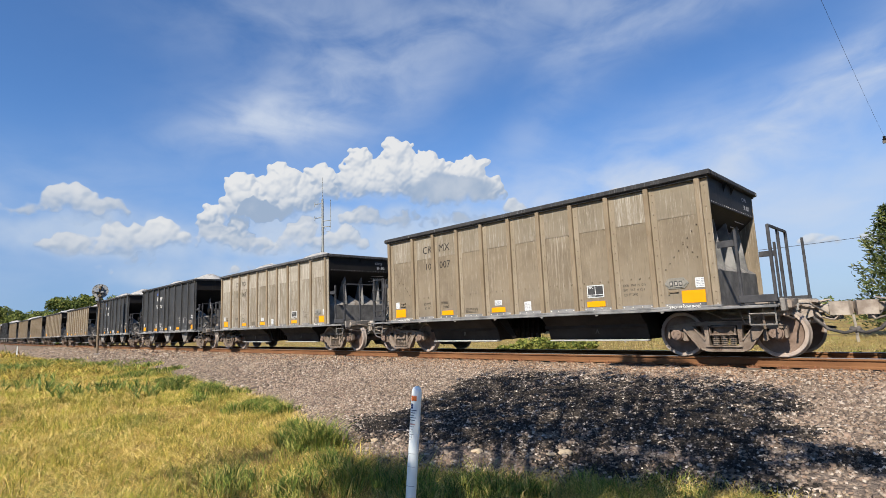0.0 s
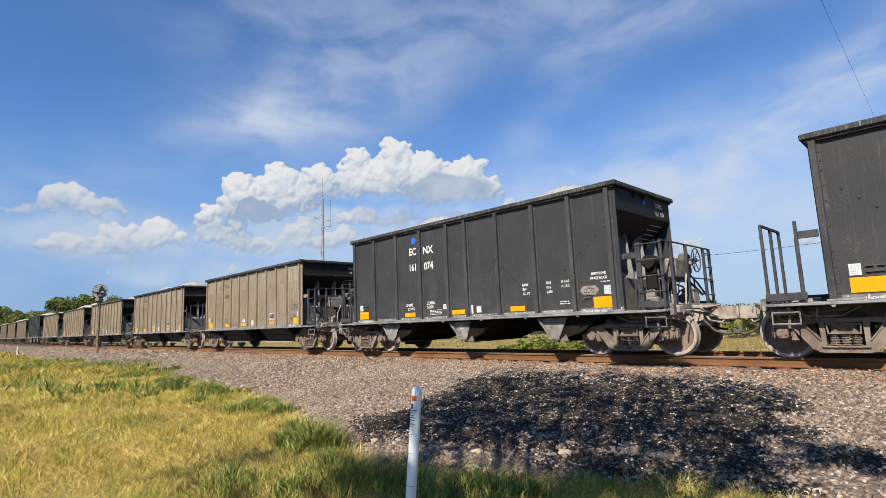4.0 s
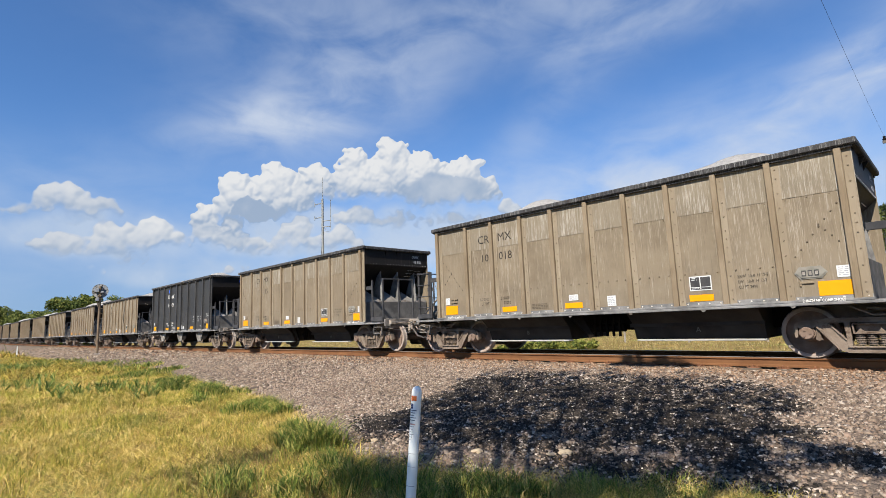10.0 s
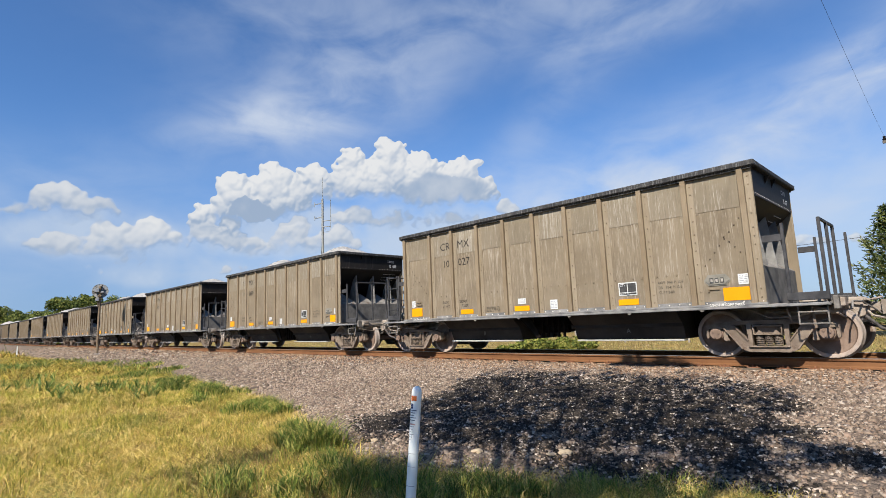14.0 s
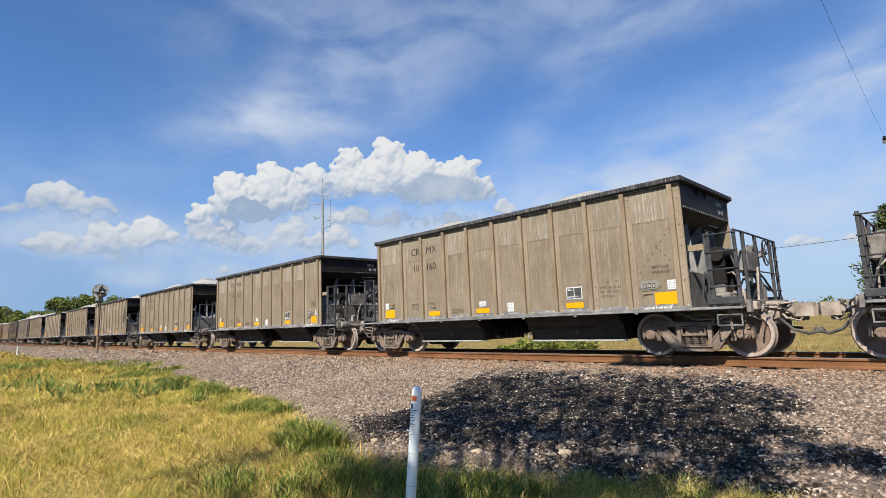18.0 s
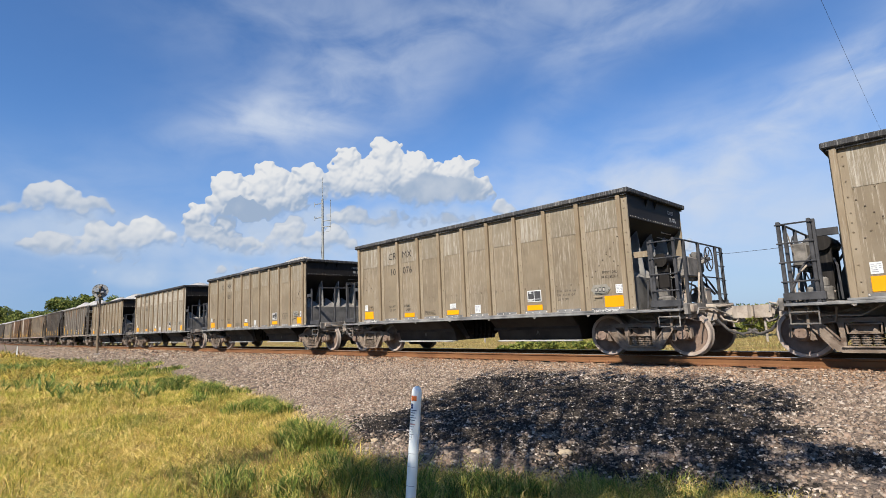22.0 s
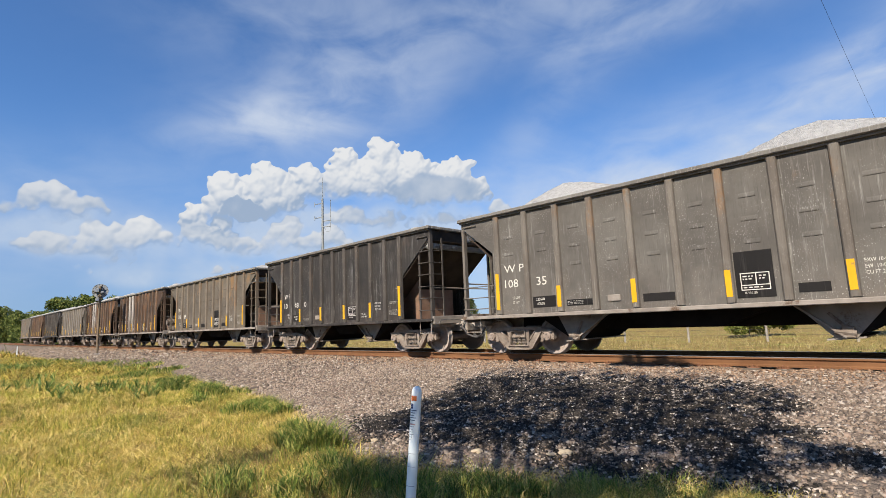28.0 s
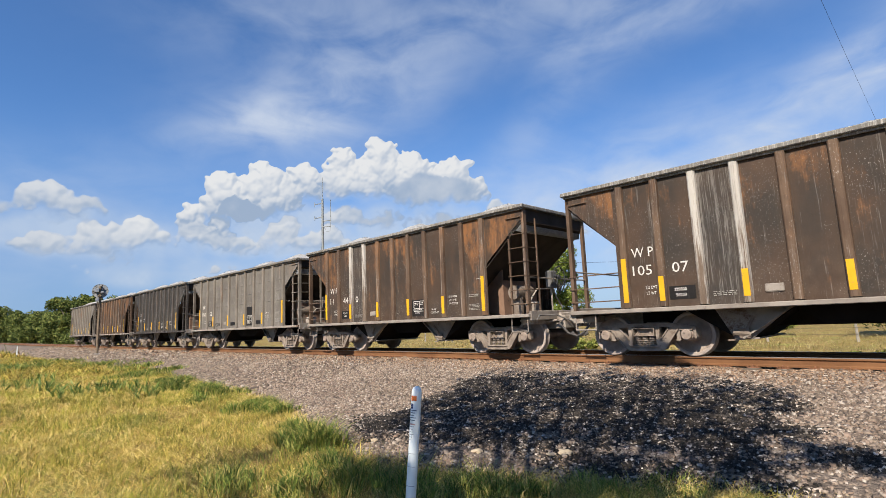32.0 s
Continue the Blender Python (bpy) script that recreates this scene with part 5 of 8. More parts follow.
        plate(car, "label_sheet", 5.70, 5.86, 1.13, 1.30, M["white"], y)
        letters(car, "A", 1.80, -1.385, 0.70, 0.10, M["text_faded"], 1, "white")
        letters(car, "C", 4.93, -1.385, 0.70, 0.10, M["text_faded"], 1, "white")
        s = Shape()
        s.lathe([(0.0, 0.0), (0.0, 0.105), (0.004, 0.105), (0.004, 0.0)], "y", (3.20, y - 0.006, 3.46), 28)
        part("paint_dot", s, M["blue"], car, "round blue paint dot")
        s = Shape()
        s.lathe([(0.0, 0.0), (0.0, 0.06), (0.004, 0.06), (0.004, 0.0)], "x", (BODY - 0.028, 0.0, top - 0.30), 20)
        part("paint_dot", s, M["blue"], car)
    bars_end = Shape()
    rnd = random.Random(9)
    for r in range(4):
        yy = 0.62
        while yy < 1.2:
            w = rnd.uniform(0.05, 0.12)
            z = top - 0.78 - 0.10 * r
            q = (top - 0.63 - z) / (top - 0.63 - 1.55) * 1.70
            bars_end.box(BODY - 0.045 - q + 0.012, BODY - 0.045 - q + 0.03, yy, yy + w, z, z + 0.04)
            yy += w + 0.03
    part("small_print", bars_end, M["text_faded"], car)
    return car


def number_car(car, colour, digits):
    """The car's own marks on its side and end."""
    tan = colour != "black"
    ink, st = (M["text_dark"], "dark") if tan else (M["text_white"], "white")
    y = PANEL_Y - (0.011 if tan else 0.004)
    if tan:
        letters(car, "CR", 1.68, y, 2.985, 0.22, ink, 1.0, st)
        letters(car, "MX", 2.38, y, 2.985, 0.22, ink, 1.0, st)
        letters(car, "10", 1.80, y + 0.005, 2.485, 0.20, ink, 1.0, st)
        letters(car, digits, 2.38, y + 0.005, 2.485, 0.21, ink, 1.0, st)
        limit, weight = {"043": ("233100", "52900"), "121": ("233100", "52900"), "063": ("232800", "53200")}.get(digits, ("233000", "53000"))
        letters(car, limit, 2.37, PANEL_Y - 0.006, 1.43, 0.075, ink, 0.9)
        letters(car, weight, 2.46, PANEL_Y - 0.006, 1.31, 0.075, ink, 0.9)
        letters(car, "CRMX", BODY - 0.026, 0.70, 3.33, 0.10, M["text_faded"], 0.9, "dark", 90)
        letters(car, digits, BODY - 0.026, 0.98, 3.15, 0.10, M["text_white"], 0.9, "white", 90)
        letters(car, "10", BODY - 0.026, 0.80, 3.15, 0.10, M["text_white"], 0.9, "white", 90)
    else:
        letters(car, "EC", 2.98, y, 3.02, 0.22, ink, 0.9, st)
        letters(car, "NX", 3.62, y, 3.00, 0.22, ink, 0.95, st)
        letters(car, "161", 2.98, y, 2.53, 0.21, ink, 0.85, st)
        letters(car, digits, 3.70 if digits[0] == "1" else 3.64, y, 2.52, 0.21, ink, 0.9, st)
        letters(car, "ECNX", BODY - 0.026, 0.70, 3.55, 0.11, M["text_white"], 0.9, "white", 90)
        letters(car, "161", BODY - 0.026, 0.66, 3.34, 0.11, M["text_white"], 0.9, "white", 90)
        letters(car, digits, BODY - 0.026, 0.95, 3.34, 0.11, M["text_white"], 0.9, "white", 90)
    if tan and digits in ("136", "121"):
        # a scrawl of thin painted lines on an end bay
        x, z, yy = (0.62, 1.75, PANEL_Y - 0.004) if digits == "136" else (9.32, 1.86, PANEL_Y - 0.004)
        s = Shape()
        s.path([(x + 0.17 * math.cos(a * 0.42), yy, z + 0.17 * math.sin(a * 0.42) + 0.03 * math.sin(a * 1.3)) for a in range(16)], 0.0035, 4)
        s.path([(x + 0.20 + 0.13 * math.cos(a * 0.42), yy, z + 0.02 + 0.14 * math.sin(a * 0.42)) for a in range(16)], 0.0035, 4)
        s.path([(x - 0.25, yy, z + 0.22), (x - 0.18, yy, z + 0.02), (x - 0.10, yy, z - 0.22), (x + 0.06, yy, z - 0.12), (x + 0.22, yy, z - 0.28)], 0.0035, 4)
        part("graffiti", s, M["print"], car, "thin scrawled paint lines")


# ---------------------------------------------------------------- slope-ended hopper cars
def slope_end_car(length, n_ribs, first, last, trucks, tone, marks, long_kind, seed):
    """An older ribbed hopper car with cut-back sides, corner posts and ladders."""
    paint, rib_paint = M["wp_" + tone], M["wp_rib_" + tone]
    car = new("hopper_car")
    top = 3.765 if long_kind else 3.835
    st = top - 0.13
    cut = 2.68 if long_kind else 2.42
    ribs = [first + (last - first) * k / (n_ribs - 1) for k in range(n_ribs)]
    left, right = first - 0.10, last + 0.19
    # side sheets, bay by bay, with the cut-back end pieces
    xs = [left] + [r + 0.08 for r in ribs[1:-1]] + [right]
    for i in range(len(xs) - 1):
        s = Shape()
        s.box(xs[i] + 0.001, xs[i + 1] - 0.001, -1.50, -1.488, 1.03, st)
        if long_kind:
            # pressed dents with a hooded upper edge
            for zm in ((3.0, 2.56) if i in (0, 1) else (3.0, 2.56, 2.13)):
                xm = (xs[i] + xs[i + 1]) / 2
                s.prism([(-1.499, zm + 0.08), (-1.506, zm + 0.05), (-1.511, zm + 0.01), (-1.509, zm - 0.010), (-1.499, zm - 0.018)], xm - 0.14, xm + 0.14, "x")
        part("side_panel", s, M["wp_limed"] if marks[1] in ("07", "44") and i == 2 else paint, car)
    s = Shape()
    s.prism([(left, st), (0.10, st), (0.10, 3.50), (left, cut)], -1.50, -1.488)
    part("side_panel", s, paint, car)
    s = Shape()
    s.prism([(right, st), (length - 0.10, st), (length - 0.10, 3.50), (right, cut)], -1.50, -1.488)
    part("side_panel", s, paint, car)
    for x in ribs:
        s = Shape()
        s.prism([(x, -1.50), (x + 0.012, -1.56), (x + 0.035, -1.583), (x + 0.085, -1.588), (x + 0.135, -1.583), (x + 0.158, -1.56), (x + 0.17, -1.50)], 1.05, st - 0.01, "z")
        limed = marks[1] in ("07", "44") and x in ribs[2:4]
        part("side_rib", s, M["wp_rib_limed"] if limed else rib_paint, car, "rib whitened by spilled lime" if limed else "")
    s = Shape()
    s.box(left, right, 1.488, 1.50, 1.03, st)
    s.prism([(left, st), (0.10, st), (0.10, 3.50), (left, cut)], 1.488, 1.50)
    s.prism([(right, st), (length - 0.10, st), (length - 0.10, 3.50), (right, cut)], 1.488, 1.50)
    part("side_sheet", s, paint, car)
    far_rib = Shape().prism([(0, 1.50), (0.02, 1.585), (0.15, 1.585), (0.17, 1.50)], 1.05, st - 0.01, "z").mesh("side_rib", rib_paint)
    for x in ribs:
        part("side_rib", far_rib, rib_paint, car, at=pose(x, 0, 0))
    for y0, y1 in ((-1.62, -1.47), (1.47, 1.62)):
        s = Shape()
        s.box(0.0, length, y0, y1, top - 0.10, top, 0.018)
        s.box(0.05, length - 0.05, y0 + 0.06, y1 - 0.04, top - 0.14, top - 0.10)
        part("top_chord", s, M["wp_cap"], car, "dust-whitened top rail")
    for x in (0.0, length - 0.14):
        part("end_chord", Shape().box(x, x + 0.14, -1.468, 1.468, top - 0.098, top - 0.003, 0.018), M["wp_cap"], car)
    for y in (-1.53, 1.53):
        part("side_sill", Shape().box(0.02, length - 0.02, y - 0.05, y + 0.05, 0.94, 1.03, 0.012), M["wp_chute"] if tone != "dark" else paint, car)
    for x, sx in ((length, 1), (0.0, -1)):
        X = lambda d: x + sx * d
        lo = lambda a, b: (min(X(a), X(b)), max(X(a), X(b)))
        edge = (length - right) if sx > 0 else left
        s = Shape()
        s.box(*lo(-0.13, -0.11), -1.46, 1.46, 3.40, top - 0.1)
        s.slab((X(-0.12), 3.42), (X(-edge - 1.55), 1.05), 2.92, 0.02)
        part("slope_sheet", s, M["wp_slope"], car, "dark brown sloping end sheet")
        for y in (-1.44, 1.44):
            s = Shape()
            s.prism([(y - 0.06, 1.0), (y + 0.06, 1.0), (y + 0.06, top - 0.11), (y - 0.06, top - 0.11)], *lo(-0.14, -0.06), "x")
            part("corner_post", s, rib_paint, car)
        for y in ((-0.45, 0.45) if long_kind else ()):
            s = Shape()
            s.box(*lo(-0.14, -0.08), y - 0.04, y + 0.04, 1.0, 3.42, 0.01)
            part("end_post", s, rib_paint, car)
        s = Shape()
        s.box(*lo(-edge - 0.85, -edge - 0.02), -0.80, -0.78, 1.0, 2.30)
        s.box(*lo(-edge - 0.06, -edge - 0.02), -0.78, 0.78, 1.0, 2.0)
        part("bulkhead", s, M["wp_inner"], car, "rusty brown inner bulkhead")
        s = Shape()
        xa = -0.14 - 0.42
        if sx > 0:
            s.box(*lo(xa - 0.05, xa), -1.50, -1.45, 1.0, 3.0, 0.006)
            for k in range(6):
                z = 1.28 + 0.36 * k
                s.rod((X(xa - 0.06), -1.52, z), (X(-0.05), -1.52, z), 0.013, 6)
            for k in range(6):
                z = 1.28 + 0.36 * k
                s.rod((X(-0.05), -1.44, z), (X(-0.05), -1.02, z), 0.013, 6)
            s.box(*lo(-0.07, -0.03), -1.04, -0.99, 1.0, 3.5, 0.006)
        else:
            for k in range(3):
                z = 1.22 + 0.30 * k
                s.rod((X(-left - 0.02), -1.52, z), (X(-0.05), -1.52, z), 0.013, 6)
        s.rod((X(-0.62), -1.53, 3.52), (X(-0.16), -1.53, 3.52), 0.014, 6)
        part("ladder", s, rib_paint, car, "steel side ladder")
        s = Shape()
        s.box(*lo(-edge, -0.02), -1.46, 1.46, 0.97, 1.01)
        s.box(*lo(-0.10, 0.0), -1.50, 1.50, 0.86, 1.10, 0.012)
        s.rod((X(-0.09), -1.4, 1.95), (X(-0.09), 1.4, 1.95), 0.02, 6)
        part("platform", s, M["wp_chute"], car, "dusty end platform")
        s = Shape()
        s.box(*lo(-1.2, 0.22), -0.34, 0.34, 0.62, 0.97, 0.02)
        part("draft_sill", s, M["coupler"], car)
        if (sx > 0) == (seed % 2 == 1):
            brake_wheel(car, X(0.02), -0.15, 2.0, sx)
            s = Shape()
            s.rod((X(-0.85), -1.05, 1.62), (X(-0.85), -0.35, 1.62), 0.19, 14)
            s.box(*lo(-1.0, -0.7), -0.95, -0.85, 1.0, 1.5)
            s.box(*lo(-1.0, -0.7), -0.55, -0.45, 1.0, 1.5)
            part("air_reservoir", s, M["truck"], car, "dust-covered air brake tank", True)
            s = Shape()
            s.box(*lo(-0.62, -0.36), -0.9, -0.5, 1.0, 1.35, 0.05)
            s.path([(X(-0.6), -0.7, 1.35), (X(-0.55), -0.4, 1.7), (X(-0.4), 0.1, 1.72), (X(-0.3), 0.4, 1.2)], 0.02, 6)
            part("brake_valve", s, M["coupler"], car)
        s = Shape()
        for d in (-0.62, -0.12):
            s.path([(X(d), -1.49, 1.0), (X(d), -1.50, 0.58)], 0.014, 6)
        s.rod((X(-0.62), -1.50, 0.60), (X(-0.12), -1.50, 0.60), 0.016, 6)
        part("step_iron", s, M["wp_chute"], car)
        s = Shape()
        s.path([(X(-0.8), -0.9, 0.86), (X(-0.3), -0.8, 0.78), (X(0.0), -0.5, 0.84), (X(0.2), -0.43, 0.84)], 0.028, 6)
        s.box(*lo(-0.5, -0.12), -1.2, -0.5, 0.76, 0.9, 0.02)
        part("brake_rigging", s, M["coupler"], car)
        coupler(car, X(0.0 if long_kind else 0.0), sx)
    s = Shape()
    s.box(0.5, length - 0.5, -0.33, 0.33, 0.58, 0.95, 0.01)
    s.box(left, right, -1.46, 1.46, 0.975, 1.0)
    part("centre_sill", s, M["under"], car)
    mid = length / 2
    for c, flip in ((mid - (2.55 if long_kind else 1.71), -1), (mid + (2.45 if long_kind else 1.50), 1)):
        s = Shape()
        a, b = c - 0.62 * 1.0, c + 0.72
        tip = c + (0.08 if flip > 0 else -0.14)
        s.prism([(a, 0.96), (b, 0.96), (tip + 0.12, 0.35), (tip - 0.16, 0.35)], -1.02, -0.99)
        s.slab((a if flip > 0 else b, 0.95), (tip, 0.37), 0.12, 0.035, at=-1.05)
        s.slab((tip - 0.3, 0.33), (tip + 0.25, 0.37), 2.0, 0.03)
        part("chute", s, M["wp_chute"], car, "dusty steel discharge chute")
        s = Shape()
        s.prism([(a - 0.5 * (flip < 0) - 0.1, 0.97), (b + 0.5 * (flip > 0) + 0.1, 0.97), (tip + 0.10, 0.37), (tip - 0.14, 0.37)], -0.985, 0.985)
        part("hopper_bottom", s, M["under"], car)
        s = Shape()
        s.rod((tip - 0.16, -1.07, 0.48), (tip + 0.14, -1.07, 0.44), 0.05, 8)
        s.box(tip - 0.07, tip + 0.12, -1.10, -1.03, 0.36, 0.56, 0.015)
        s.slab((tip + 0.05, 0.5), (tip + 0.22 * -flip, 0.80), 0.03, 0.05, at=-1.08)
        part("chute_latch", s, M["truck"], car)
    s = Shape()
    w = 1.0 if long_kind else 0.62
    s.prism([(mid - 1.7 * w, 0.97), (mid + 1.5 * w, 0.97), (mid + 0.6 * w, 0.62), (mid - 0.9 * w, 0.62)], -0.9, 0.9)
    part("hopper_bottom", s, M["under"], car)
    for x in trucks:
        truck(car, x, PALE_TRUCK)
    # reflectors on every second rib
    y = -1.589
    for i in ((0, 1, 3, 5, 7, 9, 10) if marks[1] == "07" else range(0, n_ribs, 2)):
        tall = i in (0, n_ribs - 1)
        x = ribs[i]
        plate(car, "reflector", x + 0.03, x + 0.14, 1.16, 2.10 if tall else 1.66, M["yellow"], y, "yellow reflective tape")
    y = -1.504
    ink, style = M["text_faded"] if tone in ("dark", "rust") else M["text_cream"], "dark"
    letters(car, "W P", ribs[0] + (0.27 if long_kind else 0.24), y, 2.11, 0.20, ink, 1.22 if long_kind else 0.92, style)
    letters(car, marks[0], ribs[0] + (0.27 if long_kind else 0.24), y, 1.72, 0.21, ink, 1.12, style)
    for k, mark in enumerate(marks[1:]):
        letters(car, mark, ribs[1 + k] + (0.34 if long_kind else 0.30), y, 1.72, 0.21, ink, 1.12, style)
    letters(car, "LD LMT", ribs[0] + 0.5, y, 1.42, 0.065, ink, 0.75, style)
    letters(car, "LT WT", ribs[0] + 0.5, y, 1.30, 0.065, ink, 0.75, style)
    patch_x = ribs[6] + 0.24
    plate(car, "paint_patch", ribs[1] + 0.20, ribs[2] - 0.06, 1.17, 1.44, M["end_black"], y + 0.002, "black repainted patch")
    heavy, empty = {"69": ("224900", "61100"), "07": ("229800", "56200")}.get(marks[1], ("225500", "60500"))
    letters(car, heavy, ribs[1] + 0.30, y - 0.004, 1.34, 0.065, ink, 0.9, style)
    letters(car, empty, ribs[1] + 0.33, y - 0.004, 1.23, 0.065, ink, 0.9, style)
    plate(car, "paint_patch", patch_x - 0.05, patch_x + 0.58, 1.12, 1.98 if long_kind else 1.62, M["end_black"], y + 0.002, "black repainted patch")
    s = Shape()
    px, pw = patch_x + 0.03, 0.48
    for q in ((0, pw, 0, 0.016), (0, pw, 0.304, 0.32), (0, 0.016, 0.016, 0.304), (pw - 0.016, pw, 0.016, 0.304), (0.016, pw - 0.016, 0.085, 0.10), (0.25, 0.268, 0.10, 0.304)):
        s.box(px + q[0], px + q[1], y - 0.005, y - 0.002, 1.26 + q[2], 1.26 + q[3])
    part("stencil_frame", s, ink, car, "white stencil box")
    bars(car, px + 0.04, px + 0.22, 1.44, 1.54, 2, ink, y - 0.004, 31)
    bars(car, px + 0.31, px + 0.42, 1.44, 1.54, 2, ink, y - 0.004, 32)
    bars(car, px + 0.04, px + 0.40, 1.285, 1.335, 1, ink, y - 0.004, 33)
    letters(car, "H-110-30", patch_x + 0.08, y - 0.004, 1.19, 0.045, ink, 0.85, style)
    if long_kind:
        for bay, z1 in ((2, 1.31), (4, 1.33), (7, 1.33)):
            plate(car, "paint_patch", ribs[bay] + 0.24, ribs[bay] + 0.24 + (0.66 if bay != 7 else 0.46), 1.165, z1, M["end_black"], y + 0.002, "black repainted patch")
    letters(car, "2 IN. H.F.", ribs[7] + 0.26, y, 1.27, 0.055, ink, 0.8, style)
    letters(car, "COMP. SHOES", ribs[7] + 0.26, y, 1.18, 0.055, ink, 0.7, style)
    for k, w in enumerate(("EXW 10-08", "EW  10-08", "CU FT 2300")):
        letters(car, w, ribs[8] + 0.26, y, 1.60 - 0.10 * k, 0.06, ink, 0.8, style)
    bars(car, ribs[9] + 0.28, ribs[9] + 0.62, 1.56, 1.65, 2, M["faint_pale"], y, 11)
    bars(car, ribs[2] + 0.26, ribs[2] + 0.70, 1.19, 1.29, 3, M["faint_pale"], y - 0.004, 12)
    bars(car, ribs[9] + 0.26, ribs[9] + 0.66, 1.20, 1.38, 5, M["faint_pale"], y - 0.002, 13)
    bars(car, ribs[10] + 0.30 - (0.5 if not long_kind else 0.0), ribs[10] + 0.58 - (0.5 if not long_kind else 0.0), 2.03, 2.07, 1, M["faint_pale"], y - 0.002, 14)
    s = Shape()
    s.box(ribs[3] + 0.36, ribs[3] + 0.66, y - 0.02, y + 0.003, 1.21, 1.36, 0.015)
    part("card_holder", s, M["wp_chute"], car)
    return car


# ---------------------------------------------------------------- ground, ballast and track
def track_dy(x):
    return 0.000025 * min(0.0, max(x, -130.0)) ** 2 + (0.0065 * (-130.0 - x) if x < -130 else 0.0)


def track_dz(x):
    return 0.000014 * min(0.0, max(x, -130.0)) ** 2 + (0.0036 * (-130.0 - max(x, -420.0)) if x < -130 else 0.0)


def toe(x):
    """Where the grass meets the ballast on the camera's side."""
    return float(np.interp(x, [-60, -48, -33, -27, -15, -10.6, -8.3, -6, -4.9, -3.7, -2.2, 3], [6.7, 6.7, 7.4, 7.6, 6.3, 5.6, 4.9, 4.15, 4.1, 4.6, 5.2, 5.8]))


def ground_z(x, y):
    z = -0.76 if y < 9 else -0.62
    z += 0.05 * noise.noise(Vector((x * 0.35, y * 0.35, 0.0))) + 0.02 * noise.noise(Vector((x * 1.7, y * 1.7, 4.0)))
    return z + track_dz(x)


def bed_z(x, y):
    """Top of the ballast at a place."""
    t = toe(x)
    c = YC + track_dy(x)
    prof = [(t - 1.2, -1.05), (t, -0.77), (t + 0.8, -0.66), (c - 1.9, -0.27), (c - 1.5, -0.215), (c + 1.5, -0.215), (c + 1.9, -0.27), (c + 4.0, -0.66), (c + 5.2, -0.9)]
    z = float(np.interp(y, [p[0] for p in prof], [p[1] for p in prof]))
    return z + track_dz(x) + 0.03 * noise.noise(Vector((x * 0.9, y * 0.9, 9.0)))


TOE_X = [-60, -48, -33, -27, -15, -10.6, -8.3, -6, -4.9, -3.7, -2.2, 3]
TOE_Y = [6.7, 6.7, 7.4, 7.6, 6.3, 5.6, 4.9, 4.15, 4.1, 4.6, 5.2, 5.8]


def spill(x, y):
    """How much of the bank is covered by the spilled black stone, 0 to 1."""
    left = np.interp(y, [4.9, 6.6, 7.8, 9.3, 10.2], [-7.4, -7.75, -8.05, -8.35, -7.6])
    right = np.interp(y, [5.6, 7.3, 9.3, 10.2], [-1.25, -1.35, -1.8, -2.9])
    low = np.interp(x, [-7.4, -6.2, -5.9, -4.6, -4.1, -3.0, -2.5, -1.6], [4.85, 5.05, 5.4, 5.72, 5.78, 5.65, 5.8, 5.6])
    d = np.minimum(np.minimum(x - left, right - x), np.minimum(y - low, 10.25 - y))
    wob = np.array([0.42 * noise.noise(Vector((a * 1.1, b * 1.1, 2.0))) + 0.25 * noise.noise(Vector((a * 3.1, b * 2.6, 5.0))) for a, b in zip(x, y)])
    d = np.clip((d + wob + 0.05) / 0.55, 0, 1)
    d = d * d * (3 - 2 * d) * np.interp(y, [5.0, 5.9, 6.3, 6.8, 8.3, 9.2, 10.2], [0.85, 0.80, 0.68, 0.92, 0.90, 0.68, 0.34])
    d = d * np.clip(1.0 + 1.1 * wob, 0.5, 1.1)
    e = np.hypot((x + 0.93) / 0.42, (y - 6.68) / 0.30)
    d = np.maximum(d, 0.8 * np.clip(1.5 - e, 0, 1))
    # a tongue of it beside the grass
    e = np.hypot((x + 6.80) / 0.70, (y - 5.35) / 0.42)
    d = np.maximum(d, 0.9 * np.clip(1.7 - e + 0.8 * wob, 0, 1))
    dirt = 0.80 * np.clip((5.9 - y) / 0.4, 0, 1) * np.clip((y - low + 0.9) / 0.5, 0, 1) * (x > -6.6) * (x < -1.4)
    return np.clip(np.maximum(d, dirt), 0, 0.93)


def spaced(limits):
    out = []
    for a, b, step in limits:
        out += list(np.arange(a, b, step))
    return out


def sheet(name, xs, ys, height, mat, label, kind="structure"):
    v = [(x, y, height(x, y)) for x in xs for y in ys]
    ny = len(ys)
    f = np.array([(i * ny + j, (i + 1) * ny + j, (i + 1) * ny + j + 1, i * ny + j + 1) for i in range(len(xs) - 1) for j in range(ny - 1)])
    me = raw_mesh(name, np.array(v), f, mat)
    me.shade_smooth()
    return tagged(new(name, me), label, "ground", kind=kind)


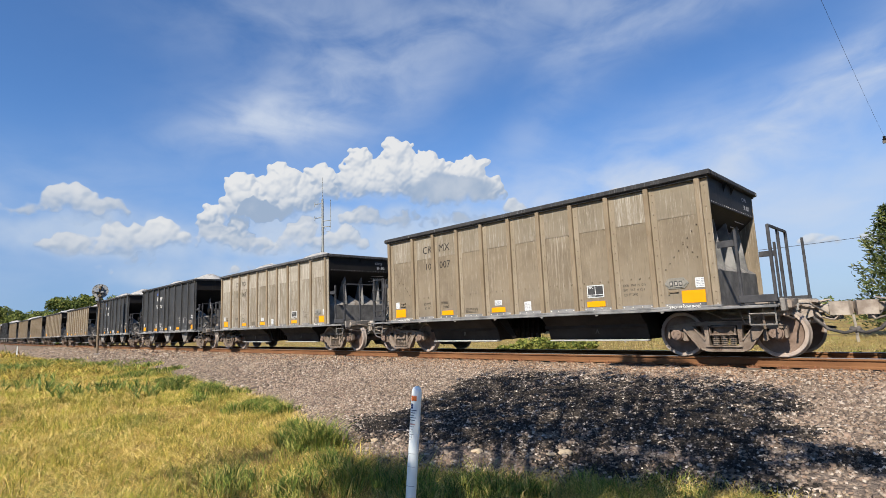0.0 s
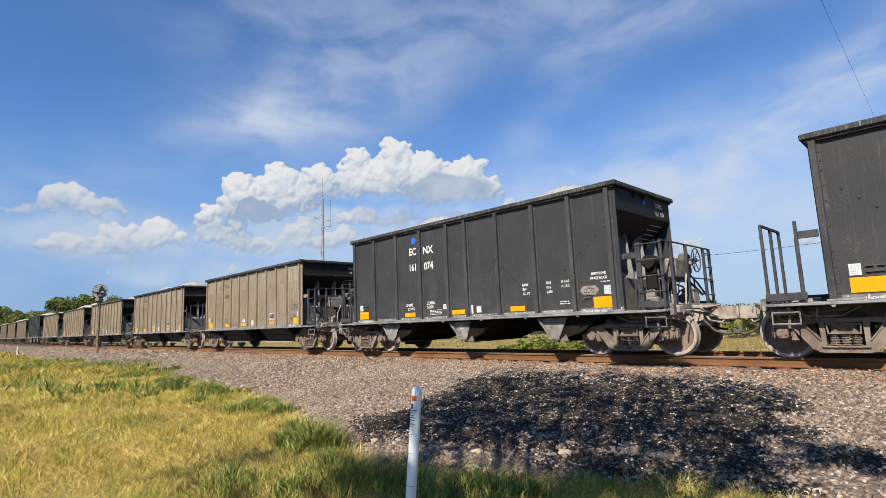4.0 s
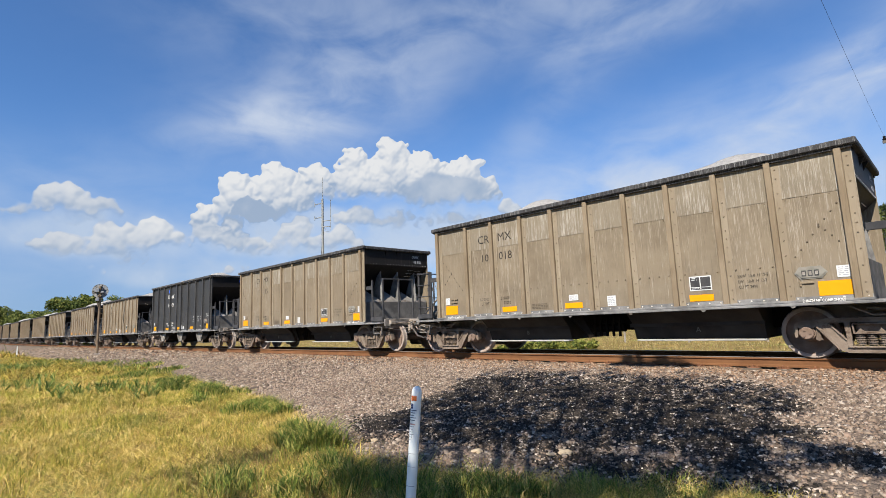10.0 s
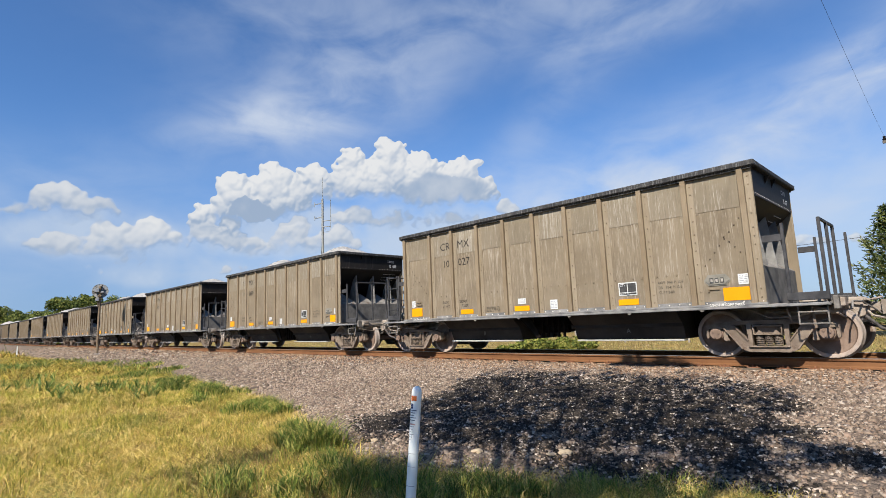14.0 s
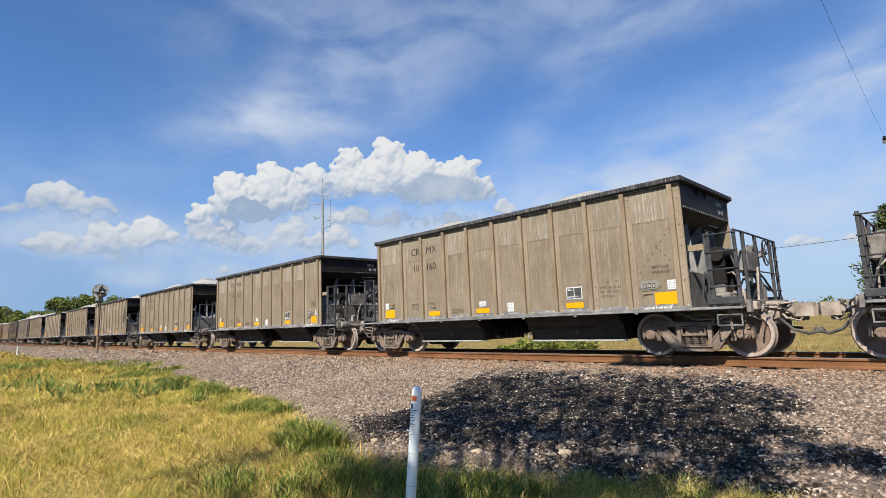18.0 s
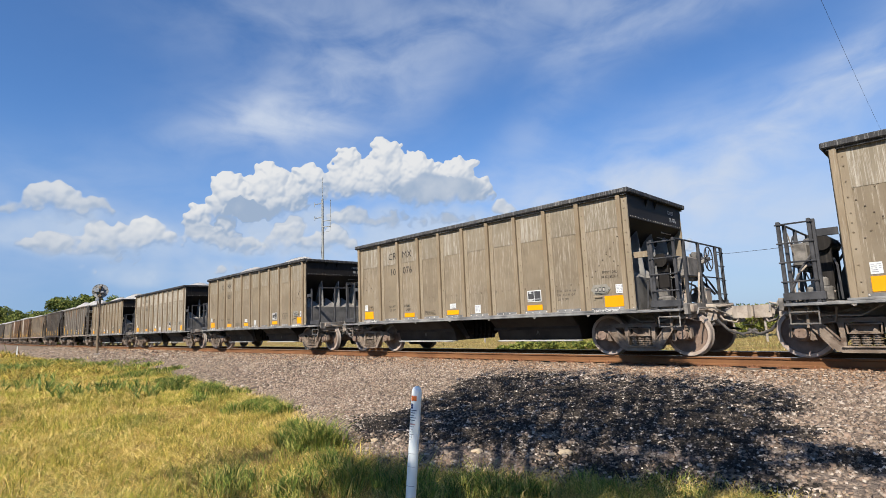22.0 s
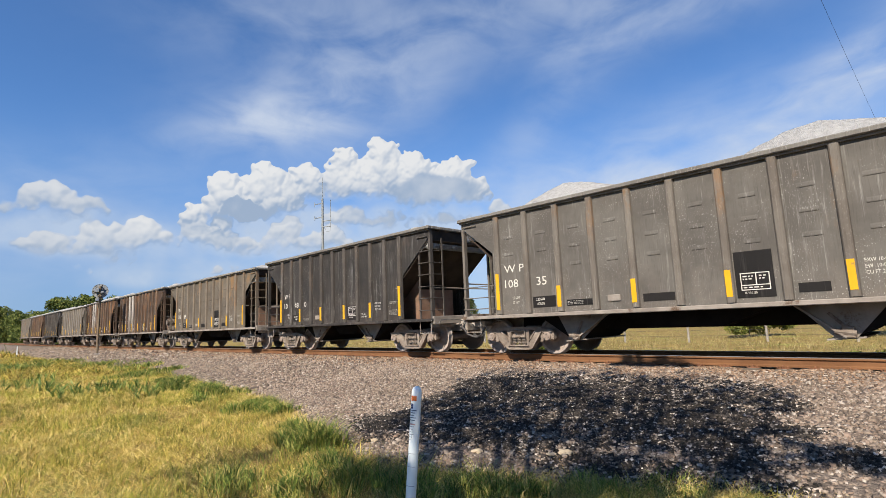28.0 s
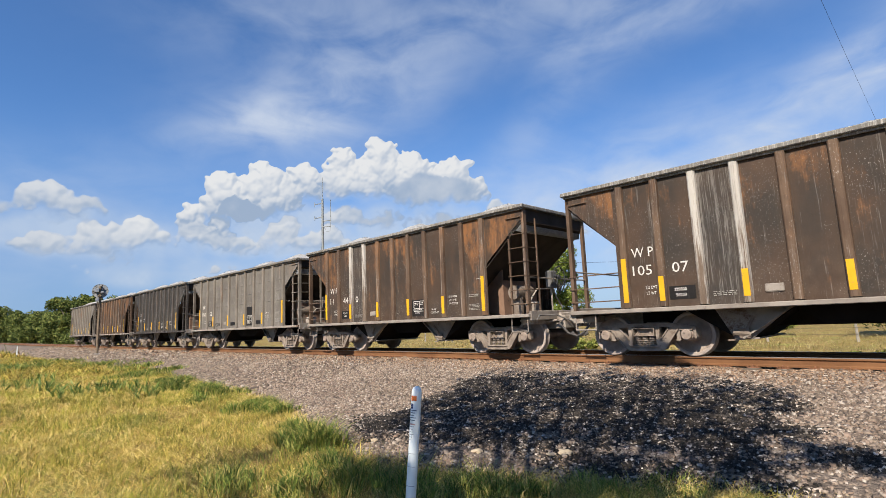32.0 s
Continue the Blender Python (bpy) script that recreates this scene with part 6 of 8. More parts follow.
def build_ground():
    xs = spaced([(-4000, -400, 400), (-400, -100, 25), (-100, -36, 4), (-36, 6, 0.5), (6, 40, 4), (40, 400, 40), (400, 4001, 400)])
    ys = spaced([(-4000, -400, 400), (-400, -20, 40), (-20, -2, 2), (-2, 9, 0.5), (9, 40, 3), (40, 400, 40), (400, 4001, 400)])
    sheet("ground", xs, ys, ground_z, M["soil"], "dry mown grass and bare soil beside the railway")
    xs = spaced([(-420, -60, 10), (-60, -20, 2), (-20, -10, 0.4), (-10, 1, 0.2), (1, 5, 0.4), (5, 330, 10)])
    v, f = [], []
    offs = 40
    for x in xs:
        t, c = toe(x) - 1.2, YC + track_dy(x)
        for j in range(offs + 1):
            y = t + (c + 5.2 - t) * j / offs
            v.append((x, y, bed_z(x, y)))
    n = offs + 1
    f = np.array([(i * n + j, (i + 1) * n + j, (i + 1) * n + j + 1, i * n + j + 1) for i in range(len(xs) - 1) for j in range(offs)])
    me = raw_mesh("ballast_bed", np.array(v), f, M["ballast"])
    me.shade_smooth()
    v = np.array(v)
    me.attributes.new("spill", "FLOAT", "POINT").data.foreach_set("value", np.ascontiguousarray(np.where((v[:, 0] > -9.5) & (v[:, 0] < 0.5), spill(v[:, 0], v[:, 1]), 0.0), dtype=np.float32))
    tagged(new("ballast_bed", me), "pinkish grey crushed stone bed under the track", "ballast", kind="structure")


build_ground()


def build_track():
    track = tagged(new("railway_track"), "rusty rails on ties in crushed stone ballast", "track", kind="structure")
    prof = [(-0.075, -0.18), (-0.075, -0.168), (-0.02, -0.150), (-0.009, -0.135), (-0.009, -0.055), (-0.036, -0.040), (-0.036, -0.008), (-0.028, 0.0),
            (0.028, 0.0), (0.036, -0.008), (0.036, -0.040), (0.009, -0.055), (0.009, -0.135), (0.02, -0.150), (0.075, -0.168), (0.075, -0.18)]
    xs = spaced([(-420, -130, 10), (-130, 330, 10)])
    for side in (-1, 1):
        v = [(x, YC + track_dy(x) + side * 0.753 + a, track_dz(x) + b) for x in xs for a, b in prof]
        m = len(prof)
        body, head = Shape(), Shape()
        body.add(v, [(i * m + j, i * m + j + 1, (i + 1) * m + j + 1, (i + 1) * m + j) for i in range(len(xs) - 1) for j in list(range(0, 6)) + list(range(9, 15))])
        head.add(v, [(i * m + j, i * m + j + 1, (i + 1) * m + j + 1, (i + 1) * m + j) for i in range(len(xs) - 1) for j in (6, 7, 8)])
        rail = new("rail", joined("rail", [(body, M["rail"]), (head, M["rail_top"])], False))
        rail.parent = track
        tagged(rail, "rusty steel rail with a worn bright head")
        # spikes, plates and anchors along the foot
        s = Shape()
        x = -46.0
        while x < 6:
            y, z = YC + track_dy(x) + side * 0.753, track_dz(x)
            s.box(x - 0.09, x + 0.09, y - 0.16, y + 0.16, z - 0.197, z - 0.182)
            for q in (-1, 1):
                s.box(x - 0.05, x - 0.02, y + q * 0.095 - 0.02, y + q * 0.095 + 0.02, z - 0.182, z - 0.142, 0.005)
                s.box(x + 0.03, x + 0.06, y + q * 0.12 - 0.018, y + q * 0.12 + 0.018, z - 0.182, z - 0.150, 0.005)
            s.box(x - 0.14, x - 0.11, y - 0.10, y + 0.10, z - 0.20, z - 0.165)
            x += 0.50
        tagged(part("spikes_and_plates", s, M["spike"], track), kind="stuff")
    tie = Shape().box(-0.115, 0.115, -1.30, 1.30, -0.36, -0.198, 0.012).mesh("tie", M["tie"])
    x = -30.0
    while x < 4:
        part("tie", tie, M["tie"], track, at=pose(x, YC + track_dy(x), track_dz(x) + random.uniform(-0.006, 0.004), 0, 0, random.uniform(-0.6, 0.6)))
        x += 0.50
    far = Shape()
    for a, b in ((-130, -30.2), (4.2, 60)):
        x = a
        while x < b:
            far.box(x - 0.115, x + 0.115, YC + track_dy(x) - 1.3, YC + track_dy(x) + 1.3, track_dz(x) - 0.36, track_dz(x) - 0.198)
            x += 0.5
    tagged(part("far_ties", far, M["tie"], track), kind="stuff")


build_track()


def stone_mesh(name, rng, pts, r, mat, label):
    cube = np.array([(x, y, z) for x in (-1, 1) for y in (-1, 1) for z in (-1, 1)], dtype=float)
    quads = np.array([(0, 1, 3, 2), (4, 6, 7, 5), (0, 4, 5, 1), (2, 3, 7, 6), (1, 5, 7, 3)])
    n = len(r)
    v = cube[None] * (1 + rng.uniform(-0.62, 0.25, (n, 8, 3)))
    v *= rng.uniform(0.6, 1.15, (n, 1, 3)) * r[:, None, None] * np.array([1.15, 1.0, 0.8])
    a = rng.uniform(0, 6.283, n)
    b = rng.uniform(-0.7, 0.7, n)
    ca, sa, cb, sb = np.cos(a)[:, None], np.sin(a)[:, None], np.cos(b)[:, None], np.sin(b)[:, None]
    x, y, z = v[..., 0], v[..., 1], v[..., 2]
    y, z = y * cb - z * sb, y * sb + z * cb
    x, y = x * ca - y * sa, x * sa + y * ca
    v = np.stack([x, y, z], -1) + pts[:, None] + np.array([0, 0, 1.0]) * (r * 0.35)[:, None, None]
    f = (quads[None] + (np.arange(n) * 8)[:, None, None]).reshape(-1, 4)
    return tagged(new(name, raw_mesh(name, v.reshape(-1, 3), f, mat)), label, "ballast", kind="stuff")


def scatter_stones():
    rng = np.random.default_rng(5)
    pts, sizes, black, dusty = [], [], [], []
    for x0, x1, per, r0, r1 in ((-13, 1.2, 1500, 0.008, 0.020), (-30, -13, 320, 0.013, 0.030), (-80, -30, 60, 0.024, 0.055)):
        n = int((x1 - x0) * 7.4 * per)
        x = rng.uniform(x0, x1, n)
        y = rng.uniform(4.0, 11.4, n)
        lo = np.interp(x, TOE_X, TOE_Y)
        sandy = np.zeros(n)
        for cx, cy, rr in ((-6.17, 4.56, 0.40), (-4.47, 4.93, 0.30), (-3.51, 5.35, 0.26), (-1.0, 5.97, 0.34)):
            sandy = np.maximum(sandy, np.clip(1.6 - np.hypot((x - cx) / rr, (y - cy) / (rr * 0.8)), 0, 1))
        keep = (y > lo + rng.normal(0, 0.22, n) - 0.15) & (y < 11.28) & (rng.uniform(0, 1, n) > 0.75 * sandy)
        x, y = x[keep], y[keep]
        pts.append(np.array([(a, b, bed_z(a, b)) for a, b in zip(x, y)]))
        m = spill(x, y) if x0 > -14 else np.zeros(len(x))
        m = m * (1 - sandy[keep])
        u = rng.uniform(0, 1, len(x))
        black.append(u < m * 0.72), dusty.append((u >= m * 0.72) & (rng.uniform(0, 1, len(x)) < m * 1.1))
        sizes.append(np.minimum(rng.gamma(8.0, (r0 + r1) / 16.0, len(x)), r1 * 1.6))
    pts, r, black, dusty = np.concatenate(pts), np.concatenate(sizes), np.concatenate(black), np.concatenate(dusty)
    rusty = ~(black | dusty) & (rng.uniform(0, 1, len(r)) < np.interp(pts[:, 1] - np.array([track_dy(q) for q in pts[:, 0]]), [9.6, 10.4, 11.3], [0.0, 0.35, 0.85]))
    clean = ~(black | dusty | rusty)
    stone_mesh("rusty_stones", rng, pts[rusty], r[rusty], M["stone_rusty"], "rust-tinted ballast stones beside the rail")
    stone_mesh("ballast_stones", rng, pts[clean], r[clean], M["stone"], "loose angular pinkish grey ballast stones")
    stone_mesh("dusty_stones", rng, pts[dusty], r[dusty] * 0.85, M["stone_dusty"], "grey ballast stones dulled by black dust")
    # black stone spilled on the bank, with its fines
    n = 34000
    x, y = rng.uniform(-8.6, -0.4, n), rng.uniform(4.7, 10.3, n)
    keep = rng.uniform(0, 1, n) < spill(x, y) ** 1.5 * 0.8
    x, y = x[keep], y[keep]
    fines = np.array([(a, b, bed_z(a, b) + 0.004) for a, b in zip(x, y)])
    stone_mesh("black_stones", rng, np.concatenate([pts[black], fines]), np.concatenate([r[black] * 0.9, rng.uniform(0.009, 0.019, len(x))]), M["stone_black"],
               "spilled black stones scattered over the pale ballast")
    # a few paler lumps of rock low on the bank
    for x, y, r in ((-3.51, 5.42, 0.075), (-4.47, 4.95, 0.06), (-3.62, 5.30, 0.05), (-6.1, 4.62, 0.05)):
        s = Shape()
        bm = bmesh.new()
        bmesh.ops.create_icosphere(bm, subdivisions=3, radius=1.0)
        for q in bm.verts:
            k = 1 + 0.55 * noise.noise(q.co * 1.9 + Vector((x * 3, y * 3, 0))) + 0.22 * noise.noise(q.co * 5.0)
            q.co = Vector((q.co.x * r * 1.25 * k, q.co.y * r * k, q.co.z * r * 0.42 * k))
        bm.verts.index_update()
        s.add([q.co[:] for q in bm.verts], [[q.index for q in f.verts] for f in bm.faces])
        bm.free()
        ob = new("rock", s.mesh("rock", M["pale_rock"], True))
        ob.matrix_basis = pose(x, y, bed_z(x, y) + r * 0.12)
        tagged(ob, "pale sandy lump of rock on the ballast bank", "rock", "rocks on the bank")


M["pale_rock"] = surface("pale_sandy_rock", (0.28, 0.215, 0.14), (0.44, 0.36, 0.25), 0.95, 0.0, 5.0, 30.0, 0.7)
scatter_stones()


# ---------------------------------------------------------------- grass
def blades(name, places, heights, mat, label, width=0.006, lean=0.5, seed=1, wide_leaf=False):
    """Bent blades: one short quad and a tip each."""
    rng = np.random.default_rng(seed)
    p = np.asarray(places)
    h = np.asarray(heights)[:, None]
    n = len(p)
    a = rng.uniform(0, 6.283, n)[:, None]
    side = np.concatenate([np.cos(a), np.sin(a), 0 * a], 1)
    b = rng.uniform(0, 6.283, n)[:, None]
    bend = np.concatenate([np.cos(b), np.sin(b), 0 * b], 1) * h * rng.uniform(0.15, 1.0, (n, 1)) * lean
    up = np.array([[0, 0, 1.0]])
    w = (np.asarray(width) * np.ones(n))[:, None] * rng.uniform(0.6, 1.4, (n, 1))
    mid = p + up * h * 0.6 + bend * 0.35
    tip = p + up * h * rng.uniform(0.75, 1.0, (n, 1)) + bend
    k = 1.3 if wide_leaf else 0.75
    v = np.stack([p - side * w, p + side * w, mid + side * w * k, mid - side * w * k, tip], 1).reshape(-1, 3)
    i = (np.arange(n) * 5)[:, None]
    f = np.concatenate([i + np.array([[0, 1, 2]]), i + np.array([[0, 2, 3]]), i + np.array([[3, 2, 4]])], 0)
    return tagged(new(name, raw_mesh(name, v, f, mat)), label, "grass", kind="stuff")


def fast_ground(x, y):
    return np.array([ground_z(a, b) for a, b in zip(x, y)])


def build_grass():
    rng = np.random.default_rng(11)
    toe_x, toe_y = TOE_X, TOE_Y
    dry, dry_h, dry_w = [], [], []
    green, green_h, green_w = [], [], []
    for x0, x1, y0, y1, n, h0, h1, w in ((-12, -0.5, 0.6, 6.2, 92000, 0.03, 0.13, 0.0019), (-26, -12, 0.6, 8, 56000, 0.04, 0.14, 0.0036),
                                         (-60, -26, 1.5, 9, 26000, 0.10, 0.30, 0.014), (-140, -60, 3, 11, 9000, 0.2, 0.6, 0.04), (-420, -140, 2, 12, 3000, 0.4, 0.9, 0.12)):
        x, y = rng.uniform(x0, x1, n), rng.uniform(y0, y1, n)
        keep = y < np.interp(x, toe_x, toe_y) + rng.normal(0, 0.20, n) - 0.05
        x, y = x[keep], y[keep]
        patch = np.array([noise.noise(Vector((a * 0.32, b * 0.45, 3.3))) + 0.6 * noise.noise(Vector((a * 1.1, b * 1.3, 7.7))) for a, b in zip(x, y)])
        z = fast_ground(x, y)
        edge = np.interp(x, toe_x, toe_y) - y
        front = (x > -7.5) & (y < 4.9) & (x > -6.8 + 0.0 * y)
        is_green = (patch + rng.normal(0, 0.22, len(x)) > np.where(edge < 1.0, 0.52, 0.64)) | (front & (rng.uniform(0, 1, len(x)) < 0.34))
        clump = np.array([noise.noise(Vector((a * 2.3, b * 2.3, 1.1))) for a, b in zip(x, y)])
        h = rng.uniform(h0, h1, len(x)) * np.clip(0.85 + 1.1 * clump, 0.25, 1.8)
        pts = np.stack([x, y, z - 0.01], 1)
        dry.append(pts[~is_green]), dry_h.append(h[~is_green]), dry_w.append(np.full((~is_green).sum(), w))
        tall = np.where(front[is_green], 1.7, 1.5)
        green.append(pts[is_green]), green_h.append(h[is_green] * tall), green_w.append(np.full(is_green.sum(), w * 1.1))
    n = 26000
    x, y = rng.uniform(-14, 9, n), rng.uniform(-11, 5.5, n)
    keep = (y < np.minimum(np.interp(x, toe_x, toe_y), 5.5)) & ((y < 0.6) | (x > -0.5)) & (np.hypot(x, y) > 0.5)
    x, y = x[keep], y[keep]
    dry.append(np.stack([x, y, fast_ground(x, y) - 0.01], 1)), dry_h.append(rng.uniform(0.05, 0.18, len(x))), dry_w.append(np.full(len(x), 0.004))
    # green tufts along the toe of the bank and in the mown strip
    for cx, cy, r, n, h0, h1 in ((-6.55, 3.95, 0.45, 2200, 0.24, 0.55), (-7.05, 3.80, 0.30, 700, 0.16, 0.36), (-8.2, 4.55, 0.4, 700, 0.10, 0.26), (-10.6, 4.85, 0.55, 1900, 0.14, 0.36), (-9.9, 5.15, 0.35, 700, 0.14, 0.32),
                                 (-11.4, 5.55, 0.45, 1000, 0.12, 0.30), (-14.2, 5.45, 0.75, 2600, 0.18, 0.46), (-13.1, 4.75, 0.45, 800, 0.12, 0.28), (-17.0, 5.45, 0.8, 2200, 0.18, 0.44), (-15.6, 5.9, 0.6, 1200, 0.14, 0.34),
                                 (-19.2, 6.3, 1.0, 1600, 0.14, 0.34), (-23.5, 5.9, 1.4, 1700, 0.15, 0.36), (-24.5, 7.3, 1.2, 1500, 0.15, 0.36), (-29.0, 7.2, 1.6, 1500, 0.2, 0.4), (-34, 6.9, 2.0, 1500, 0.2, 0.45), (-43, 6.2, 2.5, 1300, 0.2, 0.5),
                                 (-5.8, 2.45, 0.6, 700, 0.12, 0.32), (-5.1, 2.9, 0.5, 650, 0.14, 0.38), (-4.65, 3.25, 0.45, 800, 0.16, 0.46), (-4.0, 3.55, 0.42, 620, 0.18, 0.46), (-3.55, 3.9, 0.45, 620, 0.14, 0.38),
                                 (-3.2, 4.2, 0.5, 600, 0.12, 0.28), (-2.75, 4.7, 0.5, 520, 0.08, 0.20), (-2.1, 5.05, 0.5, 560, 0.08, 0.20), (-1.5, 5.1, 0.45, 300, 0.06, 0.16), (-5.6, 3.5, 0.4, 500, 0.12, 0.30)):
        n = int(n * 0.6)
        sub = rng.normal(0, r * 0.46, (9, 2)) * np.array([1.0, 0.8])
        pick = sub[rng.integers(0, 9, n)] + rng.normal(0, r * 0.15, (n, 2))
        q = np.hypot(pick[:, 0], pick[:, 1]) / r
        x, y = cx + pick[:, 0], cy + pick[:, 1]
        z = np.maximum(fast_ground(x, y), np.array([bed_z(i, j) for i, j in zip(x, y)]))
        green.append(np.stack([x, y, z - 0.01], 1)), green_h.append(rng.uniform(h0, h1, n) * np.clip(1.15 - 0.55 * q, 0.3, 1.1)), green_w.append(np.full(n, 0.0046 + 0.0003 * abs(cx)))
    blades("dry_grass", np.concatenate(dry), np.concatenate(dry_h), M["dry"], "short dry straw-coloured grass", np.concatenate(dry_w), 3.0, 2)
    blades("green_grass", np.concatenate(green), np.concatenate(green_h), M["green"], "green grass tufts among the dry grass", np.concatenate(green_w), 1.1, 3)
    # loose yellow-green wisps, in clumps with bare straw between them
    n = 52000
    x, y = -1.2 - 27.0 * rng.uniform(0, 1, n) ** 1.35, rng.uniform(0.6, 7.2, n)
    clump = np.array([noise.noise(Vector((a * 0.9, b * 1.5, 2.2))) + 0.7 * noise.noise(Vector((a * 2.6, b * 3.4, 6.1))) for a, b in zip(x, y)])
    keep = (y < np.interp(x, toe_x, toe_y) + 0.05) & (clump + rng.normal(0, 0.12, n) > 0.12)
    x, y, clump = x[keep], y[keep], clump[keep]
    blades("grass_wisps", np.stack([x, y, fast_ground(x, y) - 0.01], 1), rng.uniform(0.07, 0.25, len(x)) * np.clip(0.7 + clump, 0.6, 1.4), M["wisp"], "thin yellow-green wisps of grass in the dry strip",
           0.0016 + 0.00016 * np.abs(x), 1.5, 12)
    # small tussocks with bare straw between them
    tp, th, tw = [], [], []
    for _ in range(1050):
        cx, cy = -2.2 - 15.0 * rng.uniform(0, 1) ** 1.25, rng.uniform(0.7, 6.2)
        if cy > np.interp(cx, toe_x, toe_y) - 0.1 or noise.noise(Vector((cx * 0.5, cy * 0.7, 8.8))) < -0.22:
            continue
        k, r = int(rng.integers(14, 44)), rng.uniform(0.03, 0.10)
        x, y = cx + rng.normal(0, r, k), cy + rng.normal(0, r, k)
        tp.append(np.stack([x, y, fast_ground(x, y) - 0.01], 1)), th.append(rng.uniform(0.06, 0.17, k) * rng.uniform(0.7, 1.5)), tw.append(np.full(k, 0.0017 + 0.00016 * abs(cx)))
    blades("grass_tussocks", np.concatenate(tp), np.concatenate(th), M["tussock"], "small olive-green tussocks in the mown straw", np.concatenate(tw), 1.2, 15)
    # cut straw lying in the mown strip
    n = 64000
    x, y = -1.5 - 26.0 * rng.uniform(0, 1, n) ** 1.5, rng.uniform(0.6, 6.5, n)
    keep = y < np.interp(x, toe_x, toe_y) + 0.1
    x, y = x[keep], y[keep]
    blades("cut_straw", np.stack([x, y, fast_ground(x, y) + 0.01], 1), rng.uniform(0.03, 0.13, len(x)), M["straw"], "pale cut straw lying on the ground", 0.0016 + 0.00015 * np.abs(x), 4.5, 8)
    n = 900
    x, y = rng.normal(-6.45, 0.26, n), rng.normal(3.32, 0.20, n)
    blades("brown_thatch", np.stack([x, y, fast_ground(x, y) + 0.01], 1), rng.uniform(0.02, 0.06, n), M["thatch"], "reddish brown dead grass lying flat", 0.004, 4.0, 9)
    # broad-leaved weeds in two loose rows
    wp, wh = [], []
    for cx, cy, r, n in ((-17.9, 3.2, 0.7, 420), (-18.3, 4.0, 0.6, 380), (-17.2, 4.5, 0.5, 260), (-37.5, 3.8, 1.0, 560), (-36.0, 4.6, 1.0, 520), (-34, 3.2, 0.9, 300), (-22.5, 2.2, 0.6, 260), (-21.0, 2.9, 0.5, 260), (-24.5, 3.4, 0.6, 260), (-15.4, 4.2, 0.4, 160)):
        for _ in range(n // 38):
            a, q = rng.uniform(0, 6.283), 1.3 * r * math.sqrt(rng.uniform(0, 1))
            k = int(rng.integers(7, 13))
            x, y = cx + q * math.cos(a) + rng.normal(0, 0.02, k), cy + q * math.sin(a) * 0.6 + rng.normal(0, 0.02, k)
            wp.append(np.stack([x, y, fast_ground(x, y) + rng.uniform(0.0, 0.22, k)], 1)), wh.append(rng.uniform(0.14, 0.34, k))
    blades("broad_leaf_weeds", np.concatenate(wp), np.concatenate(wh), M["weed"], "clumps of broad-leaved green weeds", 0.013, 1.6, 4, True)
    # pasture behind the train
    n = 30000
    x, y = rng.uniform(-45, 8, n), 17.0 + rng.gamma(2.0, 6.0, n)
    pts = np.stack([x, y, fast_ground(x, y)], 1)
    blades("field_grass", pts, rng.uniform(0.06, 0.24, n), M["field"], "dry golden pasture grass", 0.007, 1.6, 5)


M["wisp"] = island_mat("yellow_green_wisp", [(0.370, 0.35, 0.058), (0.210, 0.230, 0.030), (0.510, 0.43, 0.090), (0.290, 0.29, 0.040), (0.140, 0.16, 0.022), (0.600, 0.49, 0.130), (0.320, 0.31, 0.048), (0.180, 0.20, 0.028)], 0.75, 0.8, 0.0, 0.15)
M["tussock"] = island_mat("olive_tussock_blade", [(0.17, 0.180, 0.028), (0.28, 0.260, 0.045), (0.090, 0.105, 0.018), (0.40, 0.33, 0.070), (0.21, 0.205, 0.032), (0.48, 0.37, 0.09), (0.13, 0.140, 0.022)], 0.75, 0.8, 0.0, 0.12)
M["thatch"] = island_mat("dead_brown_grass", [(0.20, 0.10, 0.05), (0.28, 0.15, 0.075), (0.14, 0.075, 0.04), (0.36, 0.23, 0.11)], 0.9, 0.6, 0.0, 0.1)
M["straw"] = island_mat("cut_straw_blade", [(0.690, 0.51, 0.170), (0.560, 0.40, 0.105), (0.780, 0.62, 0.250), (0.430, 0.28, 0.070), (0.230, 0.15, 0.040)], 0.8, 0.6, 0.0, 0.15)
M["field"] = island_mat("field_grass_blade", [(0.34, 0.27, 0.115), (0.28, 0.23, 0.085), (0.40, 0.33, 0.16), (0.22, 0.21, 0.065), (0.32, 0.26, 0.11)], 0.8, 0.8, 0.0, 0.2)
build_grass()


# ---------------------------------------------------------------- trees and bushes
def leaf_cloud(rng, centres, radii, per, size, flat=0.0):
    """Small leaf quads in clumps; more of them near each clump's skin."""
    v = []
    for c, r, n in zip(centres, radii, per):
        d = rng.normal(0, 1, (n, 3))
        d /= np.linalg.norm(d, axis=1)[:, None]
        rad = r * rng.uniform(0.25, 1.0, n) ** 0.5
        p = np.asarray(c) + d * rad[:, None] * np.array([1, 1, 0.8])
        a = rng.normal(0, 1, (n, 3))
        a[:, 2] *= 1 - flat
        a /= np.linalg.norm(a, axis=1)[:, None]
        b = np.cross(a, d + rng.normal(0, 0.5, (n, 3)))
        b /= np.linalg.norm(b, axis=1)[:, None] + 1e-6
        s = size * rng.uniform(0.6, 1.4, (n, 1))
        v.append(np.stack([p - a * s, p - b * s * 0.5, p + a * s, p + b * s * 0.5], 1))
    v = np.concatenate(v).reshape(-1, 3)
    f = np.arange(len(v)).reshape(-1, 4)
    return v, f


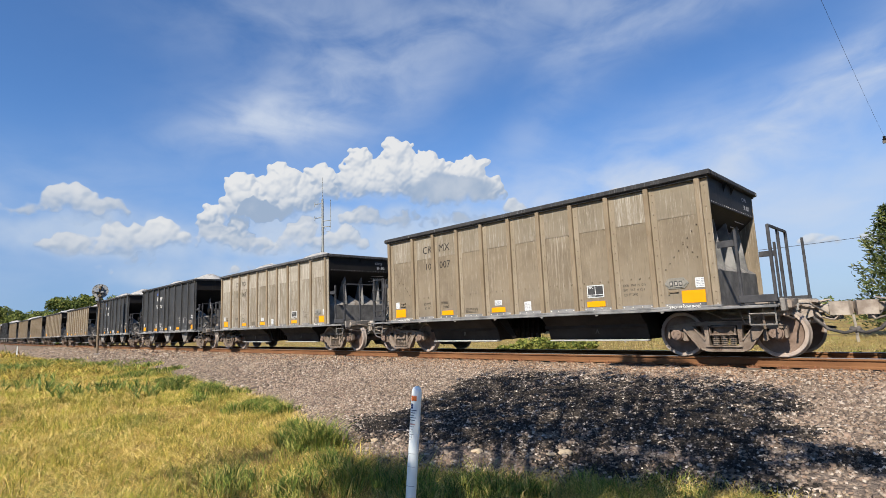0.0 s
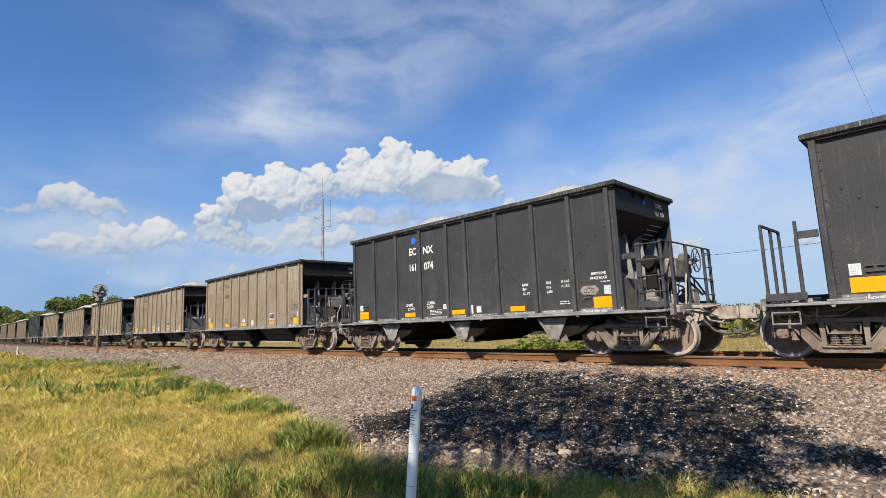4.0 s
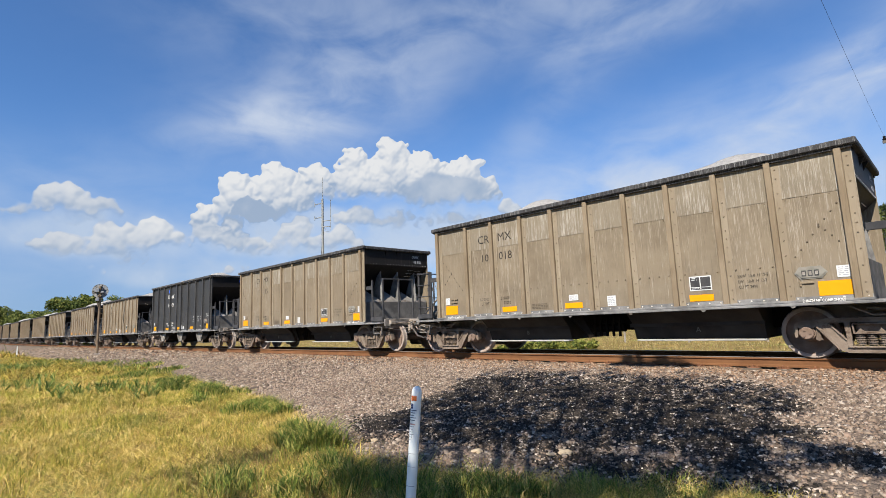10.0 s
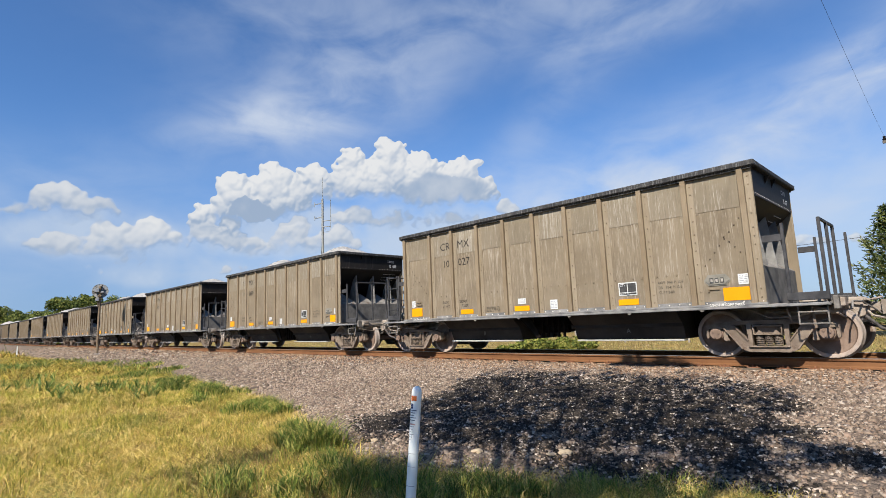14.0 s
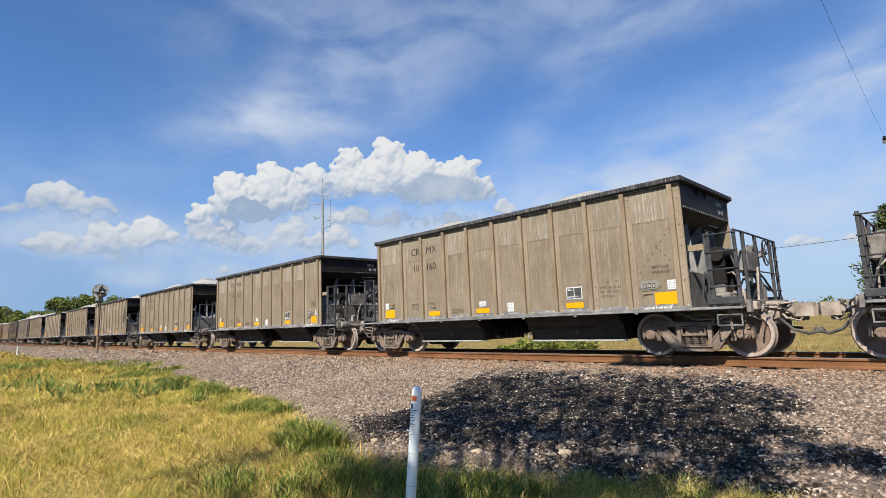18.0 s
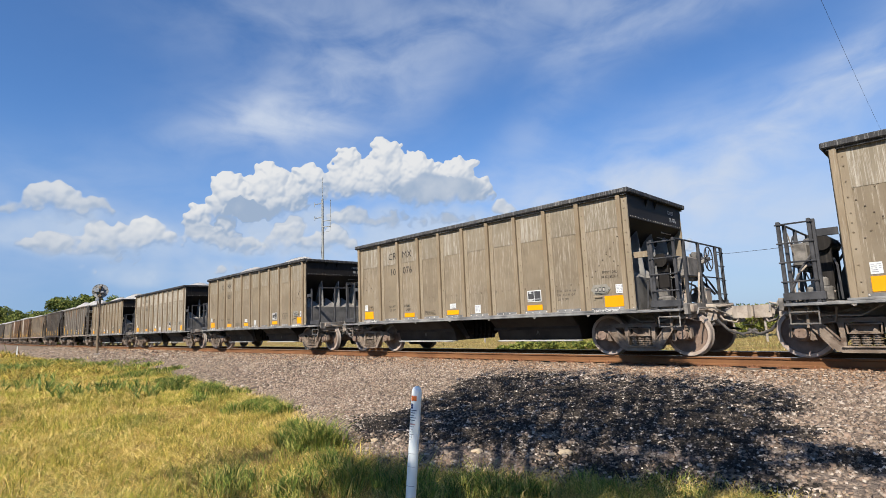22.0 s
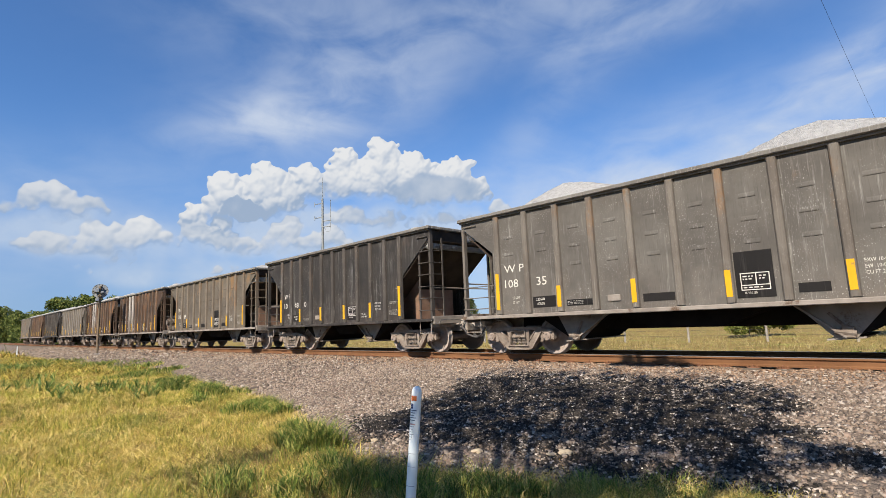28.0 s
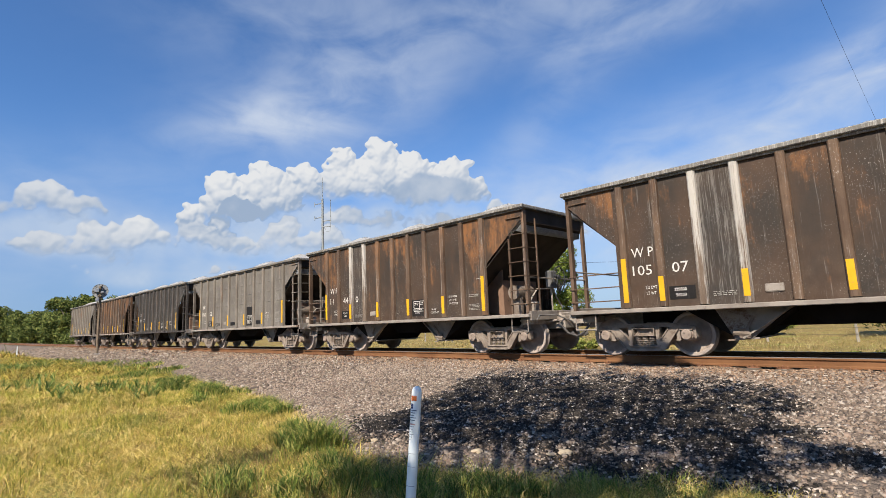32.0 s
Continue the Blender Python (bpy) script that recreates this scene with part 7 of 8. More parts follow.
def broadleaf_tree(height, spread, crown_low, leaf, clumps, per, seed, mat, name="tree", squash=0.8):
    """A tapered trunk, limbs that reach into the clumps, and a crown with gaps."""
    rng = np.random.default_rng(seed)
    t = new(name)
    trunk = Shape()
    fork = Vector((0.1, -0.05, crown_low + 0.15 * (height - crown_low)))
    trunk.path([(0, 0, -0.2), (0.03, 0.02, crown_low * 0.5), fork[:]], 0.035 * height * 0.55, 8, 0.02 * height * 0.6)
    centres, radii, count = [], [], []
    for k in range(clumps):
        a = 6.283 * (k / clumps * 2.618 % 1.0) + rng.uniform(-0.4, 0.4)
        q = spread * math.sqrt(rng.uniform(0.02, 1.0)) * 0.82
        h = rng.uniform(0, 1)
        top = crown_low + (height - crown_low) * (0.16 + 0.84 * h) * (1 - 0.30 * (q / spread) ** 2)
        c = (q * math.cos(a), q * math.sin(a), top - 0.1 * height)
        r = spread * rng.uniform(0.20, 0.38)
        centres.append(c), radii.append(r), count.append(int(per * rng.uniform(0.7, 1.3)))
        mid = Vector(c) * 0.55 + fork * 0.45 + Vector((0, 0, -0.03 * height))
        trunk.path([fork[:], mid[:], c], 0.010 * height, 5, 0.003 * height)
    part("trunk", trunk, M["bark"], t)
    v, f = leaf_cloud(rng, centres, radii, count, leaf)
    me = raw_mesh("crown", v, f, mat)
    part("crown", me, mat, t)
    return t


def cedar_tree(height, spread, seed):
    rng = np.random.default_rng(seed)
    t = new("cedar_tree")
    trunk = Shape()
    trunk.path([(0, 0, -0.2), (0.02, 0, height * 0.5), (0, 0.02, height * 0.97)], 0.03 * height, 8, 0.006 * height)
    quads = []
    n_branch = 150
    for k in range(n_branch):
        h = height * (0.04 + 0.95 * (k / n_branch) ** 0.9)
        reach = spread * (1 - (h / height) ** 1.25) * rng.uniform(0.55, 1.12) + 0.18
        a = k * 2.39996 + rng.uniform(-0.3, 0.3)
        d = np.array([math.cos(a), math.sin(a), 0.0])
        lift = rng.uniform(0.05, 0.55)
        if k % 4 == 0:
            trunk.path([(0, 0, h), tuple(d * reach * 0.6 + np.array([0, 0, h + lift * reach * 0.5]))], 0.03, 5, 0.008)
        m = int(26 + 62 * reach / spread)
        q = rng.uniform(0.18, 1.0, m) ** 0.7
        p = d[None] * (reach * q)[:, None] + np.array([[0, 0, h]]) + np.array([[0, 0, 1.0]]) * (lift * reach * q ** 1.4)[:, None]
        p += rng.normal(0, 0.10, (m, 3)) * (0.6 + reach / spread)
        ax = d[None] + rng.normal(0, 0.55, (m, 3)) + np.array([[0, 0, 0.5]])
        ax /= np.linalg.norm(ax, axis=1)[:, None]
        sd = np.cross(ax, rng.normal(0, 1, (m, 3)))
        sd /= np.linalg.norm(sd, axis=1)[:, None]
        s = rng.uniform(0.08, 0.20, (m, 1))
        quads.append(np.stack([p - ax * s * 0.4, p + sd * s * 0.26, p + ax * s, p - sd * s * 0.26], 1))
    part("trunk", trunk, M["bark"], t)
    v = np.concatenate(quads).reshape(-1, 3)
    part("crown", raw_mesh("crown", v, np.arange(len(v)).reshape(-1, 4), M["cedar"]), M["cedar"], t)
    return t


def at_az(az, dist):
    return dist * math.sin(radians(az)), dist * math.cos(radians(az))


def build_trees():
    # broadleaf trees across the pasture
    t = broadleaf_tree(10.2, 3.6, 2.2, 0.115, 30, 640, 21, M["leaf_light"])
    x, y = at_az(-36.2, 50)
    t.matrix_basis = pose(x, y, -0.65, 0, 0, 40)
    tagged(t, "leafy green tree across the dry pasture", "tree", "pasture trees")
    for az, d, turn, k in ((-32.6, 54, 130, 0),):
        x, y = at_az(az, d)
        tagged(copy_thing(t, pose(x, y, -1.1 if k else -0.9, 0, 0, turn)), "leafy green tree across the dry pasture", "tree", "pasture trees")
    c = cedar_tree(6.3, 2.2, 31)
    x, y = at_az(-3.7, 33)
    c.matrix_basis = pose(x, y, -0.62)
    tagged(c, "dark green cedar tree at the pasture's edge", "cedar tree", "cedars")
    for az, d, k in ((-43.5, 70, 200), (-42.0, 75, 80)):
        x, y = at_az(az, d)
        o = copy_thing(c, pose(x, y, -2.2, 0, 0, k))
        tagged(o, "dark green cedar far across the pasture", "cedar tree", "cedars")
    # low bushes behind the track
    b = broadleaf_tree(1.5, 1.25, 0.12, 0.075, 16, 300, 41, M["bush_leaf"], "bush")
    for i, (az, d, turn) in enumerate(((-37.0, 24.4, 0), (-34.0, 24.6, 150), (-31.4, 25.2, 80), (-5.0, 20.5, 300), (-38.9, 25.0, 30), (-14.9, 34, 60), (-13.4, 35, 200))):
        x, y = at_az(az, d)
        o = b if i == 0 else copy_thing(b, pose(x, y, -0.72))
        o.matrix_basis = pose(x, y, (-1.42, -1.34, -1.38, -1.7, -1.80, -0.35, -0.2)[i], 0, 0, turn)
        tagged(o, "low green bush behind the track", "bush", "bushes")
    # wood at the far left of the line
    protos = [broadleaf_tree(8.6, 4.2, 0.8, 0.20, 34, 320, 51, M["leaf_far"]), broadleaf_tree(7.2, 4.8, 0.5, 0.20, 34, 320, 52, M["leaf_far"]), broadleaf_tree(10.0, 3.8, 1.0, 0.20, 34, 320, 53, M["leaf_far"])]
    spots = [(-86.2, 152, 1), (-85.4, 146, 0), (-84.2, 150, 1), (-83.2, 140, 1), (-82.2, 136, 1), (-81.3, 128, 0), (-80.4, 132, 2), (-79.5, 126, 0), (-78.5, 124, 2),
             (-77.5, 128, 1), (-76.2, 134, 1), (-74.8, 150, 1), (-73.0, 165, 0), (-70.5, 180, 1), (-68, 190, 0), (-65, 205, 1), (-62, 215, 0), (-84.8, 120, 1), (-82.6, 114, 1), (-80.9, 110, 1), (-79.0, 108, 1), (-77.0, 112, 1), (-75.2, 118, 1)]
    rnd = random.Random(4)
    used = set()
    for i, (az, d, k) in enumerate(spots):
        # all of them stand beyond the line
        far = max(d, 21.0 / math.cos(radians(az)))
        x, y = at_az(az, far)
        low = 2.3 if i >= 17 else rnd.uniform(0.2, 0.9)
        m = pose(x, y, (-low + 0.3) * far / d, 0, 0, rnd.uniform(0, 360)) @ Matrix.Scale(far / d * (1.14 if 5 <= i <= 9 else 1.0) / (protos[k].scale.x if k in used else 1.0), 4)
        if k not in used:
            o = protos[k]
            o.matrix_basis = m
            used.add(k)
        else:
            o = copy_thing(protos[k], m)
        tagged(o, "dark green tree in a thick wood beside the line", "tree", "wood beside the line")
    # woods along the horizon
    rng = np.random.default_rng(61)
    cs, rs, ns = [], [], []
    for k in range(420):
        az = -75 + 84 * k / 420 + rng.uniform(-0.3, 0.3)
        d = rng.uniform(240, 330)
        x, y = at_az(az, d)
        r = rng.uniform(1.6, 3.6)
        cs.append((x, y, -0.8 + r * rng.uniform(0.5, 0.9))), rs.append(r), ns.append(46)
    v, f = leaf_cloud(rng, cs, rs, ns, 0.7)
    tagged(new("far_woods", raw_mesh("far_woods", v, f, M["leaf_far"])), "low green woods along the horizon", "woods", kind="stuff")
    # the tree behind the camera whose shade lies on the bank
    rng = np.random.default_rng(71)
    t = new("tree")
    trunk = Shape()
    trunk.path([(1.6, -6.6, -0.9), (1.3, -6.3, 2.0), (0.6, -5.6, 4.8)], 0.24, 10, 0.16)
    cs, rs, ns = [], [], []
    for k in range(96):
        y = -4.5 + 5.6 * ((k * 0.618034) % 1.0)
        x0 = float(np.interp(y, [-4.75, -1.7, 0.7, 1.3], [-3.6, -4.6, -5.5, -4.4]))
        x1 = float(np.interp(y, [-4.4, -3.4, -0.1, 1.3], [1.2, 1.55, 1.0, -1.1]))
        c = Vector((x0 + (x1 - x0) * ((k * 0.754878) % 1.0), y, 0))
        c.z = 8.2 + rng.uniform(-0.55, 0.75)
        c.x += 0.32 * (c.z - 8.2)
        c.y -= 1.07 * (c.z - 8.2)
        cs.append(c[:]), rs.append(rng.uniform(0.40, 0.70)), ns.append(int(np.interp(y, [-4.5, -3.4, -2.4, 1.1], [56, 58, 30, 18])))
        if k % 3 == 0:
            trunk.path([(0.6, -5.6, 4.8), (Vector((0.6, -5.6, 5.6)) * 0.5 + c * 0.5)[:], c[:]], 0.045, 5, 0.015)
    for k in range(72):
        c = Vector((-5.2 + 6.2 * ((k * 0.618034) % 1.0), -7.4 + 2.9 * ((k * 0.754878) % 1.0), 8.2))
        cs.append(c[:]), rs.append(rng.uniform(0.32, 0.55)), ns.append(int(np.interp(c.x, [-5.0, -3.5, -2.6, -0.6], [2, 12, 34, 50])))
    for k in range(10):
        cs.append((-3.0 + 1.55 * ((k * 0.618034) % 1.0), 2.18 + 0.22 * ((k * 0.754878) % 1.0), 8.2)), rs.append(0.21), ns.append(60)
    for c in ((1.75, -2.75, 8.2), (2.15, -2.9, 8.2), (2.6, -3.1, 8.2)):
        cs.append(c), rs.append(0.32), ns.append(60)
    part("trunk", trunk, M["bark"], t)
    v, f = leaf_cloud(rng, cs, rs, ns, 0.115)
    # gaps in the crown
    q = v.reshape(-1, 4, 3)
    k = (q[:, 0, 2] + 0.65) / 0.93
    gx, gy = q[:, 0, 0] - 0.30 * k, q[:, 0, 1] + k
    keep = np.ones(len(q), bool)
    for cx, cy, r in ((-5.90, 4.45, 0.78), (-4.25, 4.90, 0.50), (-3.51, 5.35, 0.40), (-5.0, 5.6, 0.22), (-3.9, 5.7, 0.2), (-5.7, 2.7, 0.7)):
        keep &= np.hypot(gx - cx, (gy - cy) * 0.8) > r * (0.7 + 0.6 * rng.uniform(0, 1, len(q)))
    v = q[keep].reshape(-1, 3)
    f = np.arange(len(v)).reshape(-1, 4)
    part("crown", raw_mesh("crown", v, f, M["leaf"]), M["leaf"], t)
    tagged(t, "tall leafy green tree beside the mown strip", "tree")


build_trees()


# ---------------------------------------------------------------- clouds
def build_clouds():
    """A far ring of fair-weather cumulus, heaped up from many round puffs and frayed by noise."""
    mat = bpy.data.materials.new("cumulus")
    N = Nodes(node_tree(mat))
    dens = N.add("ShaderNodeAttribute")
    dens.attribute_name = "mound"
    lit = N.add("ShaderNodeAttribute")
    lit.attribute_name = "crest"
    co = N.add("ShaderNodeTexCoord").outputs["Object"]
    fray = N.noise(co, 0.012, 8.0, 0.62)
    wisp = N.noise(co, 0.0045, 6.0, 0.6)
    edge = N.math("ADD", dens.outputs["Fac"], N.math("MULTIPLY", N.math("SUBTRACT", fray, 0.5), 0.55))
    edge = N.math("ADD", edge, N.math("MULTIPLY", N.math("SUBTRACT", wisp, 0.5), 0.45))
    alpha = N.add("ShaderNodeMapRange")
    alpha.interpolation_type = "SMOOTHSTEP"
    for i, v in enumerate((edge, 0.16, 0.92)):
        N.put(alpha.inputs[i], v)
    bright = N.math("ADD", lit.outputs["Fac"], N.math("MULTIPLY", N.math("SUBTRACT", fray, 0.5), 0.22))
    bright = N.math("ADD", bright, N.math("MULTIPLY", N.math("SUBTRACT", wisp, 0.5), 0.16), clamp=True)
    col = N.mix(N.step(bright, 0.08, 0.92, kind="LINEAR"), (0.190, 0.243, 0.325), (0.452, 0.455, 0.455))
    em = N.add("ShaderNodeEmission", {"Color": N.mix(N.step(alpha.outputs[0], 0.0, 0.6), (0.295, 0.350, 0.430), col), "Strength": 1.0})
    clear = N.add("ShaderNodeBsdfTransparent")
    haze = N.add("ShaderNodeAttribute")
    haze.attribute_name = "haze"
    film = N.math("MULTIPLY", haze.outputs["Fac"], N.step(wisp, 0.25, 0.75, 0.62, 0.97))
    mx = N.add("ShaderNodeMixShader", {0: N.math("MAXIMUM", N.math("MULTIPLY", alpha.outputs[0], 0.96), film)})
    N.t.links.new(clear.outputs[0], mx.inputs[1])
    N.t.links.new(em.outputs[0], mx.inputs[2])
    out = N.add("ShaderNodeOutputMaterial")
    N.t.links.new(mx.outputs[0], out.inputs[0])
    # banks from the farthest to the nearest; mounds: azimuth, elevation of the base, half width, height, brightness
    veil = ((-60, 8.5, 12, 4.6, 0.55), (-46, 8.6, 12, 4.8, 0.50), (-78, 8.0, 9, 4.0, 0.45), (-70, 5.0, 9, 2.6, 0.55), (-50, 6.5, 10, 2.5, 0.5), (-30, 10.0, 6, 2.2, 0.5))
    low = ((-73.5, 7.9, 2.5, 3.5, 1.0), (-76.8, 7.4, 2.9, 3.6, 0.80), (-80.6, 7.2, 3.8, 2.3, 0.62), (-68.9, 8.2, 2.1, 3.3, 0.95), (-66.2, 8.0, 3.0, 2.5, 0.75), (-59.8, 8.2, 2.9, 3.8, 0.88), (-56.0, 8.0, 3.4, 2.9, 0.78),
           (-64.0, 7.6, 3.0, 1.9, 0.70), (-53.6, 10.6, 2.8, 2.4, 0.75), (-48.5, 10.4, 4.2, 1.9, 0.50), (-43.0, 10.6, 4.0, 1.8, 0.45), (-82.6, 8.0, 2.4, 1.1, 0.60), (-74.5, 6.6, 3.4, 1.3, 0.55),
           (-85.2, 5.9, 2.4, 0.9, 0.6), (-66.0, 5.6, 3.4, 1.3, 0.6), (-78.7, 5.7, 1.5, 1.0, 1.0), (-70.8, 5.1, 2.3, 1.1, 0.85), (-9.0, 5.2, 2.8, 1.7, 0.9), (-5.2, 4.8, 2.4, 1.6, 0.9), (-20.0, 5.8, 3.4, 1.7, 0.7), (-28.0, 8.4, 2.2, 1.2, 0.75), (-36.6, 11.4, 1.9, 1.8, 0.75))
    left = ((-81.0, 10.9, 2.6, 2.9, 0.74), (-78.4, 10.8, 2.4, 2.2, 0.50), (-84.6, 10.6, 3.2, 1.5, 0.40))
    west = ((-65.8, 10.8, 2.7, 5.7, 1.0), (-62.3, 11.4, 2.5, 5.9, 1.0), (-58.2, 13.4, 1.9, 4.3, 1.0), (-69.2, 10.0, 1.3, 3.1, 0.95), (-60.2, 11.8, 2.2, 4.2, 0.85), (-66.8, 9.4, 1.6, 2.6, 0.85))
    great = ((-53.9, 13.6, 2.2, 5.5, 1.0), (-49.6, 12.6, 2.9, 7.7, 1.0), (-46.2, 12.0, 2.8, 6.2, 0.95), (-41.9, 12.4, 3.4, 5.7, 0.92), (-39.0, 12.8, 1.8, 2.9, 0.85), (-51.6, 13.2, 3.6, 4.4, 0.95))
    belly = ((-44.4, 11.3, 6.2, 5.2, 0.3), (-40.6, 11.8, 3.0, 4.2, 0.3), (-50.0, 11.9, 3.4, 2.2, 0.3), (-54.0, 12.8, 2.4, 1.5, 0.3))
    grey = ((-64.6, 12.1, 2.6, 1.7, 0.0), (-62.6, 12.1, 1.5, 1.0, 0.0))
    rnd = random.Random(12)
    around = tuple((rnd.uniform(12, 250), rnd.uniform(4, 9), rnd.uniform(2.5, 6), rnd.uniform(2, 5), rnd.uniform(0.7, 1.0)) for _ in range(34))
    step_el = 0.10
    az = np.concatenate([np.arange(-96, 8, 0.10), np.arange(8, 264.1, 1.0)])
    el = np.arange(-0.5, 24.1, step_el)
    A, E = np.meshgrid(az, el, indexing="ij")
    rng = np.random.default_rng(77)

    def lattice(step):
        # smooth value noise over the ring
        g = rng.random((int(362 / step) + 4, int(26 / step) + 4))
        x, y = (A + 97.0) / step, (E + 0.6) / step
        i, j = np.floor(x).astype(int), np.floor(y).astype(int)
        u, w = x - i, y - j
        u, w = u * u * (3 - 2 * u), w * w * (3 - 2 * w)
        i, j = np.clip(i, 0, g.shape[0] - 2), np.clip(j, 0, g.shape[1] - 2)
        return (g[i, j] * (1 - u) + g[i + 1, j] * u) * (1 - w) + (g[i, j + 1] * (1 - u) + g[i + 1, j + 1] * u) * w

    def mixed(steps, gain=0.6):
        total, amp = np.zeros_like(A), 1.0
        for k in steps:
            total += amp * (lattice(k) - 0.5)
            amp *= gain
        return total / total.std()

    soft_n = mixed((2.6, 1.3, 0.7, 0.4))
    bump_n = np.abs(mixed((0.9, 0.5, 0.28)))
    Aw, Ew = A + 0.26 * mixed((1.2, 0.6, 0.3)), E + 0.22 * mixed((1.2, 0.6, 0.3))

    def smooth(v, lo, hi):
        q = np.clip((v - lo) / (hi - lo), 0, 1)
        return q * q * (3 - 2 * q)

    def blur(T, times):
        for _ in range(times):
            T = T.copy()
            T[1:-1, 1:-1] = (T[1:-1, 1:-1] * 2 + T[:-2, 1:-1] + T[2:, 1:-1] + T[1:-1, :-2] + T[1:-1, 2:]) / 6
        return T

    dens_v, crest_v, veil_v = np.zeros_like(A), np.zeros_like(A), np.zeros_like(A)
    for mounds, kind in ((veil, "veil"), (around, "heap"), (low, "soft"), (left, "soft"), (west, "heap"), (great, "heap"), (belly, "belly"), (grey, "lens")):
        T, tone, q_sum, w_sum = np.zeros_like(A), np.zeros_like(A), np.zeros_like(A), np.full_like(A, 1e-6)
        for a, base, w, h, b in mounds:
            u, q = (Aw - a) / w, (Ew - base) / h
            r = np.abs(u) ** 2.0 + np.where(q > 0, q ** 2, (q * h / 0.7) ** 2)
            bulk = np.sqrt(np.clip(1.0 - r, 0, 1)) * min(h, w) * 0.42
            M_T = bulk if kind not in ("heap", "soft") else bulk * 0.75
            if kind in ("heap", "soft"):
                # round puffs heaped over the mound, smaller towards its rim
                for _ in range(int(12 + 6 * h)):
                    pu = rnd.uniform(-0.95, 0.95)
                    hmax = h * math.sqrt(max(0.05, 1 - pu * pu))
                    pr = max(0.22, min(h, 2.2 * w) * rnd.uniform(0.11, 0.26) * (1.1 - 0.4 * abs(pu)))
                    pv = base + max(0.2, hmax * rnd.uniform(0.15, 1.0) ** 0.55 - 0.75 * pr)
                    pa = a + pu * w
                    near = np.abs(az - pa) < pr * 1.3 + 0.8
                    if not near.any():
                        continue
                    d2 = (Aw[near] - pa) ** 2 + (Ew[near] - pv) ** 2
                    M_T[near] = np.maximum(M_T[near], np.sqrt(np.clip(pr * pr - d2, 0, None)) * 1.05 + 0.75 * bulk[near])
            T = np.maximum(T, M_T)
            k = (M_T + 0.02) ** 2
            tone += k * b
            q_sum += k * np.clip(q, 0, 1)
            w_sum += k
        tone, q_sum = tone / w_sum, q_sum / w_sum
        if kind == "veil":
            veil_v = np.clip(blur(T, 30) / 1.3 * (0.85 + 0.22 * soft_n), 0, 1) * 0.85
            continue
        if kind == "lens":
            alpha = smooth(T + 0.07 * soft_n * np.clip(T * 4, 0, 1), 0.10, 0.42) * 0.95
            crest = np.clip(0.02 + 0.05 * soft_n, 0, 0.2)
        elif kind == "belly":
            # the shaded underside, soft-edged, only where there is cloud
            alpha = smooth(blur(T, 14) + 0.26 * soft_n * np.clip(T * 2, 0, 1), 0.0, 0.85) * 0.97 * dens_v
            crest = np.clip(0.17 + 0.08 * soft_n, 0, 1)
            crest_v = crest_v * (1 - alpha) + crest * alpha * np.maximum(dens_v, 1e-3)
            continue
        else:
            T = blur(T + (0.05 if kind == "heap" else 0.03) * bump_n * np.clip(T * 3, 0, 1), 2 if kind == "heap" else 4)
            alpha = smooth(T + (0.06 if kind == "heap" else 0.17) * soft_n * np.clip(T * 4, 0, 1), 0.03, 0.42 if kind == "heap" else 0.90)
            # sun from above, behind the viewer's shoulder
            gx, gy = np.gradient(T, axis=0) / np.gradient(A, axis=0), np.gradient(T, axis=1) / step_el
            shade = (0.30 * gx - 0.70 * gy + 0.62) / np.sqrt(1 + gx * gx + gy * gy)
            crest = np.clip(tone * (0.02 + 0.62 * np.clip(shade, 0, 1.1) + 0.42 * smooth(q_sum, 0.10, 0.85)) - 0.20 * (1 - smooth(q_sum, 0.0, 0.35)), 0, 1)
            alpha *= 0.25 + 0.75 * smooth(q_sum, 0.0, 0.35) if kind == "heap" else 0.40 + 0.60 * smooth(q_sum, 0.0, 0.45)
            if kind == "soft":
                alpha, crest = alpha * 0.88, np.clip(0.14 + 0.70 * crest, 0, 0.86)
        keep = 1 - alpha
        crest_v = crest_v * keep + crest * alpha
        dens_v = dens_v * keep + alpha
    crest_v /= np.maximum(dens_v, 1e-3)
    R = 2600.0
    a, e = np.radians(A), np.radians(E)
    v = np.stack([R * np.cos(e) * np.sin(a), R * np.cos(e) * np.cos(a), R * np.sin(e)], -1).reshape(-1, 3)
    ne = len(el)
    i, j = np.meshgrid(np.arange(len(az) - 1), np.arange(ne - 1), indexing="ij")
    b = (i * ne + j).ravel()
    f = np.stack([b, b + ne, b + ne + 1, b + 1], 1)
    me = raw_mesh("cloud_bank", v, f, mat)
    for nm, val in (("mound", dens_v), ("crest", np.clip(crest_v, 0, 1)), ("haze", veil_v)):
        me.attributes.new(nm, "FLOAT", "POINT").data.foreach_set("value", np.ascontiguousarray(val.ravel(), dtype=np.float32))
    ob = tagged(new("cloud_bank", me), "white fair-weather cumulus clouds with grey bases", "clouds", kind="structure")
    ob.location = (0, 0, EYE[2])
    return ob


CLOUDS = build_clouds()


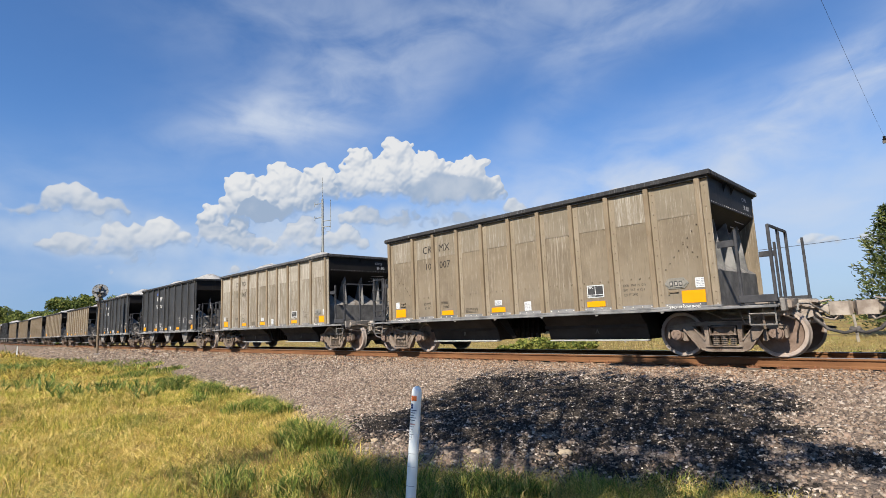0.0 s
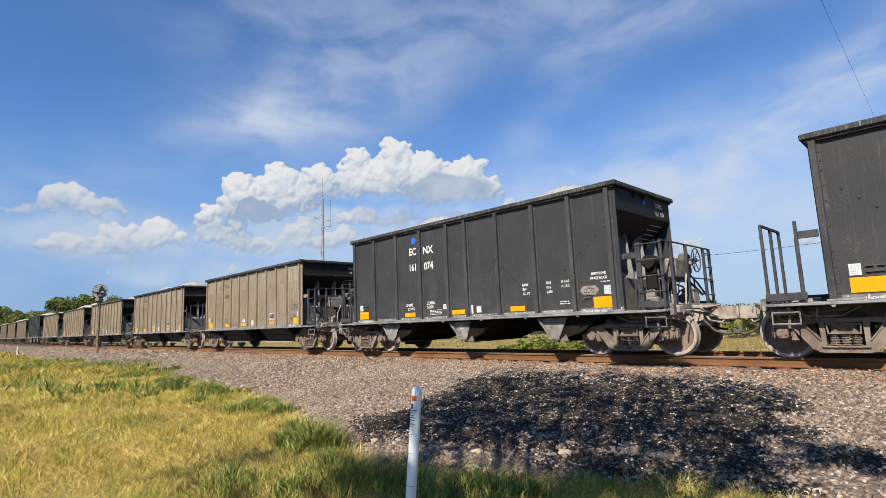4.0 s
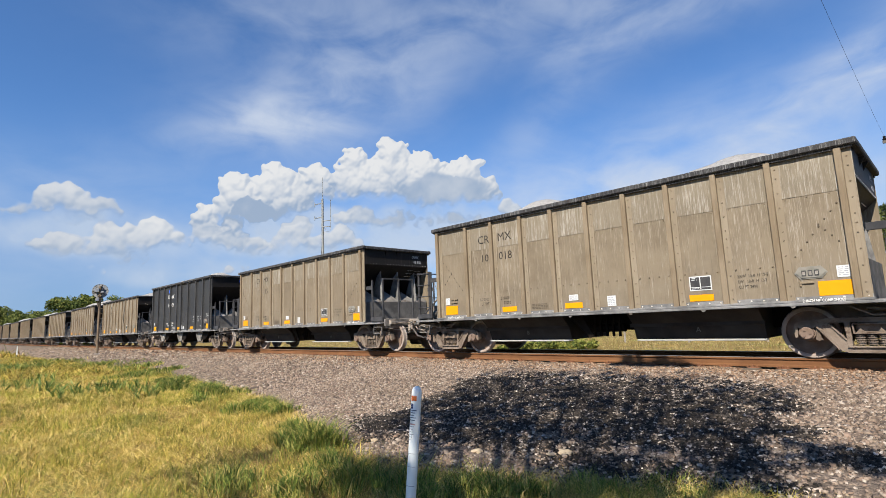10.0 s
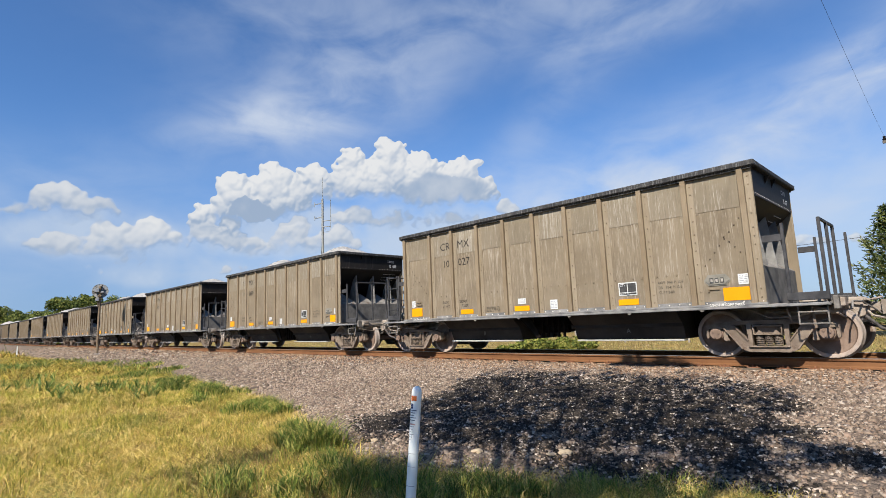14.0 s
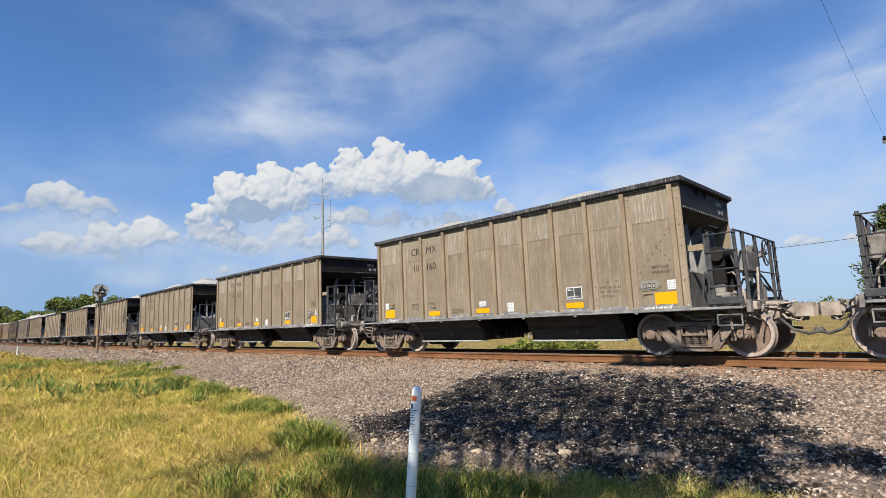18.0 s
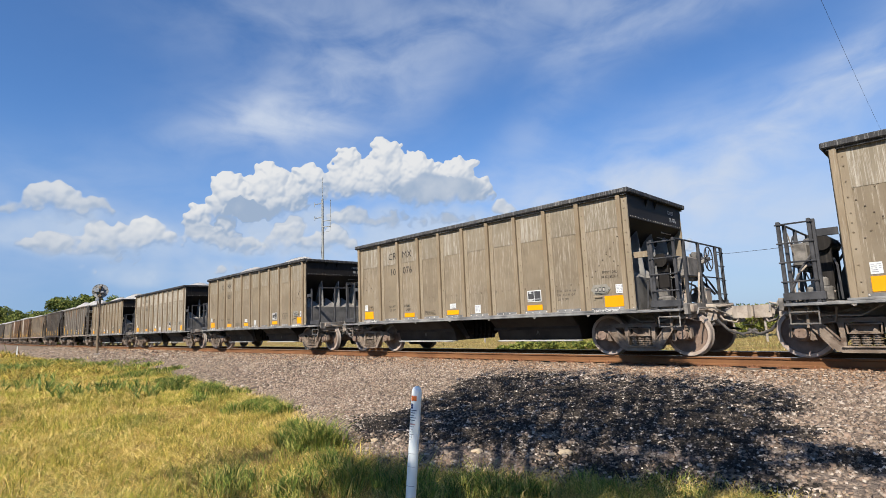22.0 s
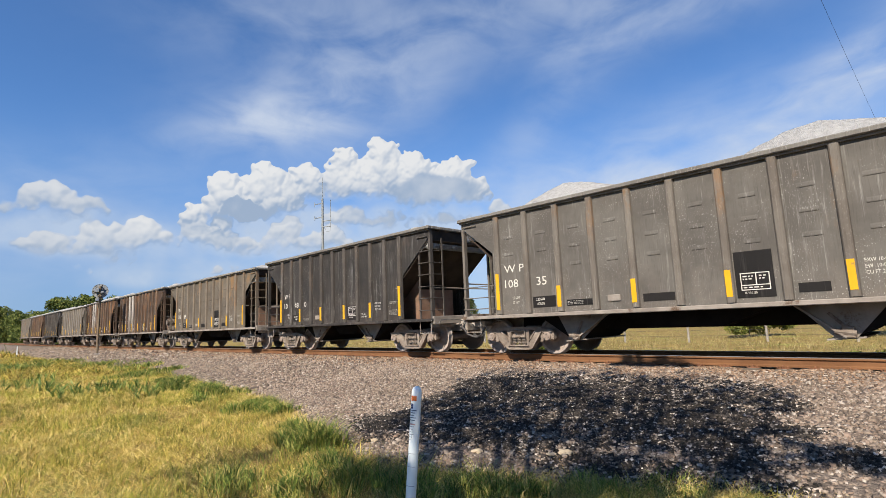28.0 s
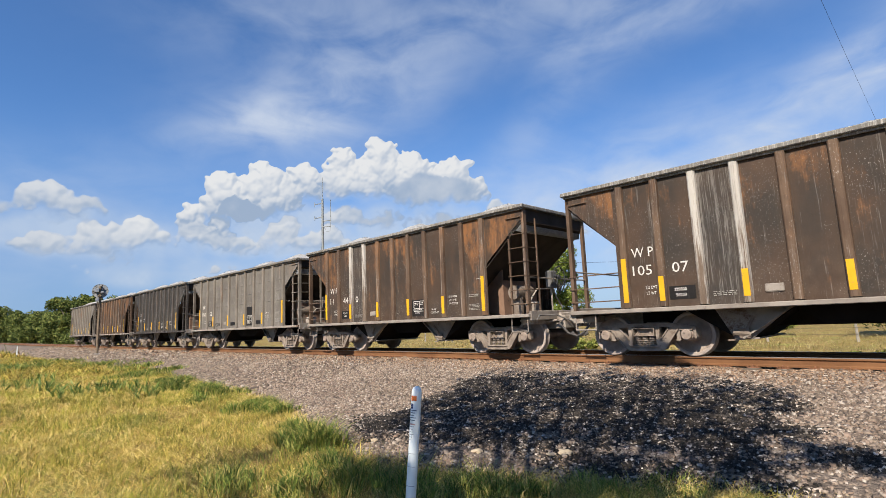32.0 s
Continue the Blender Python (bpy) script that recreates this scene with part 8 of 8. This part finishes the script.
# ---------------------------------------------------------------- things beside the line
def marker_post():
    p = new("marker_post")
    s = Shape()
    s.lathe([(-0.48, 0.0375), (0.69, 0.0375), (0.735, 0.0365), (0.757, 0.029), (0.768, 0.015), (0.771, 0.0)], "z", (0, 0, 0), 24)
    part("tube", s, M["plastic"], p, smooth=True)

    def wrap(name, z0, z1, a0, a1, mat, r=0.0388):
        t = Shape()
        n = 8
        v = []
        for k in range(n + 1):
            a = radians(a0 + (a1 - a0) * k / n)
            v += [(r * math.cos(a), r * math.sin(a), z0), (r * math.cos(a), r * math.sin(a), z1)]
        t.add(v, [(2 * k, 2 * k + 2, 2 * k + 3, 2 * k + 1) for k in range(n)])
        return part(name, t, mat, p)

    # the camera looks at it from +x, -y
    wrap("sticker", 0.667, 0.702, -112, -40, M["sticker_orange"])
    wrap("sticker", 0.612, 0.648, -108, -76, M["ink"])
    for k in range(5):
        wrap("small_print", 0.598 - 0.017 * k, 0.603 - 0.017 * k, -112, -34 - 13 * (k % 3), M["ink"])
    wrap("sticker", 0.500, 0.509, -112, -42, M["sticker_red"])
    for k in range(6):
        wrap("small_print", 0.485 - 0.018 * k, 0.489 - 0.018 * k, -112, -50 - 17 * (k % 3), M["print"])
    for z in (0.30, 0.21, 0.08):
        wrap("seam", z, z + 0.003, -120, -10, M["print"])
    p.matrix_basis = pose(-2.965, 2.553, -0.318, -4.4, 3.0, 0)
    return tagged(p, "white plastic cable marker post with stickers", "marker post")


marker_post()


def signal_mast():
    g = new("signal_mast")
    s = Shape()
    s.rod((0, 0, -0.25), (0, 0, 4.80), 0.085, 12)
    part("mast", s, M["signal_pole"], g, "weathered brown steel mast")
    part("footing", Shape().box(-0.19, 0.19, -0.19, 0.19, -0.30, -0.02, 0.03), M["signal_grey"], g)
    s = Shape()
    s.lathe([(-0.13, 0.0), (-0.13, 0.50), (-0.10, 0.515), (-0.085, 0.50), (-0.10, 0.48), (-0.10, 0.0)], "x", (0, 0, 4.45), 32)
    part("shield", s, M["signal_disc"], g, "round grey signal background disc")
    s = Shape()
    s.box(-0.09, 0.18, -0.34, -0.06, 4.36, 4.66, 0.03)
    s.box(-0.09, 0.10, -0.46, -0.34, 4.42, 4.58, 0.02)
    s.box(-0.09, 0.12, 0.02, 0.22, 4.30, 4.44, 0.02)
    s.rod((-0.05, -0.2, 4.15), (-0.05, -0.2, 4.40), 0.03, 8)
    part("lamp_case", s, M["galv"], g, "pale grey lamp housing")
    for a in (0.25, 1.3, 2.3, 3.5, 4.4, 5.5):
        part("spoke", Shape().rod((-0.09, 0.1 * math.cos(a), 4.45 + 0.1 * math.sin(a)), (-0.09, 0.47 * math.cos(a), 4.45 + 0.47 * math.sin(a)), 0.014, 5), M["signal_pole"], g)
    s = Shape()
    s.box(-0.10, 0.16, -0.12, 0.12, 4.02, 4.12, 0.02)
    s.path([(0.08, -0.1, 4.2), (0.12, -0.16, 3.8), (0.09, -0.1, 3.3)], 0.025, 6)
    part("bracket", s, M["signal_pole"], g)
    part("junction_box", Shape().box(-0.02, 0.20, -0.26, -0.06, 3.72, 3.96, 0.02), M["galv"], g)
    for k in range(9):
        part("step_rung", Shape().rod((0.05, 0.0, 1.0 + 0.36 * k), (0.10, 0.17, 1.0 + 0.36 * k), 0.013, 6), M["signal_pole"], g)
    g.matrix_basis = pose(-44.4, 9.0, -0.26, 0, 0, -12)
    return tagged(g, "weathered searchlight signal on a steel mast seen from behind", "signal")


signal_mast()


def small_post():
    p = new("milepost")
    part("post", Shape().box(-0.035, 0.035, -0.035, 0.035, -0.3, 0.85, 0.01), M["plastic"], p)
    x, y = at_az(-84.2, 62)
    p.matrix_basis = pose(x, y, -0.55)
    tagged(p, "short white post in tall dry grass", "post")


small_post()


def antenna():
    g = new("radio_mast")
    s = Shape()
    s.path([(0, 0, -0.4), (0, 0, 9.0), (0, 0, 17.6)], 0.19, 10, 0.14)
    part("pole", s, M["mast_grey"], g, "dull grey galvanised pole")
    s = Shape()
    s.rod((0, 0, 17.6), (0, 0, 20.4), 0.03, 6)
    part("whip", s, M["mast_grey"], g)
    for z in (15.25, 17.05):
        s = Shape()
        s.rod((0, 0, z), (-1.35, -0.3, z + 0.05), 0.055, 6)
        s.rod((-1.35, -0.3, z - 0.25), (-1.35, -0.3, z + 0.3), 0.045, 6)
        part("dipole_arm", s, M["mast_grey"], g)
    s = Shape()
    for z in (14.0, 14.75):
        s.rod((0, 0, z), (1.35, 0.3, z - 0.1), 0.055, 6)
    s.rod((1.35, 0.3, 13.6), (1.35, 0.3, 17.3), 0.035, 8)
    s.path([(0.2, 0, 14.1), (0.7, 0.15, 13.3), (1.2, 0.25, 13.3), (1.35, 0.3, 13.7)], 0.02, 5)
    part("whip_arm", s, M["mast_grey"], g)
    s = Shape()
    s.path([(-0.12, -0.05, 11.8), (-0.2, -0.1, 10.9), (-0.12, -0.05, 9.8), (-0.14, -0.05, 6.0)], 0.035, 6)
    part("cable", s, M["wire"], g)
    x, y = -55.8, 34.8
    g.matrix_basis = pose(x, y, -0.6)
    tagged(g, "galvanised radio mast with whip antennas", "antenna mast")
    h = new("equipment_hut")
    s = Shape()
    s.box(-1.6, 1.6, -1.2, 1.2, 0.0, 2.3, 0.03)
    part("wall", s, M["shed"], h)
    s = Shape()
    s.prism([(-1.75, 2.3), (1.75, 2.3), (1.6, 2.42), (-1.6, 2.42)], -1.35, 1.35)
    part("roof", s, M["shed"], h)
    part("door", Shape().box(-0.45, 0.45, -1.23, -1.19, 0.05, 2.05, 0.01), M["mast_grey"], h)
    h.matrix_basis = pose(x - 3.2, y + 0.5, -0.62, 0, 0, 20)
    tagged(h, "small pale metal equipment hut under the mast", "hut")


antenna()


def fence_and_wires():
    proto = None
    for k in range(16):
        x, y = -34 + 3.4 * k, 28.0 + 0.35 * math.sin(k * 1.7)
        m = pose(x, y, -0.72, random.uniform(-3, 3), random.uniform(-4, 4), random.uniform(0, 90))
        if proto is None:
            proto = new("fence_post")
            s = Shape()
            s.path([(0, 0, -0.3), (0.01, 0.0, 0.6), (0, 0.01, 1.25)], 0.06, 8, 0.05)
            part("post", s, M["wood_post"], proto)
            tagged(proto, "silvered wooden fence post in dry grass", "fence post", "pasture fence")
            proto.matrix_basis = m
        else:
            copy_thing(proto, m)
    f = new("fence_wire")
    s = Shape()
    for z in (0.0, 0.28, 0.52):
        s.path([(-36, 28.06, z - 0.3), (-20, 28.06, z - 0.33), (0, 28.06, z - 0.3), (20, 28.06, z - 0.31)], 0.006, 4)
    part("strand", s, M["wire"], f)
    tagged(f, "rusty strands of pasture fence wire", "fence wire")
    # power line across the pasture, and one overhead
    pole = new("utility_pole")
    s = Shape()
    s.path([(0, 0, -0.8), (0, 0, 10.2)], 0.17, 10, 0.12)
    part("pole", s, M["pole_wood"], pole)
    part("crossarm", Shape().box(-1.15, 1.15, -0.06, 0.06, 9.3, 9.45, 0.01), M["pole_wood"], pole)
    s = Shape()
    s.lathe([(7.9, 0.0), (7.9, 0.20), (8.0, 0.24), (8.55, 0.24), (8.62, 0.18), (8.64, 0.0)], "z", (0.36, -0.1, 0), 14)
    part("transformer", s, M["mast_grey"], pole, "grey pole transformer", True)
    for x in (-1.05, 0.0, 1.05):
        s = Shape()
        s.lathe([(9.45, 0.02), (9.45, 0.08), (9.53, 0.10), (9.58, 0.05), (9.66, 0.07), (9.70, 0.0)], "z", (x, 0, 0), 10)
        part("insulator", s, M["under"], pole, "dark insulator", True)
    pole.matrix_basis = pose(-0.78, 34.0, -0.3)
    tagged(pole, "wooden utility pole with a crossarm", "utility pole", "utility poles")
    copy_thing(pole, pose(-35.8, 43.1, -0.3, 0, 0, 35))

    def cable(name, a, b, sag, r, label):
        w = new(name)
        s = Shape()
        pts = []
        for k in range(25):
            q = k / 24
            p = Vector(a).lerp(Vector(b), q)
            pts.append((p.x, p.y, p.z - sag * 4 * q * (1 - q)))
        s.path(pts, r, 5)
        part("strand", s, M["wire"], w)
        tagged(w, label, "cable")

    cable("power_line", (-1.83, 34.0, 9.35), (-1.2, -5.0, 7.8), 0.35, 0.004, "thin black overhead cable from the pole")
    cable("power_line", (-35.8, 43.1, 7.6), (2.0, 30.0, 4.2), 1.1, 0.012, "thin black cable across the pasture")


fence_and_wires()


# ---------------------------------------------------------------- the train
PITCH_M = 13.5205


def train_s(t):
    """How far the train has come; it gathers a little speed."""
    return -13.20 + 9.633 * t + 0.00565 * t * t


B_RIGHT = (2, 3, 4, 13, 14, 16, 19)
SLOPED = {20: (270.90, "grey"), 21: (282.72, "dark"), 22: (295.60, "rustgrey"), 23: (307.37, "rust"), 24: (319.11, "rust"),
          25: (331.65, "pale"), 26: (343.25, "dark"), 27: (354.80, "rust"), 28: (366.30, "pale")}
LONG_ONES = (20, 22, 25)
TRAIN = []


def build_train():
    protos = {}
    for i in range(-1, 20):
        colour = "black" if i in BLACK_NUMBERS else ("worn tan" if i in (1, 18) else "tan")
        kind = "B" if i in B_RIGHT else "A"
        if (colour, kind) not in protos:
            protos[colour, kind] = open_end_car(colour, kind)
            car = protos[colour, kind]
        else:
            car = copy_thing(protos[colour, kind], Matrix.Identity(4))
        TRAIN.append((car, i * PITCH_M, colour, i))
    for car, u, colour, i in TRAIN:
        number_car(car, colour, (BLACK_NUMBERS if colour == "black" else TAN_NUMBERS)[i])
        if colour == "worn tan":
            tagged(car, "chalky whitened tan ribbed hopper car with black top rail", "rail car", "train of hopper cars")
        elif colour == "tan":
            tagged(car, "weathered tan ribbed hopper car with black top rail", "rail car", "train of hopper cars")
        else:
            tagged(car, "black ribbed hopper car with white lettering and blue dot", "rail car", "train of hopper cars")
    words = {"grey": "dirty dark grey hopper car with slanted ends", "dark": "sooty black-brown hopper car with flaked paint", "rustgrey": "grey hopper car with orange rust stains",
             "rust": "rust-streaked brown hopper car with slanted ends", "pale": "pale dusty grey hopper car with slanted ends"}
    for i, (u, tone) in SLOPED.items():
        if i in LONG_ONES:
            car = slope_end_car(11.86, 11, 1.26, 10.47, (1.60, 10.46), tone, HOPPER_NUMBERS[i], True, 1 if i != 22 else 2)
        else:
            car = slope_end_car(10.62, 11, 1.35, 9.06, (1.55, 9.22), tone, HOPPER_NUMBERS[i], False, 1 if i in (23, 24) else 2)
        tagged(car, words[tone], "rail car", "train of hopper cars")
        TRAIN.append((car, u, tone, i))


build_train()
LOADS = []


def build_loads():
    meshes = {}
    for _, u, colour, i in TRAIN:
        v = i % 4
        if i >= 20:
            n, top = (11.86, 3.765) if i in LONG_ONES else (10.62, 3.835)
            peak = 1.32 if i == 20 else (1.05 if i >= 24 else 0.92)
            key = ("w", n, peak, v % 2)
            if key not in meshes:
                meshes[key] = heap(0.2, n - 0.2, top - 0.30, peak, 7 + v, 1.44, 2 if i == 20 else 3)
        else:
            top = 3.89 if colour == "black" else 3.66
            peak = {2: 1.04, 3: 1.08, 9: 0.95}[i] if colour == "black" else (0.86, 1.02, 0.82, 1.06)[v]
            key = (colour == "black", v)
            if key not in meshes:
                meshes[key] = heap(0.12, BODY - 0.12, top - 0.30, peak, 3 + v, 1.46, 2)
        ob = tagged(new("gravel_load", meshes[key]), "pale grey crushed stone heaped in a hopper car", "gravel load", "train loads")
        LOADS.append((ob, u))


build_loads()


def motions():
    times = [k * 1.0 for k in range(33)]

    def rows(u):
        out = []
        for t in times:
            x = train_s(t) - u
            a, b = x + 1.0, x + 9.0
            turn = math.degrees(math.atan2(track_dy(b) - track_dy(a), 8.0))
            tilt = -math.degrees(math.atan2(track_dz(b) - track_dz(a), 8.0))
            out.append((t, pose(x, YC + track_dy(x), track_dz(x), 0, tilt, turn)))
        return out

    for car, u, *_ in TRAIN:
        walk(car, rows(u))
    for load, u in LOADS:
        walk(load, rows(u))
    # wheels roll with the train; alike wheelsets share one set of keys
    n = 480
    first = {}
    for car, *_ in TRAIN:
        for ob in car.children_recursive:
            if ob.name.split(".")[0] != "wheelset":
                continue
            side = ob.matrix_basis.translation.x > 0
            if side not in first:
                spin = []
                for k in range(n + 1):
                    t = k / 15.0
                    spin.append((t, pose(0.889 if side else -0.889, 0, WHEEL_R, 0, math.degrees((train_s(t) - train_s(0)) / WHEEL_R) % 360.0, 0)))
                walk(ob, spin)
                first[side] = ob
            else:
                lead = first[side].animation_data
                ob.rotation_mode = "QUATERNION"
                keys = ob.animation_data_create()
                keys.action = lead.action
                keys.action_slot = lead.action_slot
    # the cumulus drifts slowly to the west
    walk(CLOUDS, [(t, pose(*CLOUDS.location, 0, 0, 0.058 * t)) for t in (0.0, 8.0, 16.0, 24.0, 32.0)])


motions()
